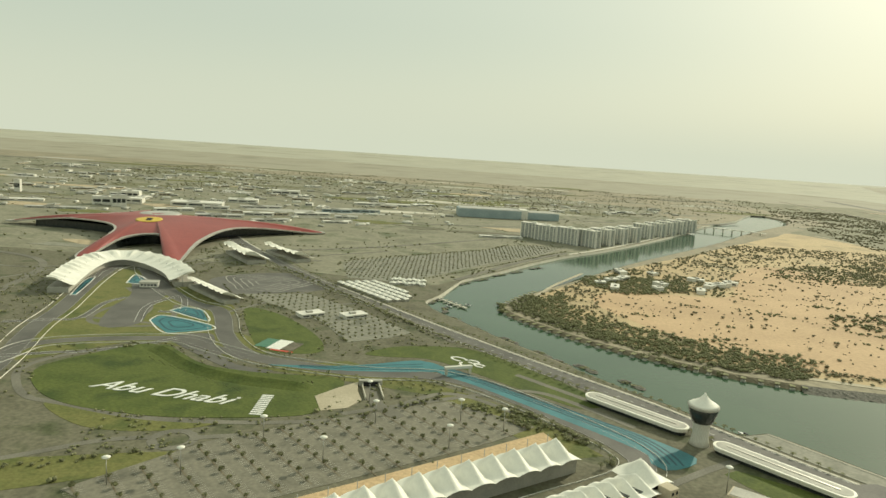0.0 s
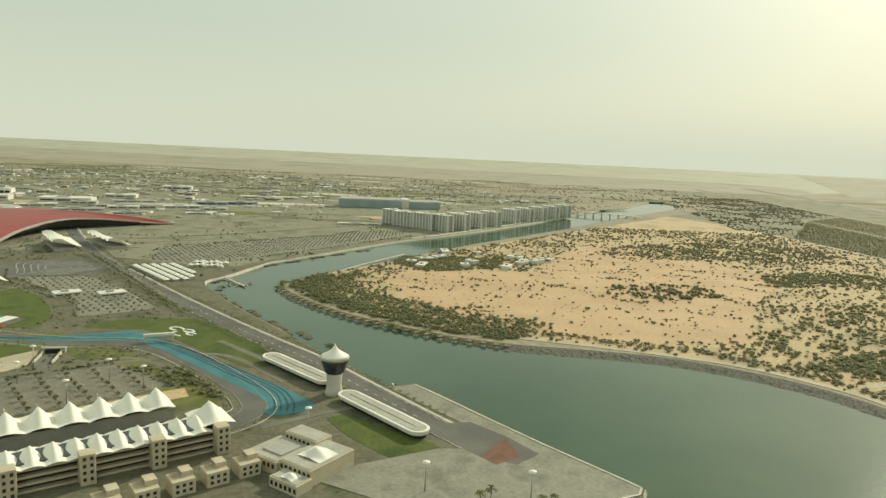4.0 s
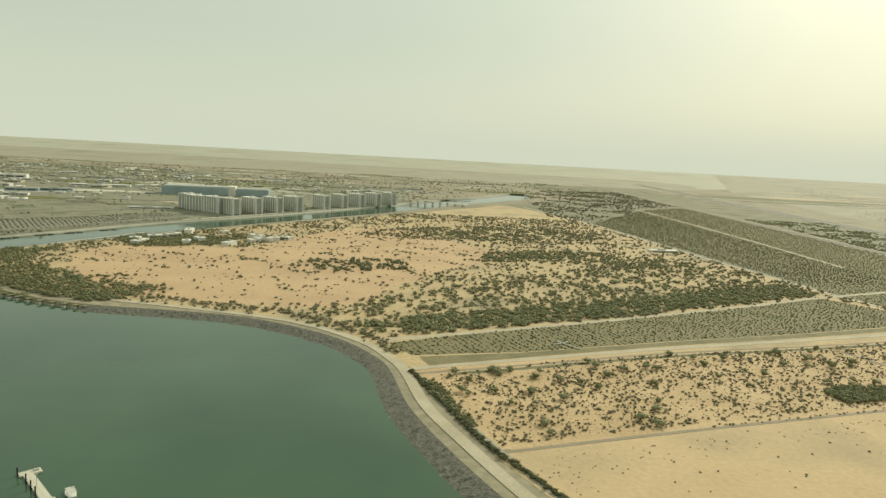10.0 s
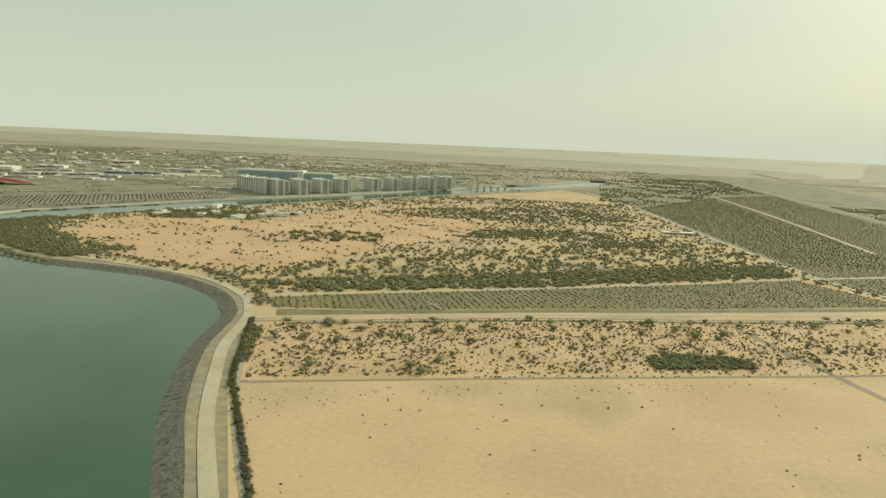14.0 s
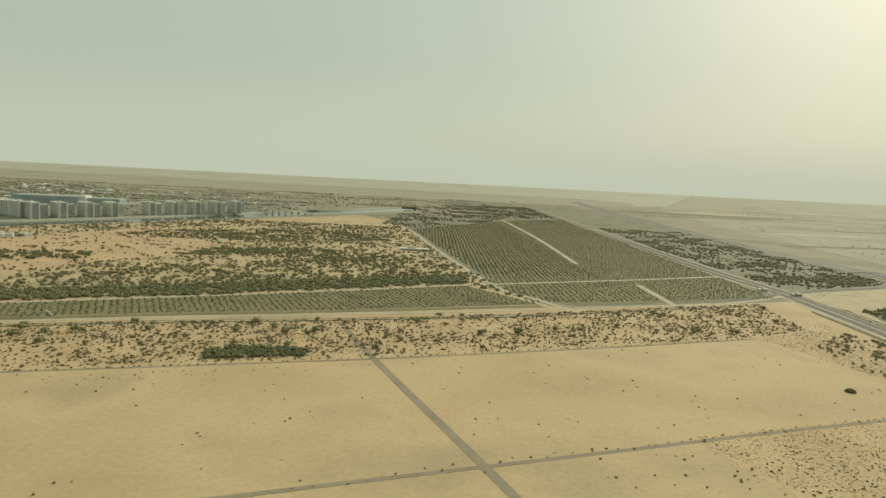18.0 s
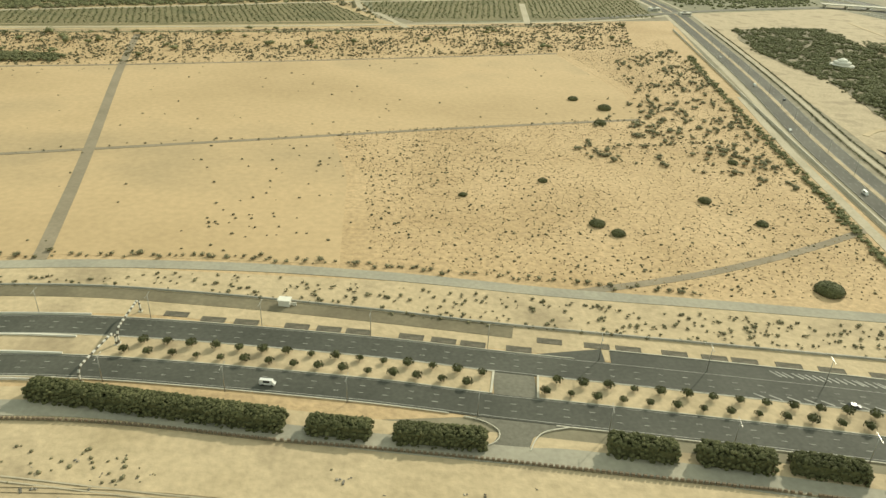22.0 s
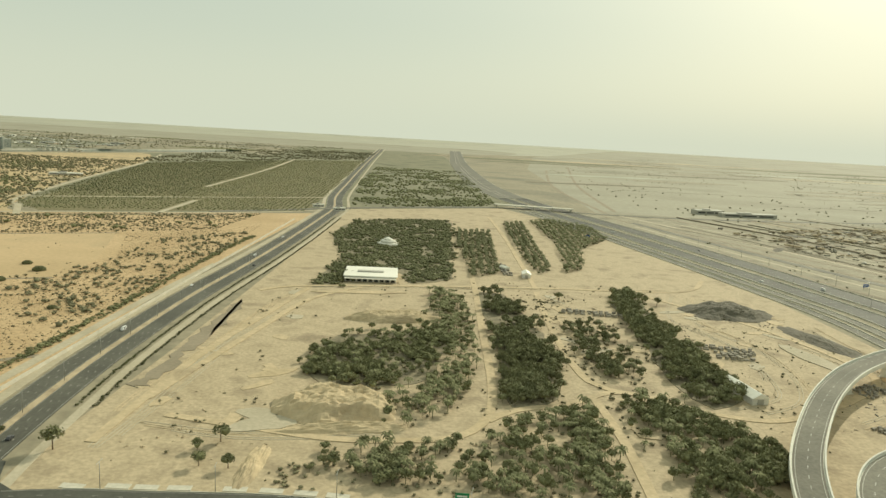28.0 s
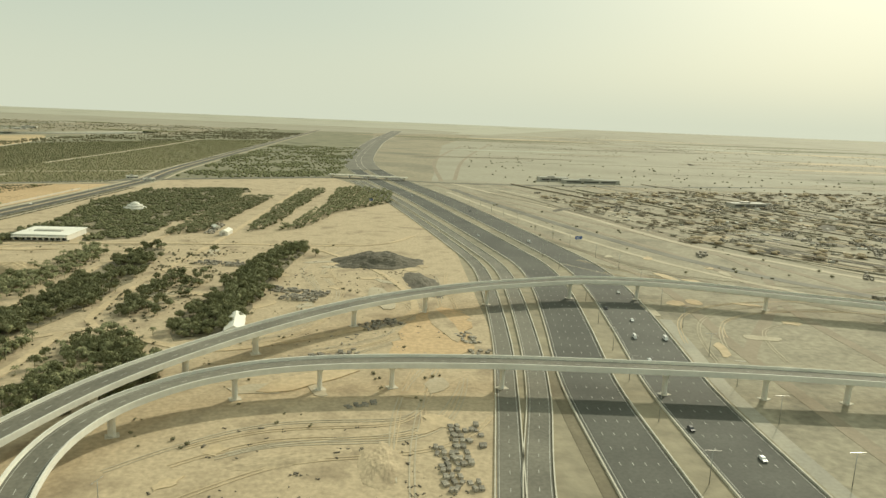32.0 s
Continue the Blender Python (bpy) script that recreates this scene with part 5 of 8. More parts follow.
part("portal", box_mesh("portal", -11, 11, 0, 5, 0, 5.6, "roofgrey", 0.2), up)
# The portal is solid; a black panel paints the shade of its mouth.
part("opening", box_mesh("opening", -6.6, 6.6, -0.3, 0.05, 0.2, 4.4, "rubber"), up, "black panel in place of the tunnel's shade")
road("underpass_ramp", [(-44, 628), (-38, 600), (-26, 575), (-10, 560)], 12, 0.3, "oldasphalt", "asphalt ramp into the underpass", 4)
wv = [(-89, 595, 0.8), (-72, 615, 2.2), (-55, 632, 3.0), (-53, 612, 2.0), (-47, 592, 1.0), (-57, 573, 0.6), (-78, 563, 0.6)]
tagged(new("wing_slope", mesh_of("wing_slope", wv + [(x, y, 0) for x, y, z in wv], [tuple(range(7))[::-1]] + [(i, (i + 1) % 7, (i + 1) % 7 + 7, i + 7) for i in range(7)], M["track_sand"])), "pale paved slope beside the underpass", "slope", kind="structure")

# ---- apartments on the far bank: wings that end at the water, joined by a block behind ----
def apartment(x, y, turn, h, label, ln=62, wide=22):
    ob = thing("apartment_block", x, y, 0, turn, label, "apartment block", "waterside apartments")
    part("core", box_mesh("core", -wide / 2 + 1, wide / 2 - 1, 1, ln, 0, h - 1, "aptglass"), ob, "shaded glazing between piers")
    rib = box_mesh("rib", -wide / 2, wide / 2, -1.3, 1.3, 0, h - 0.4, "facade")
    for k in range(6):
        part("rib", rib, ob).matrix_basis = pose(0, (8 + k * (ln - 10) / 5) * K, 0)
    band = box_mesh("floor_band", -wide / 2 + 0.4, wide / 2 - 0.4, 0.5, ln, 0, 1.0, "facade")
    for k in range(1, int(h / 4.4)):
        part("floor_band", band, ob).matrix_basis = pose(0, 0, k * 4.4 * K)
    fin = box_mesh("end_fin", -2.2, 2.2, -2, 2.5, 0, h + 2.5, "wallwhite", 0.2)
    for sx in (-wide / 2 + 1.5, wide / 2 - 1.5):
        part("end_fin", fin, ob, "white end pier").matrix_basis = pose(sx * K, 0, 0)
    part("roof", box_mesh("roof", -wide / 2 - 0.4, wide / 2 + 0.4, 1.5, ln, h - 1, h + 0.5, "wallwhite"), ob)
    part("plant_room", box_mesh("plant_room", -5, 5, 20, 32, h + 0.5, h + 3.6, "facade"), ob)
    part("link_block", box_mesh("link_block", wide / 2 + 0.5, wide / 2 + 34, ln - 18, ln - 2, 0, h - 6, "facade"), ob)
    for k in range(7):
        part("window_strip", box_mesh("window_strip", wide / 2 + 2 + k * 4.6, wide / 2 + 4.6 + k * 4.6, ln - 18.2, ln - 17.8, 3, h - 8, "aptglass"), ob)
    return ob


a0 = apartment(392, 1668, 44, 40, "cream apartment wing with white end piers")
for k in range(1, 4):
    put(a0, 392 + 46 * k, 1668 + 50 * k, 0, 44, 1 - 0.01 * k)
for k in range(5):
    put(a0, 596 + 49 * k, 1920 + 57 * k, 0, 40, 0.94)
put(a0, 352, 1690, 0, 46, 1)
put(a0, 305, 1735, 0, 60, 0.95)
put(a0, 275, 1775, 0, 60, 0.95)
road("waterside_quay", [(300, 1535), (376, 1620), (493, 1772), (646, 1988), (760, 2158)], 10, 0.5, "concrete", "pale quay in front of the apartments")

bh = thing("blue_hall", 222, 2235, 0, 4, "long blue-grey exhibition hall with pale roofs", "hall")
part("hall_body", box_mesh("hall_body", -160, 40, -40, 40, 0, 26, "bluewall", 1), bh)
part("hall_body", box_mesh("hall_body", 60, 165, -20, 60, 0, 22, "bluewall", 1), bh)
part("roof", box_mesh("roof", -155, 35, -36, 36, 26, 28, "silver", 0.5), bh)
part("link", box_mesh("link", 38, 62, -30, 30, 0, 30, "wallwhite", 0.5), bh)
part("roof", box_mesh("roof", 64, 161, -16, 56, 22, 23.5, "roofgrey", 0.5), bh)

# far low buildings of the town
g = np.random.default_rng(5)


def low_block(x, y, turn, a, b, h, body, roof, label):
    ob = thing("low_building", x, y, 0, turn, label, "building", "town buildings")
    part("wall_block", box_mesh("wall_block", -a, a, -b, b, 0, h, body), ob)
    part("roof", box_mesh("roof", -a - 0.5, a + 0.5, -b - 0.5, b + 0.5, h, h + 0.8, roof), ob)
    part("roof_unit", box_mesh("roof_unit", -a * 0.4, a * 0.1, -b * 0.4, b * 0.2, h + 0.8, h + 3, "silver"), ob)
    for k in range(3):
        part("window_band", box_mesh("window_band", -a * 0.9 + k * a * 0.62, -a * 0.9 + (k + 0.85) * a * 0.62, -b - 0.12, -b + 0.1, h * 0.35, h * 0.7, "glass"), ob)


TOWN = [(-1700, 1750), (-760, 1780), (-300, 1750), (60, 2080), (80, 2480), (560, 2560), (900, 2450), (1000, 2900), (-300, 3600), (-2000, 3400)]
for x, y in scatter(TOWN, 120, 3, (), 260):
    a, b = g.uniform(10, 40), g.uniform(6, 16)
    k = g.integers(0, 3)
    low_block(x, y, g.choice([0, 12, 40, 90]), a, b, g.uniform(3.5, 8), ("wallwhite", "beige", "facade")[k], ("wallwhite", "roofgrey", "silver")[k],
              ("white low building with flat roof", "beige low building with grey roof", "cream low building with metal roof")[k])
for x, y, a, b, h in ((-880, 1990, 40, 20, 13), (-930, 2120, 26, 18, 20), (-690, 2010, 70, 30, 12), (-610, 2190, 45, 20, 10), (-190, 2375, 95, 14, 6), (-560, 2560, 50, 20, 14), (165, 1745, 55, 8, 4), (-1250, 2080, 8, 8, 36)):
    low_block(x, y, 10, a, b, h, "wallwhite", "wallwhite", "tall white building among low ones")
for k, (x, y, a_, b_, h_) in enumerate(((-900, 1905, 36, 14, 22), (-860, 1885, 18, 12, 30), (-1150, 1860, 90, 14, 5), (-960, 1760, 70, 10, 4), (-700, 1860, 50, 12, 7), (-560, 1800, 60, 14, 6), (-480, 1880, 40, 12, 8), (-420, 1770, 46, 10, 6), (-350, 1960, 50, 12, 7), (-620, 1960, 34, 12, 8), (-260, 1830, 40, 9, 5), (-520, 2060, 60, 12, 6))):
    low_block(x, y, (14, 30, 22)[k % 3], a_, b_, h_, "wallwhite", ("wallwhite", "silver")[k % 2], "white flat-roofed block behind the red hall")
for x, y in ((-300, 2080), (-220, 2120)):
    low_block(x, y, 12, 44, 12, 9, "bluewall", "roofgrey", "long blue-grey workshop in the far town")
row_bay = tent_mesh("roof_bay", 15.4, 9, 3.4, 6.8)
row_wall = box_mesh("wall_block", -7.4, 7.4, -3.8, 3.8, 0, 3.5, "roofgrey")
for x, y, n_ in ((-141, 1078, 9), (-129, 1084, 9), (-117, 1090, 9), (-104, 1096, 8), (-91, 1102, 6)):
    t = thing("marquee", x, y, 0, -50, "long row of white peaked marquees by the marina", "marquee", "marina marquees")
    for k in range(n_):
        part("roof_bay", row_bay, t).matrix_basis = pose(15.4 * (k + 0.5) * K, 0, 0)
        part("wall_block", row_wall, t).matrix_basis = pose(15.4 * (k + 0.5) * K, 0, 0)
for k in range(14):
    x, y = -58 + (k % 7) * 8, 1098 + (k // 7) * 26 + (k % 3) * 4
    t = thing("marquee", x, y, 0, 15 * k, "small white peaked marquee", "marquee", "marina marquees")
    part("roof", tent_mesh("roof", 10, 10, 3, 7), t)
    part("wall_block", box_mesh("wall_block", -4, 4, -4, 4, 0, 3, "wallwhite"), t)

# jetties and docks
dock = thing("dock", 128, 985, 0, 0, "dark floating dock beside the island", "dock", "island docks")
part("pontoon", box_mesh("pontoon", -13, 1, -2.6, 2.6, -4.2, -2.6, "roofgrey", 0.2), dock)
part("canopy", box_mesh("canopy", -12, -2, -2.8, 2.8, -0.6, -0.2, "tree", 0.1), dock)
for sx in (-11, -3):
    part("post", box_mesh("post", sx - 0.2, sx + 0.2, -0.2, 0.2, -2.6, -0.5, "steel"), dock)
tip = smooth_line([(185, 1115), (140, 1040), (121, 992), (140, 930), (222, 832), (325, 756), (420, 718)], 14)
ts = side(tip)
for i in range(1, len(tip) - 1):
    put(dock, tip[i][0] - ts[i][0] * 3, tip[i][1] - ts[i][1] * 3, 0, math.degrees(math.atan2(ts[i][1], ts[i][0])))
pier = thing("pier", 30, 1010, 0, -52, "pale boat pier with moored boats", "pier")
part("walkway", box_mesh("walkway", -30, 45, -1.5, 1.5, -3, -1.5, "concrete"), pier)
for k in range(6):
    part("finger", box_mesh("finger", -22 + k * 11, -21 + k * 11, -9, 9, -3, -1.8, "concrete"), pier)
boat_hull = [(-1, -6), (1, -6), (1.5, 0), (1.1, 4), (0, 7), (-1.1, 4), (-1.5, 0)]
bo = thing("boat", 40, 1000, 0, 40, "small white moored motor boat", "boat", "moored boats")
nb = len(boat_hull)
part("hull", mesh_of("hull", [(x * 0.7, y * 0.9, -4.3) for x, y in boat_hull] + [(x, y, -2.4) for x, y in boat_hull], [tuple(range(nb, 2 * nb))] + [(i, (i + 1) % nb, (i + 1) % nb + nb, i + nb) for i in range(nb)], M["carpaint_white"]), bo)
part("cabin", box_mesh("cabin", -0.8, 0.8, -3, 1, -2.4, -1.0, "glass", 0.2), bo)
for x, y, a in ((50, 988, 40), (22, 1022, 220), (60, 1000, 40), (33, 984, 220), (288, 578, 30)):
    put(bo, x, y, 0, a)
# T-headed landing stage in the water, with its guide posts, and a striped launch beside it
stage = thing("landing_stage", 540.5, 301, 0, -51.5, "pale floating landing stage with dark guide posts", "pier")
deck = part("deck", box_mesh("deck", -17, 19, -2.8, 2.8, -4.3, -3.1, "concrete", 0.15), stage)
part("head", box_mesh("head", -22.5, -17.05, -4.5, 7.5, -4.3, -3.0, "concrete", 0.15), stage)
part("foot", box_mesh("foot", 19.05, 24, -12, 4, -4.3, -3.0, "concrete", 0.15), stage)
plank = box_mesh("plank", -0.82, 0.82, -2.7, 2.7, -3.1, -3.02, "concrete")
for k in range(20):
    part("plank", plank, deck).matrix_basis = pose((-16 + 1.8 * k) * K, 0, 0)
guide = lathe("guide_post", [(0.42, -5), (0.42, 1.2), (0.3, 1.5), (0.05, 1.6)], "rubber", 10)
for u in (-20, -9, 1, 10):
    part("guide_post", guide, stage).matrix_basis = pose(u * K, -4.95 * K if u < -17 else -3.25 * K, 0)
part("lamp_post", lathe("lamp_post", [(0.16, -3), (0.12, 3.6), (0.4, 3.7), (0.4, 4.3), (0.05, 4.4)], "wallwhite", 8), stage)
part("locker", box_mesh("locker", -21, -19, 3.4, 6.2, -3.0, -2.1, "roofgrey", 0.1), stage)
launch = thing("launch", 562, 293, 0, 32, "small launch with a pale striped awning", "boat")
part("hull", mesh_of("hull", [(x * 1.5, y * 0.9, -4.3) for x, y in boat_hull] + [(x * 2, y, -2.9) for x, y in boat_hull], [tuple(range(nb, 2 * nb))] + [(i, (i + 1) % nb, (i + 1) % nb + nb, i + nb) for i in range(nb)], M["carpaint_white"]), launch)
for k in range(7):
    part("awning_strip", box_mesh("awning_strip", -2.4, 2.4, -5 + k * 1.2, -4.2 + k * 1.2, -1.3, -1.2, "wallwhite" if k % 2 == 0 else "roofgrey"), launch)
for u, v in ((-2.2, -4.6), (2.2, -4.6), (-2.2, 2.6), (2.2, 2.6)):
    part("awning_pole", box_mesh("awning_pole", u - 0.1, u + 0.1, v - 0.1, v + 0.1, -2.95, -1.3, "steel"), launch)
hut = thing("round_pavilion", 481, 352, 0, 0, "white ring-roofed pavilion standing in the water", "pavilion")
part("ring_roof", lathe("ring_roof", [(5.5, 3.6), (6.2, 4.6), (10.5, 4.6), (11.5, 3.6), (11, 3.0), (6, 3.0)], "white", 28), hut)
part("core", lathe("core", [(5.2, -4.5), (5.2, 3.4), (4.4, 4.2)], "roofgrey", 20), hut)
for k in range(8):
    part("post", lathe("post", [(0.3, -4.6), (0.3, 3.1)], "steel", 6), hut).matrix_basis = pose(9.8 * math.cos(k * 0.785) * K, 9.8 * math.sin(k * 0.785) * K, 0)
part("deck", lathe("deck", [(11.5, -3.2), (11.5, -2.4), (10, -2.3)], "concrete", 24), hut)
br = thing("footbridge", 40, 680, 0, 22, "white covered footbridge over the race track", "bridge")
part("span", box_mesh("span", -15, 15, -1.8, 1.8, 6.2, 9, "wallwhite", 0.2), br)
for sx in (-13, 13):
    part("leg", box_mesh("leg", sx - 1, sx + 1, -1.4, 1.4, 0, 6.2, "concrete"), br)
fb = thing("road_bridge", 925, 2255, 0, -32, "long low bridge over the channel", "bridge")
part("deck", box_mesh("deck", -130, 130, -6, 6, 7, 8.6, "concrete"), fb)
for k in range(9):
    part("pier", box_mesh("pier", -112 + 28 * k, -109 + 28 * k, -4, 4, -5, 7, "concrete"), fb)

# villas on the island
for k, (x, y) in enumerate(((300, 1212), (326, 1240), (352, 1262), (318, 1180), (395, 1190), (410, 1225), (500, 1300), (520, 1255), (540, 1262), (505, 1242), (470, 1190), (365, 1330), (430, 1340), (560, 1285))):
    low_block(x, y, 25 * k, 9 + k % 4 * 3, 7, 5 + k % 3, "wallwhite", "wallwhite", "white flat-roofed villa among trees")
pt = thing("timber_platform", 930, 598, 0, -55, "small fenced platform in the plantation", "platform")
part("deck", box_mesh("deck", -16, 16, -1.2, 1.2, 0.9, 1.2, "roofgrey"), pt)
part("deck", box_mesh("deck", -8, -6, -9, 9, 0.9, 1.2, "roofgrey"), pt)
for sx in (-15, -7, 0, 7, 15):
    part("post", box_mesh("post", sx - 0.3, sx + 0.3, -0.3, 0.3, 0, 2, "steel"), pt)
low_block(1339, 1320, 5, 32, 9, 4, "wallwhite", "wallwhite", "long white farm shed")

# plots of land in long strips over the far town and plain
for k in range(46):
    x, y = g.uniform(-2300, 900), g.uniform(1750, 3900)
    if inside(np.array([[x, y]]), [(-1000, 1000), (200, 1000), (760, 1700), (1300, 2400), (1500, 3100), (700, 2900), (0, 2000), (-1000, 1750)])[0]:
        continue
    a, b, tn = g.uniform(60, 260), g.uniform(18, 60), g.uniform(-0.2, 0.5)
    pts = [(x + a * math.cos(q) * math.cos(tn) - b * math.sin(q) * math.sin(tn), y + a * math.cos(q) * math.sin(tn) + b * math.sin(q) * math.cos(tn)) for q in (0.4, 1.2, 1.9, 2.7, 3.5, 4.3, 5.0, 5.9)]
    m_ = ("pale", "drygrass", "oldasphalt", "soil", "roofgrey", "concrete")[k % 6]
    area("land_plot", pts, 0.16, m_, "strip of developed land on the far plain", round_it=False, category="plot")
for k in range(34):
    x, y = g.uniform(2550, 5200), g.uniform(1080, 3800)
    a, b = g.uniform(80, 420), g.uniform(15, 60)
    pts = [(x + a * math.cos(q) - b * math.sin(q) * 0.2, y + a * math.cos(q) * 0.12 + b * math.sin(q)) for q in (0.4, 1.2, 1.9, 2.7, 3.5, 4.3, 5.0, 5.9)]
    area("land_plot", pts, 0.16, ("works", "soil", "hazeflat", "works", "ditch")[k % 5], "long strip of ground on the far plain", round_it=False, category="plot")
for x, y in ((-146, 872), (-92, 880)):
    low_block(x, y, 38, 16, 9, 4, "wallwhite", "wallwhite", "white low building beside the car park")

# ---- planting of the town and circuit ----
trackline, aveline = smooth_line(TR1, 6), smooth_line([(357, 441), (315, 490), (255, 567), (203, 634), (122, 722), (5, 857), (-95, 980), (-200, 1114), (-290, 1245)], 9)
LONG_LAWN = [(-60, 716), (-48, 744), (-20, 764), (52, 770), (110, 718), (173, 634), (168, 605), (150, 600), (106, 636), (40, 690), (6, 716)]
OPEN = [LAWN, PK1, PK2, PK3, QUAY, STAR, INFIELD, [(-340, 740), (-230, 740), (-235, 890), (-330, 890)], [(-290, 940), (-350, 1080), (-230, 1140), (-140, 1040), (-215, 975)], [(-178, 670), (-91, 670), (30, 660), (60, 690), (5, 722), (-178, 700)],
        [(52, 682), (154, 594), (236, 517), (190, 474), (150, 540), (60, 640)], [(-190, 758), (-234, 888), (-181, 865), (-120, 780), (-108, 722), (-160, 715)], [(-350, 420), (-250, 440), (-240, 530), (-330, 560)], LONG_LAWN]
q = scatter(URBAN, 4400, 11, OPEN + [[(-310, 430), (-170, 470), (-170, 540), (-330, 560)], [(-340, 720), (-100, 650), (60, 640), (60, 690), (-120, 760), (-235, 890), (-330, 890)]], 90)
d = np.min(np.linalg.norm(q[:, None] - trackline[None, ::3], axis=2), axis=1)
d2 = np.min(np.linalg.norm(q[:, None] - aveline[None], axis=2), axis=1)
q = q[(d > 16) & (d2 > 18) & ~((q[:, 0] > -60) & (q[:, 1] < 480) & (q[:, 1] > 280))]
spread("town_shrubs", q, rng.uniform(3, 8, len(q)), SCRUB, "tree", "scattered dark green trees and shrubs of the town", "tree")
dense = [(-460, 470), (-250, 430), (-100, 510), (100, 620), (150, 650), (20, 800), (-60, 960), (-180, 1120), (-420, 1330), (-600, 1050), (-560, 700)]
q = scatter(dense, 1900, 12, OPEN, 35)
d = np.min(np.linalg.norm(q[:, None] - trackline[None, ::2], axis=2), axis=1)
q = q[d > 15]
spread("circuit_shrubs", q, rng.uniform(2, 5, len(q)), SCRUB, "tree", "haze-paled green shrubs and small trees round the circuit", "shrub")
s = side(aveline)
pq = np.vstack([aveline + s * o for o in (15.5, 19, -17)])
pq = pq[pq[:, 1] > 496]
spread("promenade_palms", pq + rng.normal(0, 0.6, pq.shape), rng.uniform(4.5, 6, len(pq)), PALM, "tree", "rows of palms along the promenade road", "palm")
s = side(trackline)
pq = np.vstack([trackline[60:130:2] + s[60:130:2] * 22, trackline[60:130:3] - s[60:130:3] * 20])
pq = pq[~(inside(pq, [(0, 730), (240, 520), (200, 480), (160, 530), (0, 670)]) | inside(pq, LONG_LAWN) | inside(pq, [(-160, 664), (-160, 684), (0, 724), (36, 690)]))]
spread("track_palms", pq + rng.normal(0, 1, pq.shape), rng.uniform(4.5, 6.5, len(pq)), PALM, "tree", "palms lining the race track", "palm")
for line_, st_ in (([(-250, 1175), (-140, 1030), (-30, 880), (30, 806)], 9), ([(-222, 1140), (-118, 1000), (-14, 858)], 11), ([(-165, 1240), (-150, 1290), (-30, 1398), (100, 1510), (170, 1612)], 10), ([(-60, 1112), (0, 1165), (70, 1255), (150, 1365), (240, 1490), (300, 1570)], 9), ([(-300, 1010), (-250, 930), (-190, 905)], 9), ([(-262, 960), (-190, 900), (-126, 846), (-86, 768)], 9), ([(-330, 420), (-250, 440), (-190, 470)], 8), ([(-130, 505), (-80, 532), (-50, 552), (20, 610)], 8),
                  ([(-420, 1340), (-330, 1400), (-200, 1420), (-60, 1480)], 14), ([(-560, 1000), (-600, 900), (-580, 700)], 12), ([(-700, 1100), (-640, 1000), (-600, 900)], 12)):
    q = smooth_line(line_, st_)
    spread("street_trees", q + rng.normal(0, 1.2, q.shape), rng.uniform(3.4, 6, len(q)), SHRUB, "tree", "row of haze-paled street trees", "tree")
lq = smooth_line([(-278, 708), (-257, 693), (-212, 650), (-161, 628), (-95, 618)], 3)
ls = side(lq)
vs = [(*(lq[i] + ls[i] * o), 0.32 + h_ * min(1, i / 6, (len(lq) - 1 - i) / 6)) for i in range(len(lq)) for o, h_ in ((-15, 0), (-9, 1.6), (-2, 4.2), (3, 4.4), (9, 0))]
fs = [(5 * i + j, 5 * i + j + 1, 5 * i + j + 6, 5 * i + j + 5) for i in range(len(lq) - 1) for j in range(4)]
tagged(new("grass_bank", mesh_of("grass_bank", vs, [f[::-1] for f in fs], M["grass"])), "green grass bank along the lawn's edge", "bank", kind="structure")
q = np.column_stack([lq + ls * 2.5 + rng.normal(0, 1.6, lq.shape), np.full(len(lq), 3.6)])
spread("bank_shrubs", q, rng.uniform(1.2, 2.4, len(q)), SHRUB, "hedge", "small dark shrubs on the crest of the grass bank", "shrub")
for k in range(9):
    q = np.array([(-268 + 13 * k + 3.2 * j, 672 - 8.5 * k - 3.6 * j, 0.3) for j in range(5)])
    spread("bank_shrubs", q, rng.uniform(0.9, 1.6, len(q)), TUFT, "hedge", "rows of low shrubs below the grass bank", "shrub")
q = scatter([(36, 598), (92, 600), (136, 552), (148, 522), (90, 556)], 150, 5)
spread("track_shrubs", q, rng.uniform(2.5, 6, len(q)), SHRUB, "tree", "dark shrubs beside the track", "shrub")
quay_palm = thing("palm", 353, 371, 0.3, 0, "palm tree standing on the paved quay", "palm", "quay palms")
pv, pf = PALM[0]
part("trunk", mesh_of("trunk", (pv[:8] * 9).tolist(), pf[:4], M["bark"]), quay_palm)
part("crown", mesh_of("crown", (pv * 9).tolist(), pf[4:], M["tree"]), quay_palm)
for x, y in ((384, 364), (392, 366), (346, 366)):
    put(quay_palm, x, y, 0.3, rng.uniform(0, 360), rng.uniform(0.7, 1))

# planted rock headlands along the western shore, and mangroves on the island's
hl = lump(77, 5, 0.45, 0.3, 0)
shore_shrub = [mesh_of("shrub", (sv * (3.2, 3.2, 2.2)).tolist(), sf, M["tree"]) for sv, sf in SHRUB]
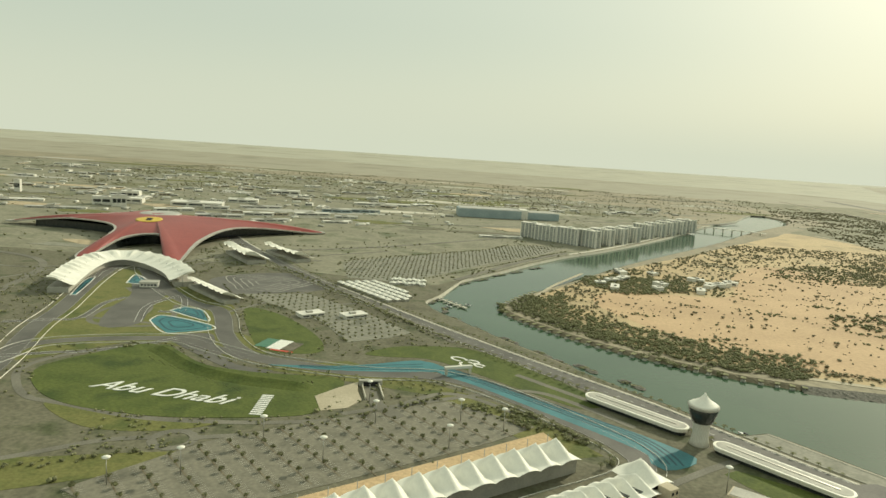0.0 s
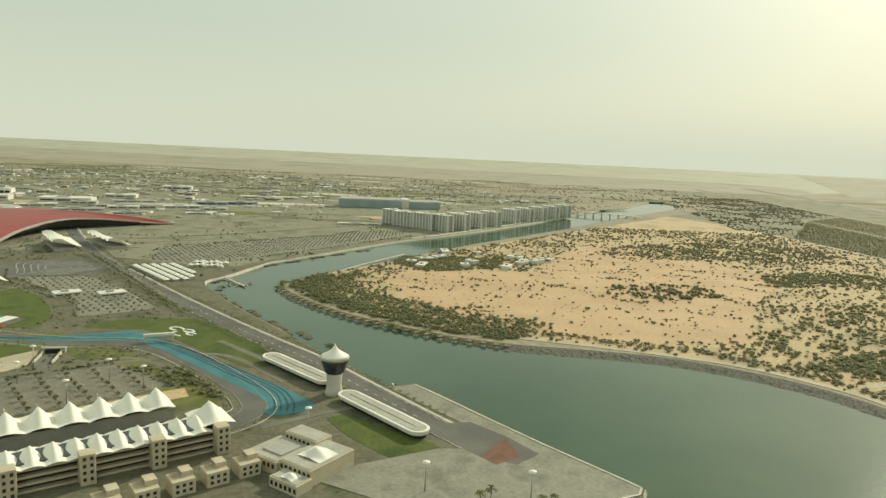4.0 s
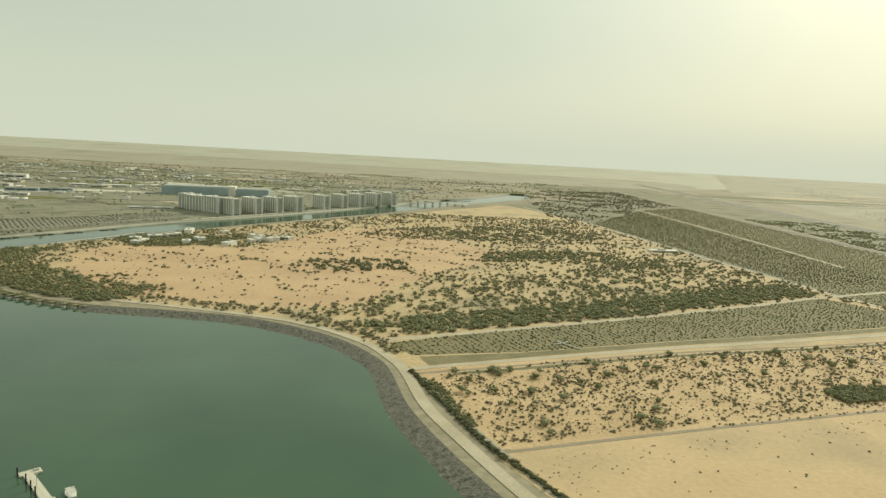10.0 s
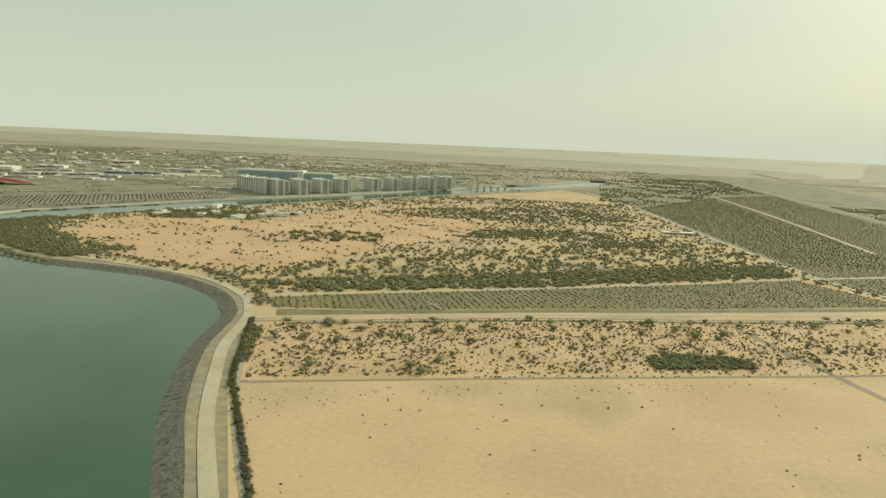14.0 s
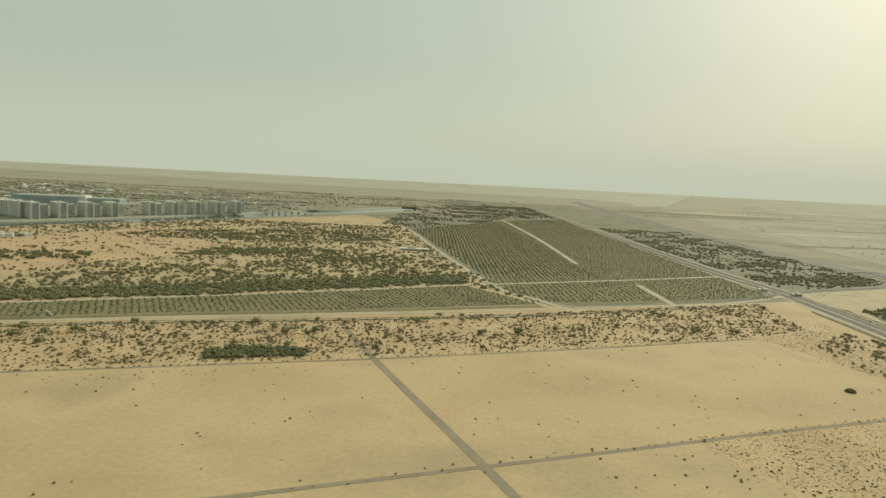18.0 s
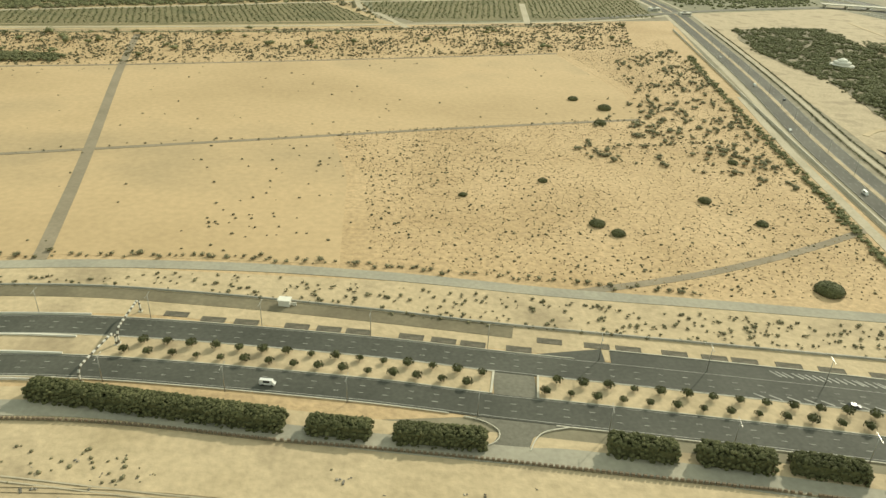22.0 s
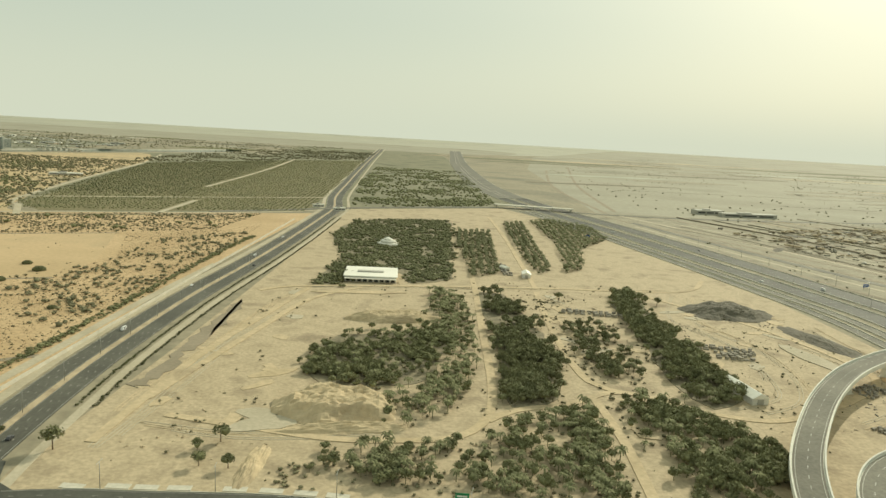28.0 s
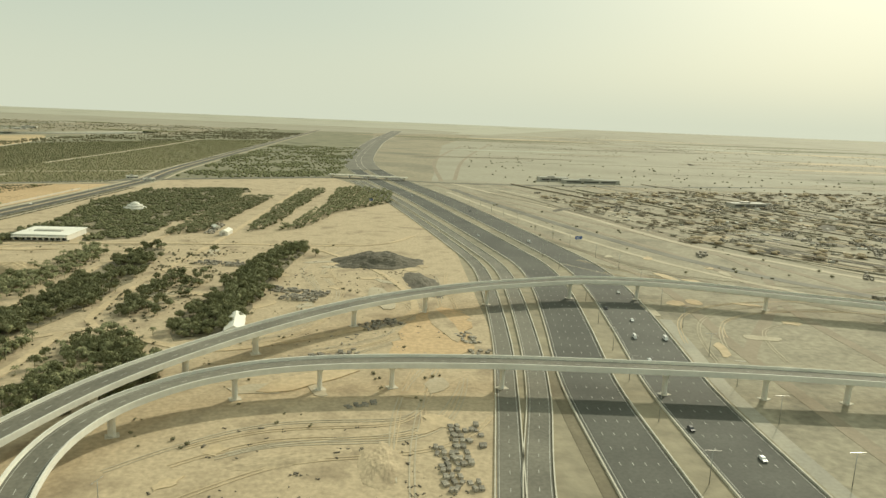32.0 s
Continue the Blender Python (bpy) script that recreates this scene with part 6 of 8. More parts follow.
for k, (x, y, a) in enumerate(((4, 1010, 80), (20, 960, 100), (34, 908, 125), (64, 862, 128), (97, 824, 130), (131, 776, 128), (150, 746, 125), (173, 733, 130), (212, 690, 130), (55, 1165, 60), (87, 1208, 55), (122, 1262, 52), (157, 1302, 50), (200, 1358, 50))):
    x, y = (x + 6, y + 5) if k < 9 else (x + 5, y - 5)
    b = thing("rock_headland", x, y, -4.3, a, "low rocky headland overgrown with dark shrubs", "headland", "shore headlands")
    part("rocks", mesh_of("rocks", (hl[0] * (28, 14, 7)).tolist(), hl[1], M["rock"]), b)
    for j, (u, v) in enumerate(np.random.default_rng(k).normal(0, 1, (11, 2)) * (6.5, 2.6)):
        part("shrub", shore_shrub[j % 5], b).matrix_basis = pose(u * K, v * K, 0.9 * K, 0, 0, 40 * j) @ Matrix.Diagonal((1 + 0.2 * (j % 4), 1 + 0.2 * (j % 4), 1, 1))
mang = smooth_line([(112, 1010), (120, 968), (136, 948), (172, 898), (204, 866), (234, 836), (262, 805), (294, 768), (331, 748)], 6)
q = np.column_stack([mang + rng.normal(0, 3.2, mang.shape), np.full(len(mang), -3.8)])
q = np.vstack([q] + [q + rng.normal(0, 2.8, q.shape) * (1, 1, 0) for k in range(4)])
spread("mangroves", q, rng.uniform(5, 10, len(q)), SHRUB, "tree", "dark mangrove bushes standing at the water's edge", "mangrove")

# ---- planting of the island ----
q = scatter([(123, 1010), (123, 972), (146, 928), (222, 838), (327, 761), (412, 726), (440, 752), (350, 800), (265, 860), (190, 925), (165, 985), (175, 1060), (160, 1084)], 1500, 24)
spread("shore_trees", q, rng.uniform(3.5, 7.5, len(q)), SHRUB, "tree", "dense dark trees along the island's shore", "tree")
q = scatter([(262, 1215), (330, 1125), (440, 1180), (475, 1262), (390, 1300), (285, 1280)], 700, 25)
spread("garden_trees", q, rng.uniform(4, 8, len(q)), SHRUB, "tree", "dark garden trees among the island villas", "tree")
road("island_path", [(152, 1026), (168, 1070), (184, 1108), (215, 1177), (286, 1305)], 6, 0.3, "track_sand", "pale path along the island's tip")
shoreline = smooth_line([(170, 1060), (155, 985), (185, 915), (260, 850), (345, 795), (420, 768)], 4)
q = np.vstack([shoreline + rng.normal(0, 9, shoreline.shape) + (12 * k, 10 * k) for k in range(5) for _ in range(2)])
spread("shore_trees", q, rng.uniform(4, 7.5, len(q)), SHRUB, "tree", "dense dark trees along the island's shore", "tree")
edge = smooth_line([(420, 762), (520, 728), (640, 684), (715, 612), (750, 548)], 4)
q = np.vstack([edge + rng.normal(0, 4, edge.shape) + (3, 9 + 7 * k) for k in range(2)])
spread("shore_shrubs", q, rng.uniform(3, 7, len(q)), SHRUB, "bush", "shrubs along the embankment track", "shrub")
CLEAR = [(735, 480), (913, 550), (1080, 588), (1244, 622), (1520, 713), (1560, 740), (1470, 800), (1408, 892), (1245, 815), (1027, 720), (841, 646), (720, 605)]
q = scatter(ISLAND, 7400, 21, (ORANGE, CLEAR), 90)
q = q[(q[:, 1] < 1900)]
spread("island_scrub", q, rng.uniform(3, 8.5, len(q)), SCRUB, "bush", "grey-green scrub scattered over the island's sand", "shrub")
streak = []
for k, (x, y) in enumerate(scatter(ORANGE, 34, 29)):
    g_ = np.random.default_rng(900 + k)
    a_, ln_ = radians(g_.normal(-28, 18)), g_.uniform(7, 22)
    w_ = g_.normal(0, 1, (int(ln_ * 0.8), 2)) * (ln_, ln_ * 0.22)
    streak.append(np.stack([x + w_[:, 0] * math.cos(a_) - w_[:, 1] * math.sin(a_), y + w_[:, 0] * math.sin(a_) + w_[:, 1] * math.cos(a_)], 1))
q = np.vstack(streak)
q = q[inside(q, ORANGE)]
spread("sand_scrub", q, rng.uniform(3, 6.5, len(q)), SCRUB, "tree", "long drifts of dark bushes on the orange sand", "shrub")
q = scatter(ORANGE, 230, 22, (), 60)
spread("sand_scrub", q, rng.uniform(3, 8, len(q)), SCRUB, "bush", "dark bushes on the orange sand", "shrub")
q = scatter(ORANGE, 380, 28, (), 30)
spread("sand_tufts", q, rng.uniform(1.5, 3.5, len(q)), TUFT, "bush", "low tufts on the orange sand", "shrub")
BELT = [(728, 612), (838, 648), (1027, 722), (1245, 818), (1418, 900), (1400, 1056), (1339, 1190), (1051, 1040), (890, 915), (758, 805), (672, 708)]
q = scatter(BELT, 1200, 23, (), 26)
spread("thicket", q, rng.uniform(4, 10.5, len(q)), SCRUB, "tree", "dense dark thicket above the plantation", "shrub")
q = scatter([(774, 640), (838, 650), (1026, 727), (1245, 828), (1412, 905), (1395, 975), (1247, 912), (1080, 836), (892, 750), (779, 700), (720, 660)], 1500, 27, (), 22)
spread("thicket", q, rng.uniform(4.5, 11, len(q)), SCRUB, "tree", "dense dark thicket above the plantation", "shrub")
for poly, n, lo, hi, cl in (([(290, 1180), (360, 1410), (560, 1300), (500, 1160)], 500, 4, 8, 30), ([(594, 1000), (674, 962), (800, 1015), (765, 1100), (611, 1060)], 210, 5, 10, 20), ([(927, 1200), (1123, 1290), (1207, 1235), (949, 1115)], 330, 5, 10, 25), ([(880, 1110), (980, 1220), (1300, 1230), (1250, 1100)], 600, 4, 8, 40), ([(650, 1380), (800, 1560), (1100, 1700), (1300, 1500), (1000, 1350)], 1300, 4, 8, 60)):
    q = scatter(poly, n, n, (), cl)
    spread("island_thicket", q, rng.uniform(lo, hi, len(q)), SCRUB, "tree", "dark tree groups on the island", "shrub")
q = grid_rows(FARM_W, 7.5, 4.4, 20, 1.0)
spread("plantation_rows", q, rng.uniform(1.3, 3.2, len(q)), TUFT, "tree", "rows of young plants on the plantation strip", "shrub")
lanes = np.vstack([smooth_line(p, 6) for p in ([(1690, 770), (1700, 955)], [(1660, 1200), (1690, 1800), (1697, 2568)], [(1405, 889), (1707, 1010), (1905, 1098)], [(1532, 708), (1490, 800), (1453, 877), (1395, 1302), (1337, 1838)])])
q = np.vstack([grid_rows([(1478, 760), (1890, 872), (1905, 1139), (1930, 1885), (1960, 2600), (1703, 2379), (1350, 1838), (1410, 1302), (1468, 830)], 8, 5.2, -3, 1.2)])
q = q[np.array([np.min(np.hypot(lanes[:, 0] - x, lanes[:, 1] - y)) for x, y in q]) > 7]
far_ = (q[:, 1] > 1010) & (q[:, 0] < 1655)
spread("plantation_rows", q[far_], rng.uniform(1.8, 4.2, far_.sum()), TUFT, "tree", "rows of dark trees in the plantation", "tree")
spread("plantation_rows", q[~far_], rng.uniform(1.6, 3.6, (~far_).sum()), TUFT, "tree", "rows of young trees in the plantation", "tree")
q = scatter([(1250, 1900), (1440, 1900), (1700, 2420), (1950, 2620), (2000, 3500), (1550, 3300), (1340, 2700)], 2600, 76, (), 110)
spread("far_scrub", q, rng.uniform(4, 8, len(q)), TUFT, "bush", "far haze-paled scrub beyond the plantation", "tree")

# ---- scrub of the fields ----
STRIP = [(785, 494), (913, 546), (1080, 584), (1240, 618), (1520, 708), (1700, 775), (1830, 815), (1800, 640), (1703, 596), (1500, 532), (1280, 468), (985, 396), (815, 352)]
q = scatter(STRIP, 7400, 31, (), 40)
spread("field_scrub", q, rng.uniform(1.0, 4.0, len(q)), SCRUB, "bush", "low grey-green scrub on the sand strip", "shrub")
q = np.vstack([scatter(STRIP, 60, 32), [(878, 506), (944, 502), (987, 526), (1028, 572), (1052, 543), (1080, 562), (1107, 575), (1146, 585), (1173, 564), (1235, 604), (1324, 615), (1454, 650), (1640, 700)],
               [(839, 505), (937, 528), (963, 520), (995, 524), (1083, 524), (1096, 513), (1160, 544), (1192, 589), (1187, 545), (1244, 600), (1216, 555), (1332, 625), (1354, 608), (1065, 482), (1146, 493), (905, 470), (860, 455)]])
spread("strip_trees", q, rng.uniform(7, 12.5, len(q)), SHRUB, "tree", "single dark trees on the sand strip", "tree")
q = scatter(STRIP, 2600, 37)
spread("field_tufts", q, rng.uniform(0.6, 1.6, len(q)), TUFT, "dry", "small dry tufts between the scrub of the sand strip", "shrub")
q = smooth_line([(773, 482), (785, 432), (797, 388)], 1.5)
q = np.vstack([q + rng.normal(0, 2.2, q.shape) + (3.5 * k, 0) for k in range(3)])
spread("crest_bushes", q, rng.uniform(2.2, 4.6, len(q)), SHRUB, "tree", "thick dark bushes along the embankment lane", "shrub")
q = scatter([(825, 330), (985, 372), (1275, 446), (1270, 428), (1000, 352), (880, 315), (850, 265), (838, 280)], 210, 38)
spread("field_tufts", q, rng.uniform(0.6, 1.5, len(q)), TUFT, "bush", "few small tufts along the field's edge", "shrub")
q = scatter([(1130, 442), (1218, 462), (1222, 484), (1160, 486), (1128, 474)], 330, 33)
spread("bush_clump", q, rng.uniform(4, 7, len(q)), SHRUB, "tree", "dense dark clump of bushes", "shrub")
EASTF = [(1500, 285), (1735, 352), (1755, 424), (1712, 590), (1800, 640), (1850, 700), (1826, 300), (1800, 75), (1690, 72), (1545, 90), (1530, 200)]
q = scatter(EASTF, 12000, 34)
spread("field_tufts", q, rng.uniform(0.4, 1.05, len(q)), TUFT, "dry", "countless small dry tufts on orange sand", "shrub")
q = scatter(EASTF, 1500, 35, (), 90)
spread("field_tufts", q, rng.uniform(0.7, 1.8, len(q)), TUFT, "bush", "small grey-green tufts on orange sand", "shrub")
q = scatter([(1660, 250), (1800, 200), (1835, 420), (1850, 640), (1760, 560), (1740, 400), (1700, 340)], 520, 36, (), 40)
spread("field_scrub", q, rng.uniform(2.5, 6.5, len(q)), SCRUB, "bush", "darker scrub near the avenue", "shrub")
for x, y, sz in ((1662, 144, 9), (1671, 133, 8), (1733, 182, 8), (1755, 152, 7), (1757, 80, 14), (1775, 251, 7), (1700, 330, 10), (1712, 372, 12), (1690, 398, 9), (1640, 205, 6), (1590, 178, 5)):
    b = thing("bush", x, y, 0, rng.uniform(0, 360), "large rounded dark bush on the sand field", "bush", "large field bushes")
    part("heart", lathe("heart", [(sz * 0.44, 0), (sz * 0.47, sz * 0.1), (sz * 0.38, sz * 0.24), (sz * 0.2, sz * 0.31), (0.05, sz * 0.33)], "hedge", 14), b)
    bg_ = np.random.default_rng(int(x))
    V_, F_ = [], []
    for k in range(int(40 + sz * 14)):
        a_, r_ = bg_.uniform(0, 2 * math.pi), math.sqrt(bg_.uniform(0, 1))
        z_ = sz * 0.32 * math.sqrt(max(0, 1 - r_ ** 2.4))
        sv, sf = TUFT[k % 4]
        w_ = bg_.uniform(0.7, 1.4)
        F_ += [tuple(i + len(V_) for i in f) for f in sf]
        V_ += [(r_ * sz * 0.48 * math.cos(a_) + q_[0] * w_, r_ * sz * 0.48 * math.sin(a_) + q_[1] * w_, max(0, z_ - 0.3) + q_[2] * w_) for q_ in sv]
    part("foliage", mesh_of("foliage", V_, F_, M["hedge"]), b)
for poly, n, sd in ((FIELD_S, 60, 41), (FIELD_N, 170, 42), ([(1180, 50), (1275, 80), (1295, 165), (1200, 150), (1140, 100)], 130, 45), ([(1560, 92), (1440, 100), (1480, 275), (1542, 270)], 70, 46)):
    q = scatter(poly, n, sd, (), 60)
    spread("field_tufts", q, rng.uniform(0.8, 2.2, len(q)), TUFT, "bush", "few scattered tufts on the bare field", "shrub")
for line, off, sz, st in (([(1050, -28), (1213, 46), (1287, 70), (1393, 88), (1480, 93), (1556, 89), (1693, 74)], 3, 2.6, 3.2), ([(1010, 118), (1350, 234), (1589, 308), (1720, 344)], 3, 1.5, 9), ([(985, 390), (1279, 463), (1500, 527), (1690, 586)], 2, 2.0, 5)):
    q = smooth_line(line, st)
    q = q + rng.normal(0, 1.6, q.shape)
    spread("verge_bushes", q, rng.uniform(0.5, 1.4, len(q)) * sz, SHRUB, "bush", "line of small bushes along the dirt road", "shrub")
q = scatter([(1200, 30), (1300, 60), (1480, 78), (1690, 58), (1800, 50), (1800, 25), (1600, 42), (1480, 60), (1411, 62), (1321, 50)], 520, 43)
spread("verge_tufts", q, rng.uniform(0.8, 2.8, len(q)), SCRUB, "bush", "low bushes on the pale verge", "shrub")
q = scatter(NEAR, 200, 44, (), 30)
spread("verge_tufts", q, rng.uniform(0.8, 2.2, len(q)), TUFT, "bush", "low bushes on the pale verge", "shrub")
q = smooth_line([(762, 505), (789, 411), (808, 347), (818, 326), (843, 274), (866, 226), (900, 150)], 1.6)
q = np.vstack([q + rng.normal(0, 0.9, q.shape), q + rng.normal(0, 1.2, q.shape)])
spread("track_hedge", q, rng.uniform(2.5, 5, len(q)), SHRUB, "hedge", "ragged hedge beside the embankment lane", "hedge")
q = smooth_line([(1800, 70), (1806, 144), (1817, 251), (1840, 488), (1855, 600)], 2.0)
q = np.vstack([q + rng.normal(0, 1.4, q.shape) + (k * 2 - 2, 0) for k in range(2)])
spread("avenue_tree_belt", q, rng.uniform(1.8, 4.4, len(q)), SHRUB, "tree", "ragged belt of dark trees along the avenue wall", "tree")
s = side(av)
for o in (-19.6, -28.4):
    q = (av + s * o)[9:100]
    q = smooth_line(q.tolist(), 2.2)
    spread("avenue_hedge", q + rng.normal(0, 0.3, q.shape), rng.uniform(1.6, 2.6, len(q)), SHRUB, "hedge", "low green hedge rows beside the avenue", "hedge")

# highway median trees
mt = small_tree(2, 4.6, "small dark round tree on the highway median", "median trees", "hedge", 0.04)
hs = side(hw)
run = np.r_[0, np.cumsum(np.linalg.norm(np.diff(hw, axis=0), axis=1))]
u0 = run[np.argmin(np.abs(hw[:, 0] - 1462))]
k = 0
for u in np.arange(u0, u0 + 470, 4.6):
    x, y = np.interp(u, run, hw[:, 0]), np.interp(u, run, hw[:, 1])
    if 1595 < x < 1615:
        continue
    i = int(np.argmin(np.abs(run - u)))
    o = 3.4 if k % 2 else -3.4
    put(mt, x + hs[i][0] * o, y + hs[i][1] * o, 0.35, rng.uniform(0, 360), rng.uniform(0.75, 1.15))
    k += 1
mt.location = (1842 * K, 48 * K, 0.4 * K)


def clipped_hedge(x0, y0, x1, y1, wide, h):
    """A long rounded hedge of leafy clumps over a solid heart."""
    ln, an = math.hypot(x1 - x0, y1 - y0), math.atan2(y1 - y0, x1 - x0)
    b = thing("hedge", x0, y0, 0, math.degrees(an), "tall clipped dark green hedge with rounded ends", "hedge", "roadside hedges")
    g = np.random.default_rng(int(x0))
    n = int(ln * wide * 3.4)
    V_, F_ = [], []
    part("heart", capsule("heart", ln + wide * 0.7, wide * 0.7, 0, h * 0.68, "hedge"), b).matrix_basis = pose(ln / 2 * K, 0, 0)
    for k in range(n):
        u, v = g.uniform(-wide * 0.35, ln + wide * 0.35), g.uniform(-1, 1)
        end = max(0, -u, u - ln) / (wide * 0.5)
        v *= math.sqrt(max(0.02, 1 - end * end))
        z = h * (1 - 0.5 * abs(v) ** 3 - 0.35 * min(1, end) ** 2) * g.uniform(0.12 if abs(v) > 0.7 or end > 0.5 else 0.85, 1) - 0.9
        sv, sf = TUFT[k % 4]
        base = len(V_)
        r = g.uniform(0.9, 1.7)
        V_ += [(u + q_[0] * r, v * wide / 2 + q_[1] * r, z + q_[2] * r * 1.3) for q_ in sv]
        F_ += [tuple(i + base for i in f) for f in sf]
    part("foliage", mesh_of("foliage", V_, F_, M["hedge"]), b)


for a in ((1441, -9, 1524, -20.5, 9, 6.5), (1537, -22, 1553, -23.5, 8, 6), (1566, -24.5, 1590, -26, 8.5, 6), (1635, -27, 1651, -29.5, 8.5, 7), (1663, -30, 1681, -32.5, 8.5, 7), (1692, -33, 1709, -35.5, 8.5, 6.5), (1722, -38, 1740, -41, 8, 6)):
    clipped_hedge(*a)

# ---- woods of the sandy yard ----
WOODLAND = [(1948, 345), (1970, 350), (1974, 416), (2026, 416), (2030, 372), (2072, 392), (2082, 450), (2105, 707), (2114, 823), (2041, 815), (1975, 784), (1950, 640), (1965, 500)]
# outline, plan area for each tree, share of palms, tree sizes
GROVES = ((WOODLAND, 10.5, 0.0, 3.6, 7.4), ([(1962, 128), (1974, 117), (2004, 110), (2036, 130), (2042, 164), (2054, 190), (2047, 231), (2013, 216), (1977, 207), (1966, 165)], 9.5, 0.06, 2.6, 5.2),
          ([(2096, 348), (2114, 341), (2121, 236), (2114, 135), (2101, 98), (2084, 88), (2073, 90), (2073, 114), (2087, 205), (2086, 304)], 9, 0.04, 3.2, 6.8), ([(2212, 338), (2236, 365), (2230, 298), (2218, 213), (2214, 139), (2204, 98), (2185, 90), (2178, 128), (2189, 184), (2198, 259)], 9.8, 0.04, 3.2, 6.8),
          ([(2037, 222), (2044, 281), (2056, 346), (2079, 305), (2073, 233), (2066, 180), (2056, 123), (2046, 88), (2022, 60), (2007, 66), (2008, 92), (2030, 120), (2046, 150), (2058, 190)], 17, 0.5, 2.2, 4.6), ([(2147, 238), (2170, 276), (2172, 210), (2165, 137), (2141, 126), (2140, 182)], 24, 0.12, 2.8, 6.0),
          ([(2052, 30), (2062, 60), (2080, 68), (2098, 82), (2112, 88), (2110, 28), (2098, -18), (2076, -22), (2056, -4)], 17, 0.42, 3.0, 6.2), ([(2135, 90), (2146, 106), (2170, 98), (2182, 54), (2190, 30), (2180, 0), (2158, -12), (2128, -8), (2128, 40)], 14, 0.15, 3.2, 6.6),
          ([(1974, 14), (1980, 34), (2010, 40), (2022, 50), (2050, 32), (2054, -2), (2020, 6)], 17, 0.4, 2.6, 5.4), ([(2000, 440), (1968, 430), (1960, 410), (1964, 360), (1972, 352)], 26, 0.1, 2.4, 5.0))
LANES = ([(1907, 326), (1932, 345), (1996, 356), (2091, 366), (2159, 370), (2290, 374), (2340, 430)], [(2124, 713), (2108, 520), (2095, 397), (2091, 347), (2078, 218), (2069, 124), (2060, 76), (2042, 50), (2013, 45), (1984, 46), (1949, 56), (1905, 70)],
         [(2058, 68), (2075, 82), (2105, 91), (2141, 110), (2180, 82), (2215, 74), (2270, 100)], [(2141, 110), (2127, 126), (2127, 181), (2136, 271), (2147, 353)], [(2122, 100), (2120, 50), (2114, 0), (2108, -40)], [(2150, 372), (2160, 480), (2180, 720), (2190, 900)])
YARD_TRACKS = np.vstack([smooth_line(p, 3) for p in LANES])
for k, (p, each, palms, lo, hi) in enumerate(GROVES):
    a = 0.5 * abs(sum(x0 * y1 - x1 * y0 for (x0, y0), (x1, y1) in zip(p, p[1:] + p[:1])))
    if each < 11:
        area("grove_floor", [(x + rng.normal(0, 1.5), y + rng.normal(0, 2)) for x, y in smooth_line(p, 14, True)], 0.09, "litter", "dusty brown leaf litter under trees")
    q = scatter(p, int(0.8 * a / each), 60 + k, (), 26) if each < 10 else scatter(p, int(a / each), 60 + k, (), 18)
    q = q + rng.normal(0, 3.2, q.shape)
    q = q[np.min(np.linalg.norm(q[:, None] - YARD_TRACKS[None], axis=2), axis=1) > 4.5]
    rng.shuffle(q)
    h, c = int(len(q) * palms), int(len(q) * (1 - palms) * 0.72)
    spread("date_palms", q[:h], rng.uniform(4.2, 7.4, h), PALM, "tree", "date palms with arching fronds on the sand", "palm")
    spread("grove", q[h:h + c], rng.uniform(lo, hi, c), SCRUB if k == 0 else TREE, "tree", "dense grove of dark haze-paled trees", "tree")
    spread("undergrowth", q[h + c:], rng.uniform(1.2, 3.6, len(q) - h - c), SCRUB, "bush", "haze-paled undergrowth between the trees", "shrub")
# rows of palms north of the cross track, with a lane between
for p, n_ in (([(2096, 405), (2128, 432), (2162, 723), (2108, 715)], 6), ([(2168, 425), (2192, 470), (2232, 830), (2200, 822), (2172, 540)], 4), ([(2200, 445), (2226, 470), (2262, 600), (2330, 700), (2335, 830), (2285, 880), (2250, 860), (2238, 640)], 5)):
    q = grid_rows(p, 8, 4.2, -7, 0.9)
    spread("palm_rows", q, rng.uniform(4.2, 6.8, len(q)), PALM, "tree", "rows of palms in a nursery", "palm")
    q = scatter(p, 60 * n_, n_, (), 14)
    spread("undergrowth", q, rng.uniform(2.5, 6, len(q)), SHRUB, "tree", "haze-paled undergrowth between the palms", "shrub")
q = scatter([(1890, 30), (1910, 300), (1960, 370), (2300, 400), (2340, 100), (2310, -40), (1900, -40)], 420, 71, (), 50)
spread("yard_scrub", q, rng.uniform(0.8, 3.2, len(q)), SCRUB, "bush", "sparse shrubs over the sandy yard", "shrub")
q = scatter([(2118, -20), (2175, 40), (2190, 120), (2185, 330), (2120, 345), (2128, 130)], 420, 78, (), 22)
spread("yard_scrub", q, rng.uniform(0.9, 3.6, len(q)), SCRUB, "bush", "haze-paled shrubs between the groves", "shrub")
q = scatter([(1960, 20), (2110, 70), (2110, -30), (2050, -15), (1960, 5)], 260, 79, (), 15)
spread("yard_scrub", q, rng.uniform(0.9, 3.2, len(q)), SCRUB, "bush", "haze-paled shrubs between the groves", "shrub")
q = scatter([(2160, 0), (2200, 60), (2230, 160), (2330, 320), (2350, 200), (2250, 90)], 160, 80, (), 22)
spread("yard_scrub", q, rng.uniform(0.6, 2.2, len(q)), SCRUB, "bush", "sparse shrubs beside the flyover", "shrub")
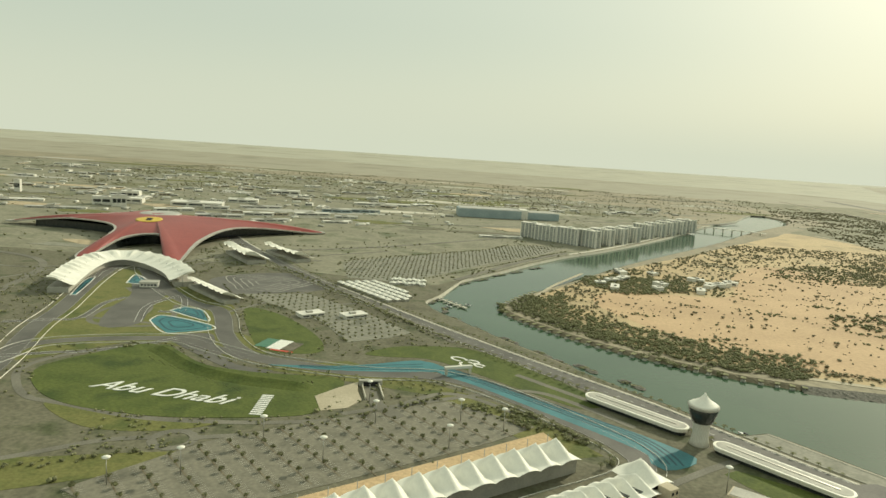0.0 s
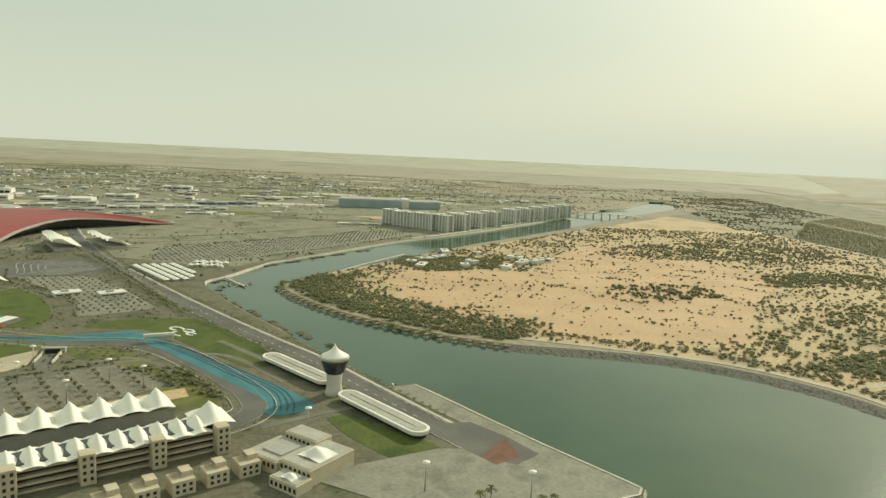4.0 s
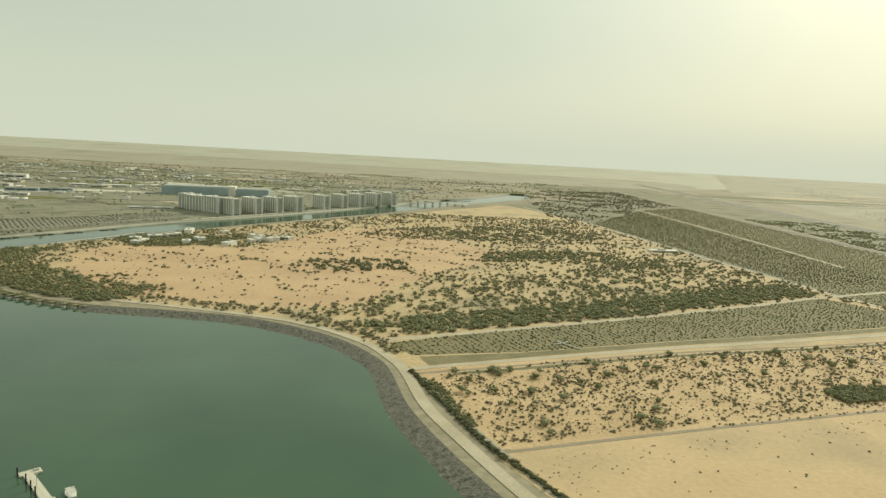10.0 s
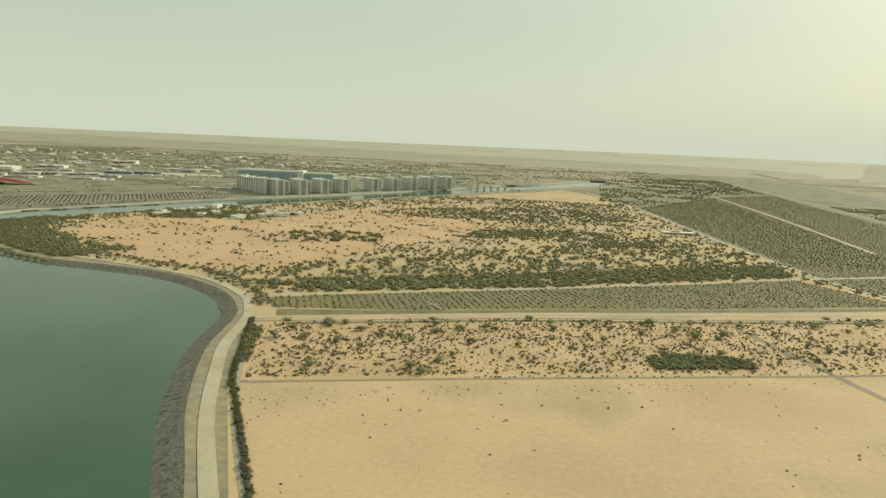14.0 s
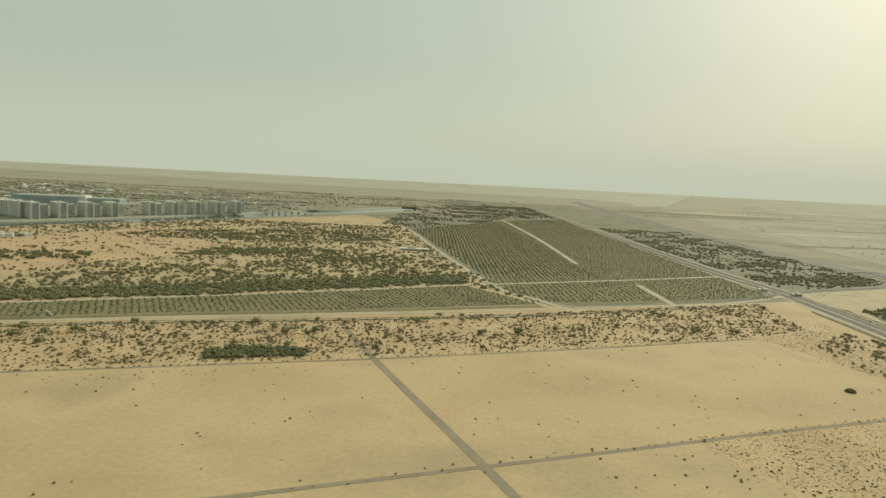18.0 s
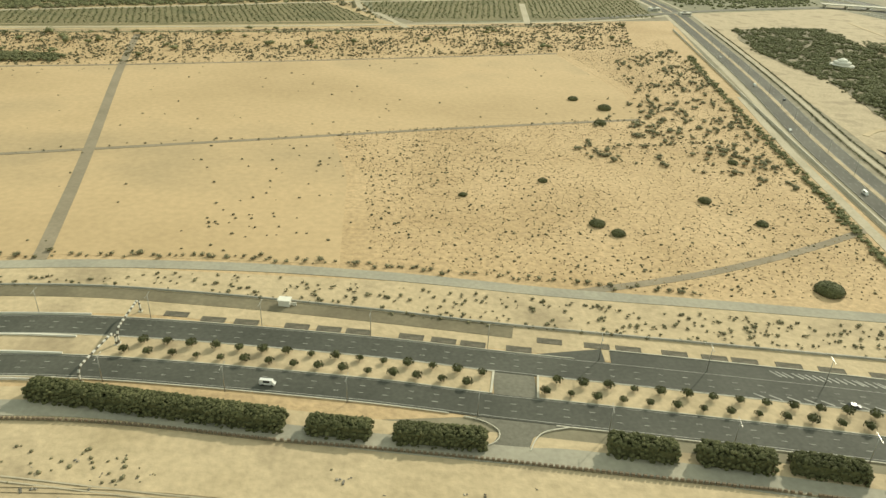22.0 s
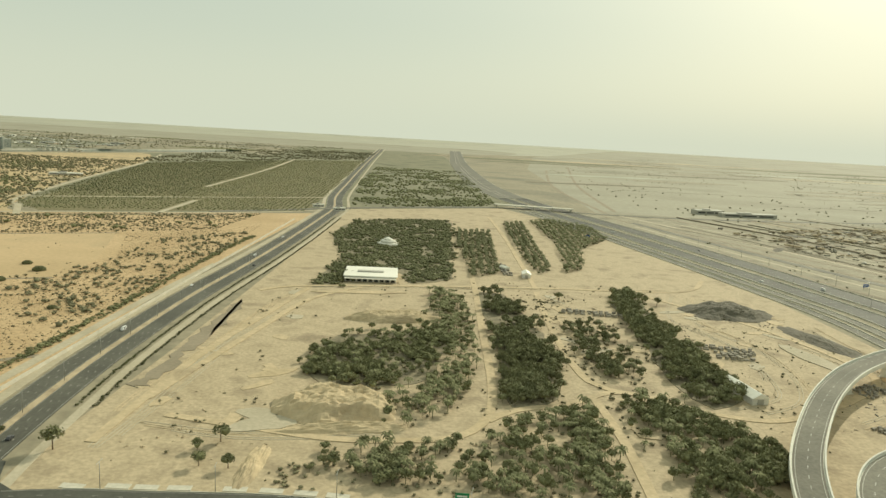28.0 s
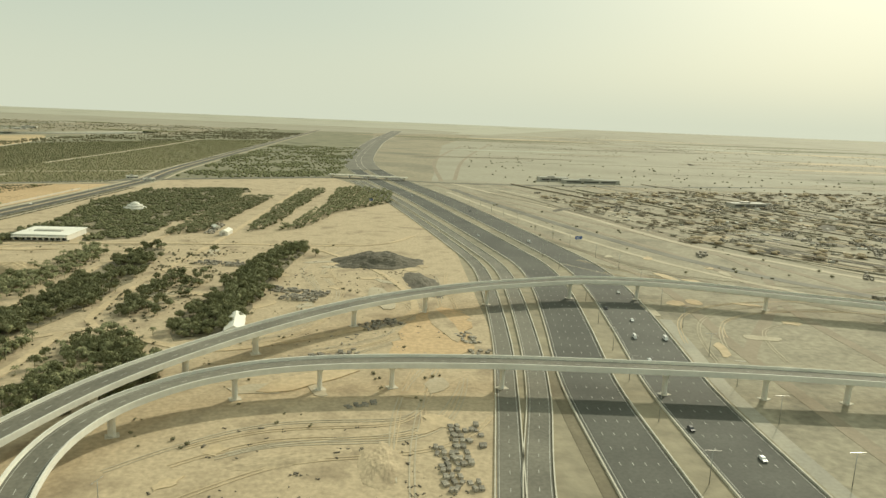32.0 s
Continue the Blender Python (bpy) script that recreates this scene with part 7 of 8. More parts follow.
for x, y, sz in ((1870, 33, 11), (1936, 42, 9), (1928, 34, 6), (2160, 322, 9), (2246, 318, 8), (1932, 20, 7), (1944, 18, 7), (2129, -12, 9), (2123, -50, 9), (2099, -16, 6)):
    t = small_tree(int(x) % 5, sz, "single dark green tree on pale sand", "yard trees")
    t.location = (x * K, y * K, 0)
FARB = [(1960, 960), (2235, 1080), (2260, 1500), (2290, 2200), (2000, 2200), (1960, 1500)]
q = scatter(FARB, 3200, 72, (), 70)
spread("far_groves", q, rng.uniform(3.5, 7, len(q)), TUFT, "tree", "far haze-paled groves beside the road", "tree")
q = scatter([(-1500, 2500), (900, 2400), (1300, 3000), (1900, 2800), (1800, 4000), (-1500, 4200)], 3400, 73, (), 200)
spread("far_scrub", q, rng.uniform(4, 9, len(q)), TUFT, "bush", "far dark scrub and trees on the plain", "tree")
q = scatter([(2480, 300), (2900, 100), (3400, 300), (3400, 900), (2700, 950), (2470, 700)], 450, 74, (), 60)
spread("yard_scrub", q, rng.uniform(1.5, 5, len(q)), SCRUB, "bush", "patchy scrub over the works yard", "shrub")
q = scatter([(2500, 1000), (3500, 900), (5200, 3000), (4200, 5500), (2700, 2600)], 900, 75, (), 300)
spread("far_scrub", q, rng.uniform(3, 6, len(q)), TUFT, "bush", "faint far scrub on the plain", "shrub")

# ---- the curved ramps over the motorway ----
R1 = [(2122, -190, 5), (2136, -110, 8), (2155, -52, 10), (2179, -1, 12), (2213, 46, 13), (2249, 87, 13.2), (2290, 123, 13.4), (2345, 156, 13.5), (2400, 176, 13.5), (2450, 186, 13.5), (2515, 177, 13), (2582, 152, 12), (2640, 130, 11), (2740, 90, 9), (2870, 40, 6)]
R2 = [(2205, -170, 6), (2188, -115, 8), (2180, -76, 9.5), (2181, -49, 11), (2190, -26, 12), (2208, -5, 12.6), (2230, 8.5, 13), (2256, 17, 13), (2290, 20.5, 13), (2341, 19.5, 13), (2383, 15.5, 13), (2460, 5.5, 13), (2530, -6, 12.4), (2640, -26, 10.5), (2780, -56, 8)]


def flyover(pts, wide, label, piers):
    ob = thing("flyover", 0, 0, 0, 0, label, "flyover", "curved flyovers")
    line = smooth_line(pts, 5)
    part("girder", strip_mesh("girder", line, -wide * 0.32, wide * 0.32, -0.9, M["facade"], 1.3), ob, "pale concrete box girder")
    part("deck", strip_mesh("deck", line, -wide / 2, wide / 2, 0, M["facade"], 1.01), ob)
    part("carriageway", strip_mesh("carriageway", line, -wide / 2 + 0.9, wide / 2 - 0.9, 0.08, M["oldasphalt"], 0.05), ob, "grey asphalt carriageway")
    for a in (-wide / 2 - 0.15, wide / 2 - 0.45):
        part("parapet", strip_mesh("parapet", line, a, a + 0.6, 1.35, M["facade"], 2.6), ob, "pale concrete parapet")
    for o, br in ((0, True), (wide / 2 - 1.9, False), (-wide / 2 + 1.9, False)):
        if br:
            v_, f_ = dashes(line, o, 0.3, 0.13, 3, 6)
            part("lane_dashes", mesh_of("lane_dashes", v_, f_, M["wornline"]), ob)
        else:
            part("edge_line", strip_mesh("edge_line", line, o - 0.12, o + 0.12, 0.13, M["wornline"], 0.04), ob)
    for x, y in piers:
        i = int(np.argmin(np.hypot(line[:, 0] - x, line[:, 1] - y)))
        h = line[i, 2] - 2.2
        d = side(line)[i]
        p = part("pier", lathe("pier", [(1.7, -0.3), (1.55, 0.6), (1.5, h - 2.6), (2.1, h - 0.9), (2.7, h)], "facade", 10, False), ob)
        p.matrix_basis = Matrix.Translation((line[i, 0] * K, line[i, 1] * K, 0)) @ Matrix.Rotation(math.atan2(d[1], d[0]), 4, "Z") @ Matrix.Diagonal((1.25, 0.75, 1, 1))
        part("pile_cap", box_mesh("pile_cap", -2.6, 2.6, -2.2, 2.2, 0, 0.35, "concrete", 0.1), ob).matrix_basis = pose(line[i, 0] * K, line[i, 1] * K, 0, 0, 0, 20)
    return line


r1 = flyover(R1, 13.5, "long curved concrete flyover with pale parapets", ((2142, -88), (2176, -8), (2204, 34), (2231, 66), (2281, 116), (2327, 146), (2370, 166), (2436, 184), (2483, 183), (2567, 158), (2640, 130), (2740, 90)))
r2 = flyover(R2, 12, "tight curved concrete flyover with pale parapets", ((2183, -90), (2190, -27), (2228, 8), (2266, 18), (2300, 20), (2352, 19), (2430, 9), (2473, 3), (2510, -3), (2600, -18), (2700, -38)))

# the far overpass deck where the cross road meets the motorway
op = thing("overpass", 2300, 1049, 0, -11, "low concrete overpass across the motorway", "bridge")
part("deck", box_mesh("deck", -75, 75, -8, 8, 5.2, 6.6, "concrete"), op)
for sx in (-70, -35, 0, 35, 70):
    part("pier", box_mesh("pier", sx - 1, sx + 1, -6, 6, 0, 5.2, "concrete"), op)


# ---- vehicles ----
def car(label, paint, ln=4.6, h=1.5, van=False):
    ob = thing("van" if van else "car", 0, 0, 0, 0, label, "van" if van else "car", "traffic")
    prof = [(-ln / 2, 0.35), (-ln / 2, 0.9), (-ln * 0.28, h), (ln * 0.12, h), (ln * 0.27, 0.95), (ln / 2, 0.8), (ln / 2, 0.35)] if not van else [(-ln / 2, 0.35), (-ln / 2, h), (ln * 0.3, h), (ln * 0.42, 1.1), (ln / 2, 0.95), (ln / 2, 0.35)]
    n_ = len(prof)
    vs = [(x, s_ * (0.9 if z < 1.1 else 0.74), z) for s_ in (-1, 1) for x, z in prof]
    fs = [tuple(range(n_)), tuple(range(n_, 2 * n_))[::-1]] + [((i + 1) % n_, i, i + n_, (i + 1) % n_ + n_) for i in range(n_)]
    part("body", mesh_of("body", vs, fs, M[paint]), ob)
    part("windows", box_mesh("windows", -ln * 0.27, ln * 0.16, -0.83, 0.83, 0.98, h - 0.12, "glass", 0.08), ob)
    wh = bmesh.new()
    bmesh.ops.create_cone(wh, cap_ends=True, segments=12, radius1=0.34, radius2=0.34, depth=0.24, matrix=Matrix.Rotation(radians(90), 4, "X"))
    wm = bm_mesh("wheel", wh, M["rubber"])
    for sx in (-ln * 0.3, ln * 0.3):
        for sy in (-0.82, 0.82):
            part("wheel", wm, ob).matrix_basis = pose(sx * K, sy * K, 0.34 * K)
    return ob


cars = [car("white saloon car on the road", "carpaint_white"), car("dark saloon car on the road", "carpaint_dark"), car("white delivery van on the road", "carpaint_white", 5.6, 2.2, True)]


def on_road(line, u, off, z, flip=False):
    run_ = np.r_[0, np.cumsum(np.linalg.norm(np.diff(line[:, :2], axis=0), axis=1))]
    i = int(np.clip(np.searchsorted(run_, u), 1, len(line) - 2))
    s_ = side(line)[i]
    return line[i, 0] + s_[0] * off, line[i, 1] + s_[1] * off, z, math.degrees(math.atan2(s_[1], s_[0])) - 90 + (180 if flip else 0)


spots = []
for k, (x, y, off) in enumerate(((2432, -58, -46), (2420, -20, -28), (2441, 100, -34), (2447, 140, -40), (2454, 178, -28), (2470, 95, -52), (2460, 220, -46), (2420, 240, 4), (2400, 420, -34), (2395, 460, 9), (2360, 650, -40), (2340, 800, 3), (2440, 60, -34))):
    i = int(np.argmin(np.hypot(mw[:, 0] - x, mw[:, 1] - y)))
    spots.append(on_road(mw, i * 8.0, off, 0.26, off < 0))
for u, off in ((40, -8), (200, 8), (330, 12), (430, -9), (470, 5), (600, 9)):
    spots.append(on_road(av, u, off, 0.26, off > 0))
for x, off in ((1725, 8), (1995, 12), (2010, -12), (1815, 14), (1520, -15)):
    i = int(np.argmin(np.abs(hw[:, 0] - x)))
    spots.append((hw[i, 0] + hs[i][0] * off, hw[i, 1] + hs[i][1] * off, 0.26, math.degrees(math.atan2(hs[i][1], hs[i][0])) - 90))
for k, (x, y, z, a) in enumerate(spots):
    c = cars[k % 3]
    if k < 3:
        c.matrix_world = pose(x * K, y * K, z * K, 0, 0, a)
    else:
        put(c, x, y, z, a)


# ---- lamps, gantries and signs ----
def street_lamp(h, label, double=False):
    ob = thing("street_lamp", 0, 0, 0, 0, label, "street lamp", "street lamps")
    part("pole", lathe("pole", [(0.17, 0), (0.09, h)], "steel", 6), ob)
    for s_ in ((1, -1) if double else (1,)):
        a = part("arm", box_mesh("arm", 0, s_ * 2.2, -0.06, 0.06, h - 0.1, h + 0.06, "steel") if s_ > 0 else box_mesh("arm", -2.2, 0, -0.06, 0.06, h - 0.1, h + 0.06, "steel"), ob)
        part("lantern", box_mesh("lantern", s_ * 2.2 - 0.35, s_ * 2.2 + 0.35, -0.12, 0.12, h - 0.12, h + 0.03, "steel", 0.03), a)
    return ob


lamp = street_lamp(11, "tall grey steel street lamp", True)
i0 = [i for i in range(len(hw)) if hw[i, 0] > 1330][0]
first = True
for i in range(i0, len(hw), 7):
    for off, tn in ((20.5, 180), (-20.5, 0)):
        x, y = hw[i] + hs[i] * off
        a = math.degrees(math.atan2(hs[i][1], hs[i][0])) + tn
        if first:
            lamp.matrix_world = pose(x * K, y * K, 0, 0, 0, a)
            first = False
        else:
            put(lamp, x, y, 0.05, a)
avs, mws = side(av), side(mw)
for i in range(3, 90, 5):
    put(lamp, av[i, 0], av[i, 1], 0.4, math.degrees(math.atan2(avs[i][1], avs[i][0])), 0.95)
for i in range(25, 140, 6):
    x, y = mw[i] - mws[i] * 17
    put(lamp, x, y, 0.05, math.degrees(math.atan2(mws[i][1], mws[i][0])), 1.2)
    x, y = mw[i] - mws[i] * 70
    put(lamp, x, y, 0.05, math.degrees(math.atan2(mws[i][1], mws[i][0])), 1.2)
ml = thing("mast_light", 312, 379, 0.3, 0, "tall mast with a white disc of floodlights", "mast light", "mast lights")
part("mast", lathe("mast", [(0.4, 0), (0.2, 19)], "steel", 8), ml)
part("disc", lathe("disc", [(0.4, 18.4), (2.6, 19.0), (2.7, 19.5), (1.2, 20.2), (0.2, 20.4)], "white", 16), ml, "white lighting disc")
for x, y in ((378, 370), (226, 463), (-110, 500), (-30, 545), (40, 560), (-60, 470), (-150, 440), (30, 505), (-40, 590), (75, 545), (-190, 420)):
    put(ml, x, y, 0.15, 0)
for (xa, ya), (xb, yb) in (((1455, 44), (1455.5, 21.5)), ((1455, 20.5), (1452, -2.5))):
    ln, a = math.hypot(xb - xa, yb - ya), math.degrees(math.atan2(yb - ya, xb - xa))
    ob = thing("sign_gantry", xa, ya, 0, a, "arched gantry with black and white stripes over the highway", "gantry", "highway gantries")
    arch = [(0, 0), (0, 3.6)] + [(2.6 - 2.6 * math.cos(t), 3.6 + 2.8 * math.sin(t)) for t in np.linspace(0.3, math.pi / 2, 4)] + [(ln - 2.6 + 2.6 * math.sin(t), 3.6 + 2.8 * math.cos(t)) for t in np.linspace(0, math.pi / 2 - 0.3, 4)] + [(ln, 3.6), (ln, 0)]
    run_ = smooth_line(arch, 1.3)
    for k in range(len(run_) - 1):
        (x0, z0), (x1, z1) = run_[k], run_[k + 1]
        seg = part("segment", box_mesh("segment", 0, math.hypot(x1 - x0, z1 - z0) + 0.02, -0.32, 0.32, -0.32, 0.32, "wallwhite" if k % 2 else "mound", 0.06), ob)
        seg.matrix_basis = Matrix.Translation((x0 * K, 0, z0 * K)) @ Matrix.Rotation(-math.atan2(z1 - z0, x1 - x0), 4, "Y")
    for sx in (0, ln):
        part("footing", box_mesh("footing", sx - 0.8, sx + 0.8, -0.8, 0.8, 0, 0.5, "concrete", 0.08), ob)
for x, y, a, wd in ((1820, 40, 10, 6), (2515, 420, 20, 9), (2300, 700, 0, 6)):
    ob = thing("road_sign", x, y, 0, a, "blue road sign board on two posts", "road sign", "road signs")
    part("board", box_mesh("board", -wd / 2, wd / 2, -0.1, 0.1, 2.2, 5.4, "signblue", 0.05), ob)
    for sx in (-wd / 3, wd / 3):
        part("post", box_mesh("post", sx - 0.12, sx + 0.12, 0.11, 0.35, 0, 5.2, "steel"), ob)
    for k in range(2):
        part("text_bar", box_mesh("text_bar", -wd * 0.35, wd * (0.3 - 0.15 * k), -0.16, -0.11, 4.1 - k * 1.0, 4.5 - k * 1.0, "line"), ob)

# walls, fences and barriers
def wall_line(name, pts, h, th, material, label, category="wall"):
    return tagged(new(name, strip_mesh(name, smooth_line(pts, 6), -th / 2, th / 2, h, M[material], h)), label, category, kind="structure")


wall_line("boundary_wall", [(1812, 30), (1823, 145), (1839, 313), (1862, 540), (1885, 770)], 2.2, 0.5, "concrete", "low pale boundary wall beside the avenue")
sw = smooth_line([(1340, -27), (1452, -22), (1525, -28), (1564, -31), (1600, -34.3), (1634, -38), (1668, -41.5), (1693, -44.5), (1760, -55), (1850, -72)], 1.75)
site_wall = tagged(new("site_barrier", strip_mesh("site_barrier", sw, -0.3, 0.3, 0.5, M["ditch"], 0.5)), "low brown barrier of spaced blocks on the sand", "barrier", kind="structure")
bl = box_mesh("block", -0.55, 0.55, -0.35, 0.35, 0.5, 1.35, "bark", 0.06)
for i in range(0, len(sw) - 1):
    part("block", bl, site_wall).matrix_basis = pose(sw[i][0] * K, sw[i][1] * K, 0, 0, 0, math.degrees(math.atan2(*(sw[i + 1] - sw[i])[::-1])))
wall_line("dark_road_wall", [(1213, 16), (1321, 51), (1411, 62), (1482, 59), (1552, 51), (1607, 43), (1700, 33), (1806, 22)], 1.0, 0.5, "roofgrey", "low concrete wall along the dark road")
wall_line("guard_rail", [(1100, -45), (1200, 1), (1270, 22), (1340, 30), (1394, 38), (1437, 40)], 1.1, 0.4, "wallwhite", "white safety barrier beside the highway", "barrier")
wall_line("guard_rail", [(1200, -14), (1270, 8), (1340, 15), (1400, 23.5), (1438, 24.5)], 1.1, 0.6, "wallwhite", "white safety barrier on the median", "barrier")
wall_line("guard_rail", [(1200, -26), (1270, -2), (1340, 4), (1400, 12.5), (1438, 13.5)], 1.1, 0.6, "wallwhite", "white safety barrier on the median", "barrier")
wall_line("guard_rail", [(1100, -92), (1200, -44), (1270, -19), (1340, -12), (1400, -3), (1448, -2)], 1.0, 0.4, "wallwhite", "pale barrier south of the highway", "barrier")
slab = thing("paving_panel", 1470, 43, 0, -4, "dark rectangular paved bay beside the highway", "paving", "roadside bays")
part("bed", box_mesh("bed", -5, 5, -1.8, 1.8, 0.05, 0.25, "mound", 0.05), slab)
for k in range(1, 22):
    i = int(np.argmin(np.abs(hw[:, 0] - (1470 + k * 15))))
    o_ = 22.5 if hw[i, 0] < 1615 else 30.0
    put(slab, hw[i, 0] + hs[i][0] * o_, hw[i, 1] + hs[i][1] * o_, 0, math.degrees(math.atan2(hs[i][1], hs[i][0])) - 90)
kiosk = thing("white_kiosk", 1512, 53, 0, -5, "small damaged white cabin on the verge", "cabin")
part("body", box_mesh("body", -2.4, 2.4, -1.6, 1.6, 0, 2.8, "wallwhite", 0.1), kiosk)
part("roof", box_mesh("roof", -2.7, 2.7, -1.9, 1.9, 2.8, 3.1, "white"), kiosk)
part("panel", box_mesh("panel", 2.6, 5.0, -0.2, 0.1, 0, 1.6, "wallwhite"), kiosk)

# ---- buildings of the yard ----
wb = thing("white_hall", 1998, 391, 0, -2, "low white flat-roofed hall with open side", "building")
part("wall_block", box_mesh("wall_block", -23, 24, -20, 22, 0, 5, "wallwhite", 0.2), wb)
part("roof", box_mesh("roof", -24, 25, -21, 23, 5, 5.8, "white", 0.2), wb)
part("canopy", box_mesh("canopy", -23, 24, -24.5, -21.1, 3.6, 4.2, "white"), wb)
# Dark panels on the solid wall stand in for shaded openings.
for k in range(9):
    part("opening", box_mesh("opening", -21.5 + k * 5.1, -18 + k * 5.1, -20.15, -19.9, 0.4, 3.4, "glass"), wb)
part("roof_light", box_mesh("roof_light", -12, 12, -4, 2, 5.8, 6.7, "roofgrey"), wb)
dm = thing("domed_pavilion", 2017, 581, 0, 0, "white stepped round pavilion among trees", "pavilion")
part("base", lathe("base", [(13, 0), (13, 2.5), (10, 3)], "wallwhite", 20), dm)
part("tier", lathe("tier", [(9, 2.8), (9, 5.5), (6, 6)], "wallwhite", 20), dm)
part("cap", lathe("cap", [(5.5, 5.8), (5, 7.4), (3, 8.6), (0.3, 9.2)], "white", 20), dm)


def gable_shed(x, y, turn, a, b, h, label):
    ob = thing("shed", x, y, 0, turn, label, "shed", "yard sheds")
    part("wall_block", box_mesh("wall_block", -a, a, -b, b, 0, h, "wallwhite"), ob)
    part("roof", mesh_of("roof", [(-a - 0.4, -b - 0.4, h), (a + 0.4, -b - 0.4, h), (a + 0.4, b + 0.4, h), (-a - 0.4, b + 0.4, h), (0, -b - 0.4, h + a * 0.55), (0, b + 0.4, h + a * 0.55)], [(0, 4, 5, 3), (1, 2, 5, 4), (0, 1, 4), (2, 3, 5), (0, 3, 2, 1)], M["white"]), ob)
    part("door", box_mesh("door", -a * 0.4, a * 0.4, -b - 0.1, -b + 0.1, 0, h * 0.8, "roofgrey"), ob)


gable_shed(2213, 110, 6, 5, 15, 4, "white gabled storage shed on the sand")
gable_shed(2152, 420, -8, 4, 8, 4, "small white gabled shed")
gable_shed(2136, 452, 30, 3, 5, 3, "small white gabled shed")


def mound(x, y, rx, ry, h, material, label, turn=0, seed=1, flat=0.55):
    n, vs, fs = 40, [], []
    for i in range(n + 1):
        for j in range(n + 1):
            u, v = 2 * i / n - 1, 2 * j / n - 1
            r = math.hypot(u, v) + 0.22 * noise.noise((u * 2.2, v * 2.2, seed)) + 0.08 * noise.noise((u * 7, v * 7, seed))
            top = max(0.0, 1 - max(0, r - flat) / (1 - flat)) if r < 1 else 0
            z = h * top * (0.85 + 0.24 * noise.noise((u * 3, v * 3, seed + 5)) + 0.1 * noise.noise((u * 9, v * 9, seed)) - 0.22 * abs(noise.noise((u * 6, v * 11, seed + 2))) + 0.07 * noise.noise((u * 19, v * 19, seed))) - (0.5 if top <= 0 else 0)
            vs.append((u * rx, v * ry, z))
    fs = [(i * (n + 1) + j, (i + 1) * (n + 1) + j, (i + 1) * (n + 1) + j + 1, i * (n + 1) + j + 1) for i in range(n) for j in range(n)]
    me = mesh_of("earth_mound", vs, fs, M[material])
    return thing("earth_mound", x, y, 0.05, turn, label, "mound", "spoil mounds", data=me)


mound(1984, 82, 32, 24, 8.5, "verge", "pale sand spoil mound with eroded top", 0, 3, 0.62)
mound(1988, 57, 32, 7, 3.5, "verge", "low pale spoil ridge", 5, 6, 0.3)
mound(2016, 252, 36, 15, 5.5, "verge", "low pale spoil mound", 4, 9, 0.62)
mound(1953, 20, 5, 20, 2.6, "verge", "low sand berm beside the highway", -8, 24, 0.3)
mound(2300, 300, 40, 30, 8, "mound", "dark grey spoil heap", 0, 12, 0.4)
mound(2332, 222, 13, 42, 2.4, "mound", "dark low spoil bank beside the road", 10, 15, 0.3)
mound(2258, -46, 24, 7, 1.2, "pale", "churned pale sand ridge", 15, 18, 0.2)
mound(2292, -52, 9, 18, 2, "pale", "churned pale sand ridge", 0, 21, 0.2)
for k in range(26):
    x, y = (2500 + rng.uniform(0, 800), rng.uniform(150, 900))
    mound(x, y, rng.uniform(8, 40), rng.uniform(6, 20), rng.uniform(1, 4), "mound" if k % 3 else "pale", "rough spoil bank in the works yard", rng.uniform(0, 60), 30 + k, 0.3)
for p in LANES + ([(1890, 90), (1920, 200), (1950, 300), (1990, 350)], [(1882, 40), (1900, 160), (1925, 260), (1945, 340)], [(2270, 100), (2320, 150), (2300, 260), (2240, 360)]):
    road("sand_track", p, 5, 0.12, "verge", "pale vehicle track worn into sand")


for p in ([(1878, 100), (1886, 104), (1896, 200), (1904, 280), (1898, 290), (1889, 220)], [(2300, 60), (2340, 70), (2350, 150), (2320, 140)]):
    area("stained_sand", [(x + rng.normal(0, 2), y + rng.normal(0, 2)) for x, y in smooth_line(p, 6, True)], 0.08, "dirtroad" if p[0][0] < 2000 else "scrubsand", "rusty stained sand in the yard", category="sand")


# stacked material and parked plant
def stack(x, y, turn, nx, ny, a, b, h, label, category="stack"):
    ob = thing("material_stack", x, y, 0.06, turn, label, category, "stored material")
    piece = box_mesh("block", -a / 2, a / 2, -b / 2, b / 2, 0, h, "junk", 0.06)
    g_ = np.random.default_rng(int(x * 3 + y))
    for i in range(nx):
        for j in range(ny):
            if g_.random() < 0.8:
                part("block", piece, ob).matrix_basis = pose((i * a * 1.25 + g_.normal(0, 0.35)) * K, (j * b * 1.4 + g_.normal(0, 0.35)) * K, 0, 0, 0, g_.normal(0, 14)) @ Matrix.Diagonal((g_.uniform(0.6, 1.05), g_.uniform(0.7, 1.05), g_.uniform(0.5, 1.3), 1))


stack(2315, -72, 3, 5, 8, 2.2, 3.2, 1.1, "rows of stacked concrete kerb blocks on sand")
stack(2322, -40, 3, 5, 5, 2.2, 3.2, 1.1, "rows of stacked concrete kerb blocks on sand")
stack(2347, 58, 10, 5, 4, 2.2, 3, 1.0, "rows of stacked blocks under the flyovers")
stack(2344, 84, 10, 4, 5, 2.2, 3, 1.0, "rows of stacked blocks under the flyovers")
stack(2290, 108, 30, 8, 5, 2.6, 2.2, 1.5, "dark stacked pipes beside the flyover", "pipe stack")
stack(2262, 60, 20, 7, 3, 3, 2, 1.2, "dark stacked pipes beside the flyover", "pipe stack")
stack(2222, 198, -20, 9, 4, 4, 2, 1.6, "parked plant and stored material on the sand", "plant")
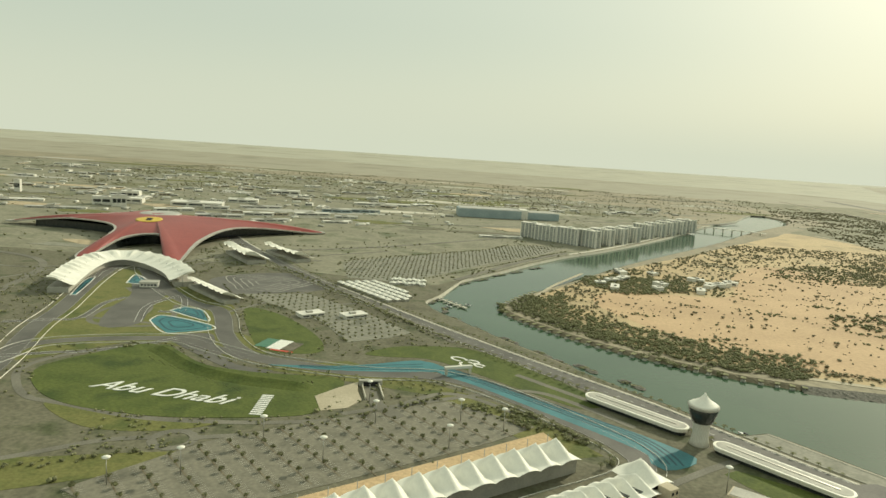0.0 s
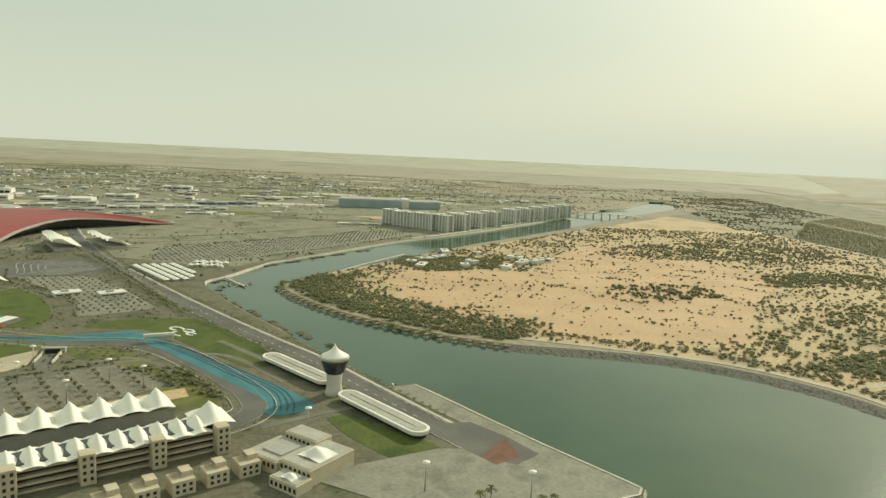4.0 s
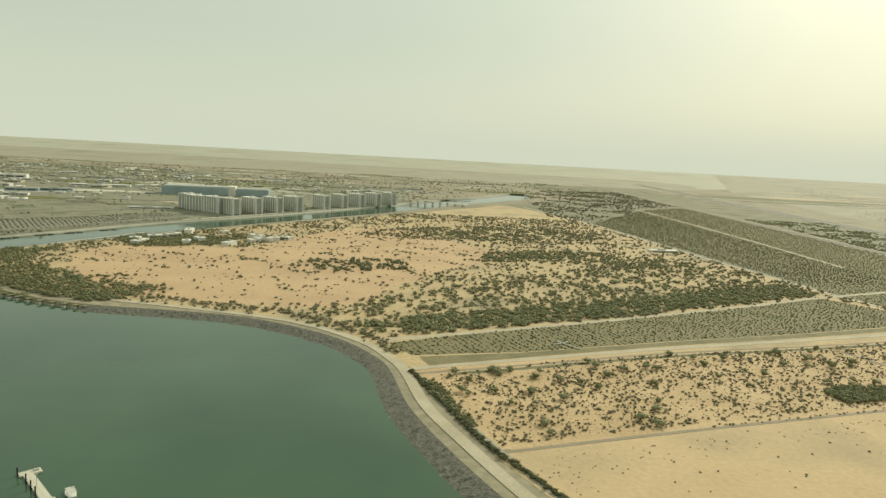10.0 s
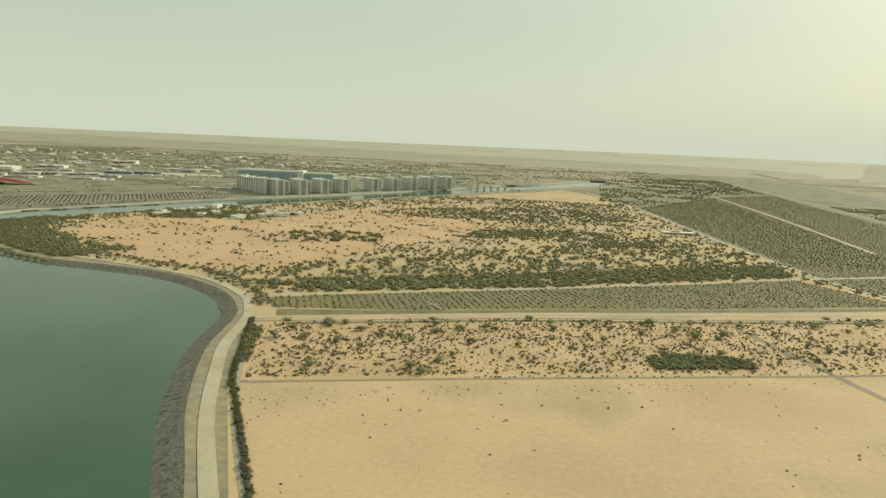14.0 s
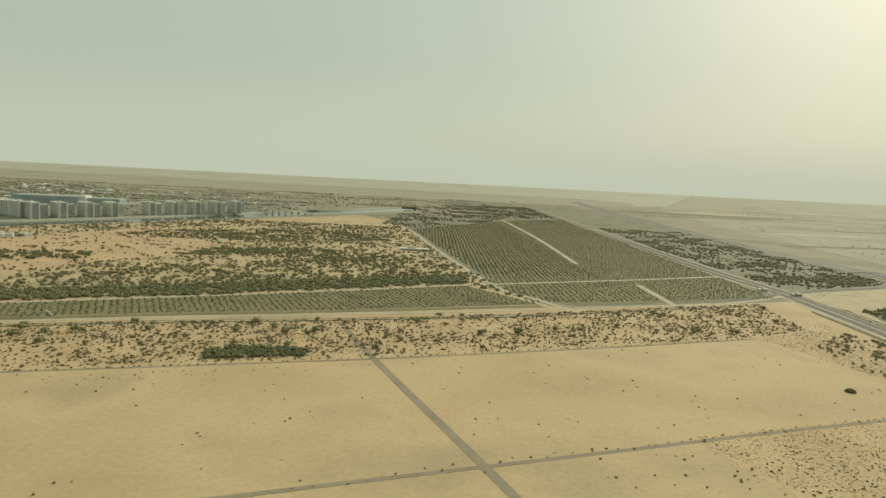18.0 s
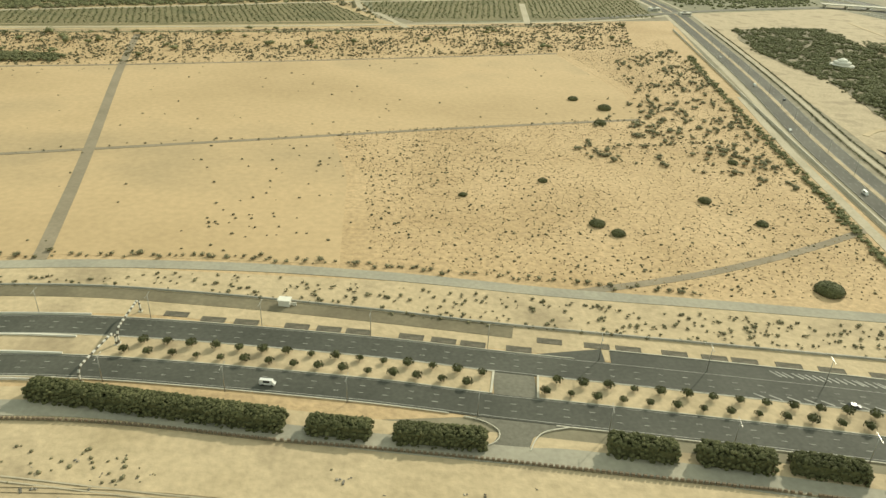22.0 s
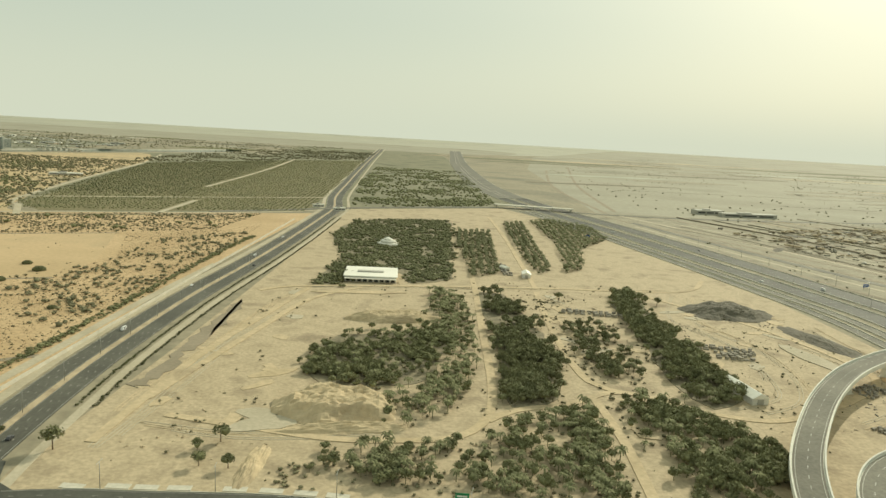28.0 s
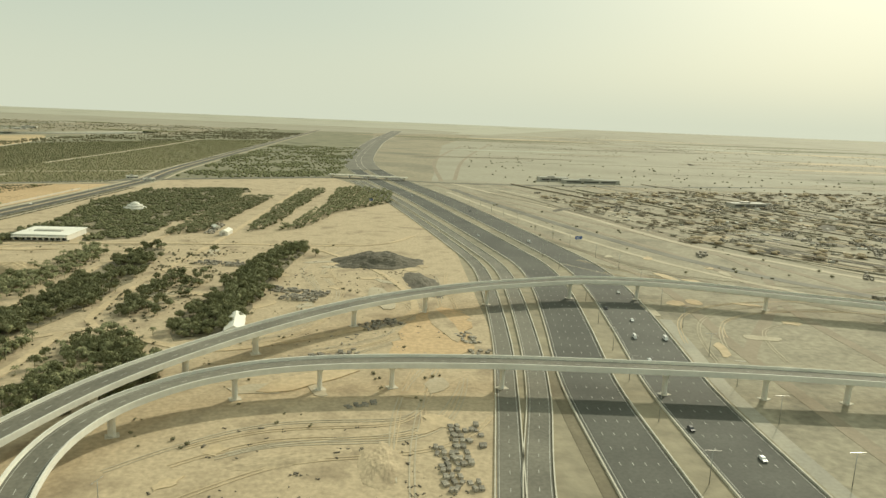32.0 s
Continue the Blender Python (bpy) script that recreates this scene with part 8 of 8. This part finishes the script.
stack(2232, 176, -12, 6, 5, 3.5, 2.2, 1.8, "parked plant and stored material on the sand", "plant")
stack(2154, 282, -12, 11, 4, 4, 2.2, 1.8, "scrap and stored material in the yard", "scrap")
stack(2138, 424, 88, 12, 3, 4, 2.4, 1.8, "rows of parked vehicles and scrap", "scrap")
stack(2280, -2, 15, 4, 2, 3, 1.6, 1, "dark stored timber under the flyover", "timber")
for k in range(34):
    stack(2520 + rng.uniform(0, 700), rng.uniform(180, 880), rng.uniform(0, 90), int(rng.integers(3, 9)), int(rng.integers(2, 5)), 6, 3, 2.4, "stored containers and material in the works yard", "stored material")
bb = bmesh.new()
box_bm(bb, -0.5, 0.5, -0.18, 0.18, 0, 0.2, 0.02)
BOX = [(np.array([v.co[:] for v in bb.verts]), [tuple(v.index for v in f.verts) for f in bb.faces])]
bb.free()
HEAP = [lump(90 + i, 2, 0.3, 0.28) for i in range(4)]
WORKS = [(2570, 800), (2640, 900), (3000, 980), (3500, 1050), (3100, 560), (2900, 330), (2760, 290), (2640, 400)]
for m_, n_, lo, hi, sd in (("junk", 260, 3, 8, 1), ("works", 300, 6, 18, 2), ("wallwhite", 50, 4, 12, 3), ("roofgrey", 90, 3, 9, 4), ("pale", 220, 8, 24, 5), ("dirtroad", 320, 6, 24, 6)):
    q = scatter(WORKS, n_, 200 + sd, (), 60)
    spread("works_clutter", q, rng.uniform(lo, hi, len(q)), BOX if m_ in ("junk", "wallwhite", "roofgrey") else HEAP, m_, "stored material and spoil heaps in the works yard", "stored material")
wg = np.random.default_rng(55)
flow = smooth_line([(2470, 1000), (2569, 653), (2640, 422), (2740, 247), (2920, 100)], 12)
fs2 = side(flow)
for k in range(64):
    off = wg.uniform(8, 620)
    line = flow + fs2 * (off * (0.75 + 0.25 * np.linspace(0, 1, len(flow))) + 6 * np.sin(np.arange(len(flow)) * 0.2 + k))[:, None]
    i0_ = int(wg.integers(0, len(line) - 18))
    line = line[i0_:i0_ + int(wg.integers(12, 48))]
    m_ = ("dirtroad", "pale", "mound", "works", "track_sand", "ditch")[k % 6]
    h_ = 0.25 if k % 3 else float(wg.uniform(0.8, 2.2))
    tagged(new("spoil_row", strip_mesh("spoil_row", line, 0, float(wg.uniform(2, 8)), h_ + lift(), M[m_], h_)), "long low row of spoil or track in the works yard", "spoil", kind="structure")
for poly, n_, sd in (([(2139, 225), (2170, 300), (2180, 340), (2110, 420), (2130, 330)], 160, 7), ([(2225, 190), (2300, 200), (2330, 280), (2240, 300)], 150, 8), ([(2230, 60), (2340, 50), (2350, 130), (2280, 120)], 120, 9), ([(1890, 20), (1960, 25), (1960, 110), (1900, 100)], 60, 10), ([(2210, -80), (2320, -85), (2330, -20), (2230, -20)], 110, 11), ([(1420, -34), (1700, -50), (1690, -70), (1430, -60)], 60, 12)):
    q = scatter(poly, n_, 220 + sd, (), 18)
    spread("rubble", q, rng.uniform(0.6, 2.4, len(q)), BOX + HEAP, ("junk", "pale", "mound")[sd % 3], "scattered rubble and scrap on the sand", "rubble")
for k in range(30):
    x, y = 2900 + rng.uniform(0, 2400), 1080 + rng.uniform(0, 1) ** 1.5 * 3400
    area("plain_patch", [(x + rng.uniform(60, 420) * math.cos(t) * (1 + y / 3000), y + rng.uniform(12, 60) * math.sin(t) * (1 + y / 2000)) for t in np.linspace(0, 2 * math.pi, 11)[:-1]], 0.1, ("works", "plain", "pale", "soil")[k % 4], "faint patch on the far plain", category="plain")
for m_, n_, sd in (("wallwhite", 100, 1), ("facade", 120, 2), ("roofgrey", 200, 3)):
    q = scatter([(-1800, 1700), (-720, 1720), (-250, 1690), (60, 1960), (100, 2450), (560, 2480), (900, 2350), (1000, 2900), (-300, 3600), (-2000, 3400)], n_, 300 + sd, (), 110)
    spread("far_buildings", q, rng.uniform(10, 30, len(q)), BOX, m_, "small pale buildings of the far town", "building")
for k in range(26):
    x, y = -1300 + rng.uniform(0, 1600), 1250 + rng.uniform(0, 900)
    if inside(np.array([(x, y)]), URBAN)[0] and not inside(np.array([(x, y)]), STAR)[0] and not inside(np.array([(x, y)]), [(-300, 1100), (-60, 1050), (400, 1600), (500, 1900), (200, 1800), (-300, 1450)])[0]:
        area("town_plot", [(x + rng.uniform(25, 110) * math.cos(t), y + rng.uniform(12, 50) * math.sin(t)) for t in np.linspace(0, 2 * math.pi, 9)[:-1]], 0.08, ("urban", "drygrass", "pale", "lot")[k % 4], "plot of ground in the far town", category="plot")
for k in range(34):
    x, y = -1900 + rng.uniform(0, 3300), 2350 + rng.uniform(0, 1800)
    area("plain_patch", [(x + rng.uniform(80, 320) * math.cos(t), y + rng.uniform(20, 80) * math.sin(t)) for t in np.linspace(0, 2 * math.pi, 11)[:-1]], 0.1, ("soil", "hazeflat", "urban", "drygrass")[k % 4], "faint patch of the far town's ground", category="plain")
for x, y, a, b, h in ((2750, 1090, 60, 9, 7), (2900, 760, 30, 10, 6), (2680, 1120, 30, 12, 8)):
    low_block(x, y, 4, a, b, h, "roofgrey", "roofgrey", "long grey works building on the plain")
for x, y in ((1905, 940), (1942, 905)):
    low_block(x, y, 20, 9, 4, 4, "wallwhite", "wallwhite", "small white gate building by the avenue")

# pale slabs and a green sign where the highway nears the flyovers
pale_slab = thing("paving_panel", 1890, 3, 0, -9, "pale rectangular paved bay beside the highway", "paving", "roadside bays")
part("bed", box_mesh("bed", -4.5, 4.5, -1.8, 1.8, 0.05, 0.28, "concrete", 0.05), pale_slab)
for k in range(1, 20):
    i = int(np.argmin(np.abs(hw[:, 0] - (1890 + k * 14))))
    put(pale_slab, hw[i, 0] + hs[i][0] * 22.8, hw[i, 1] + hs[i][1] * 22.8, 0, math.degrees(math.atan2(hs[i][1], hs[i][0])) - 90)
gsign = thing("direction_sign", 2035, -16, 0, -8, "green direction sign on two posts by the highway", "road sign", "road signs")
part("board", box_mesh("board", -2.6, 2.6, -0.1, 0.1, 2.0, 8.5, "greenpaint", 0.05), gsign)
for sx in (-1.6, 1.6):
    part("post", box_mesh("post", sx - 0.15, sx + 0.15, 0.11, 0.4, 0, 8.3, "steel"), gsign)
for k in range(3):
    part("text_bar", box_mesh("text_bar", -1.9, 1.9 - 0.7 * k, -0.16, -0.11, 6.9 - k * 1.6, 7.6 - k * 1.6, "line"), gsign)
q = scatter([(1415, -30), (1480, -34), (1500, -48), (1430, -50)], 60, 77)
spread("patch_tufts", q, rng.uniform(0.6, 1.8, len(q)), TUFT, "bush", "low tufts on churned sand", "shrub")
for k, (x, y, a, b, tn) in enumerate(((1990, 330, 40, 5, 5), (1950, 60, 16, 8, 20), (2140, 60, 14, 10, 40), (2260, 30, 26, 8, 30), (2300, 180, 8, 30, 10), (2335, 120, 6, 36, 8))):
    c_, s_ = math.cos(radians(tn)), math.sin(radians(tn))
    area("disturbed_sand", [(x + a * math.cos(t) * c_ - b * math.sin(t) * s_ + rng.normal(0, 1), y + a * math.cos(t) * s_ + b * math.sin(t) * c_ + rng.normal(0, 1)) for t in np.linspace(0, 2 * math.pi, 13)[:-1]], 0.1, ("verge", "track_sand", "pale")[k % 3], "patch of churned sand in the yard", category="sand")

# tyre tracks and scraped patches over the sand yards
tg = np.random.default_rng(91)
LAYER[0] = 0.1003
TRACKED = (([(1885, 30), (1897, 120), (1922, 240), (1948, 335), (1990, 352)], 6, 9), ([(1890, 62), (1930, 50), (1965, 48), (2010, 52)], 3, 4), ([(1960, 345), (2080, 354), (2160, 364), (2280, 368)], 4, 4), ([(2200, 84), (2240, 110), (2262, 190), (2250, 270), (2285, 360)], 5, 7),
           ([(2250, 60), (2300, 90), (2322, 150), (2300, 200)], 4, 6), ([(2205, -70), (2250, -40), (2310, -30), (2335, 10), (2345, 70)], 6, 9), ([(2300, -110), (2308, 0), (2325, 60), (2342, 140), (2350, 260)], 4, 5), ([(2480, 30), (2520, 130), (2600, 160), (2720, 130)], 5, 16), ([(2462, 330), (2520, 250), (2600, 205), (2740, 160)], 5, 14), ([(1420, -58), (1540, -64), (1620, -72), (1740, -86)], 4, 6))
for base_, n_, wob in TRACKED:
    line0 = smooth_line(base_, 4)
    for k in range(n_):
        off, ph = tg.normal(0, wob), tg.uniform(0, 6)
        line = line0 + side(line0) * (off + 1.8 * np.sin(np.arange(len(line0)) * 0.16 + ph))[:, None]
        lo_ = int(tg.integers(0, max(1, len(line) // 4)))
        line = line[lo_:lo_ + int(len(line) * tg.uniform(0.5, 0.9)) + 3]
        for gauge in (0, 1.9):
            tagged(new("tyre_track", strip_mesh("tyre_track", line, gauge, gauge + 0.55, 0.1 + lift(), M[("track_sand", "verge")[k % 2]], 0.1)), "wheel track worn into pale sand", "track", kind="structure")
for poly, n_ in (([(1885, 60), (1950, 55), (1965, 110), (1960, 340), (1930, 330)], 12), ([(2215, 130), (2330, 150), (2340, 300), (2260, 350), (2225, 300)], 18), ([(2215, -80), (2335, -80), (2335, 60), (2240, 50)], 10), ([(2126, 130), (2175, 130), (2185, 340), (2150, 340)], 16), ([(2475, 60), (2620, 100), (2600, 320), (2500, 420)], 14)):
    for k, (x, y) in enumerate(scatter(poly, n_, n_ + 400)):
        a, b, tn = tg.uniform(4, 15), tg.uniform(2, 6), tg.uniform(0, 3)
        area("scraped_sand", [(x + a * math.cos(t) * math.cos(tn) - b * math.sin(t) * math.sin(tn) + tg.normal(0, 0.9), y + a * math.cos(t) * math.sin(tn) + b * math.sin(t) * math.cos(tn) + tg.normal(0, 0.9)) for t in np.linspace(0, 2 * math.pi, 12)[:-1]], 0.08, ("verge", "verge", "track_sand")[k % 3], "scraped patch of sand in the yard", category="sand")
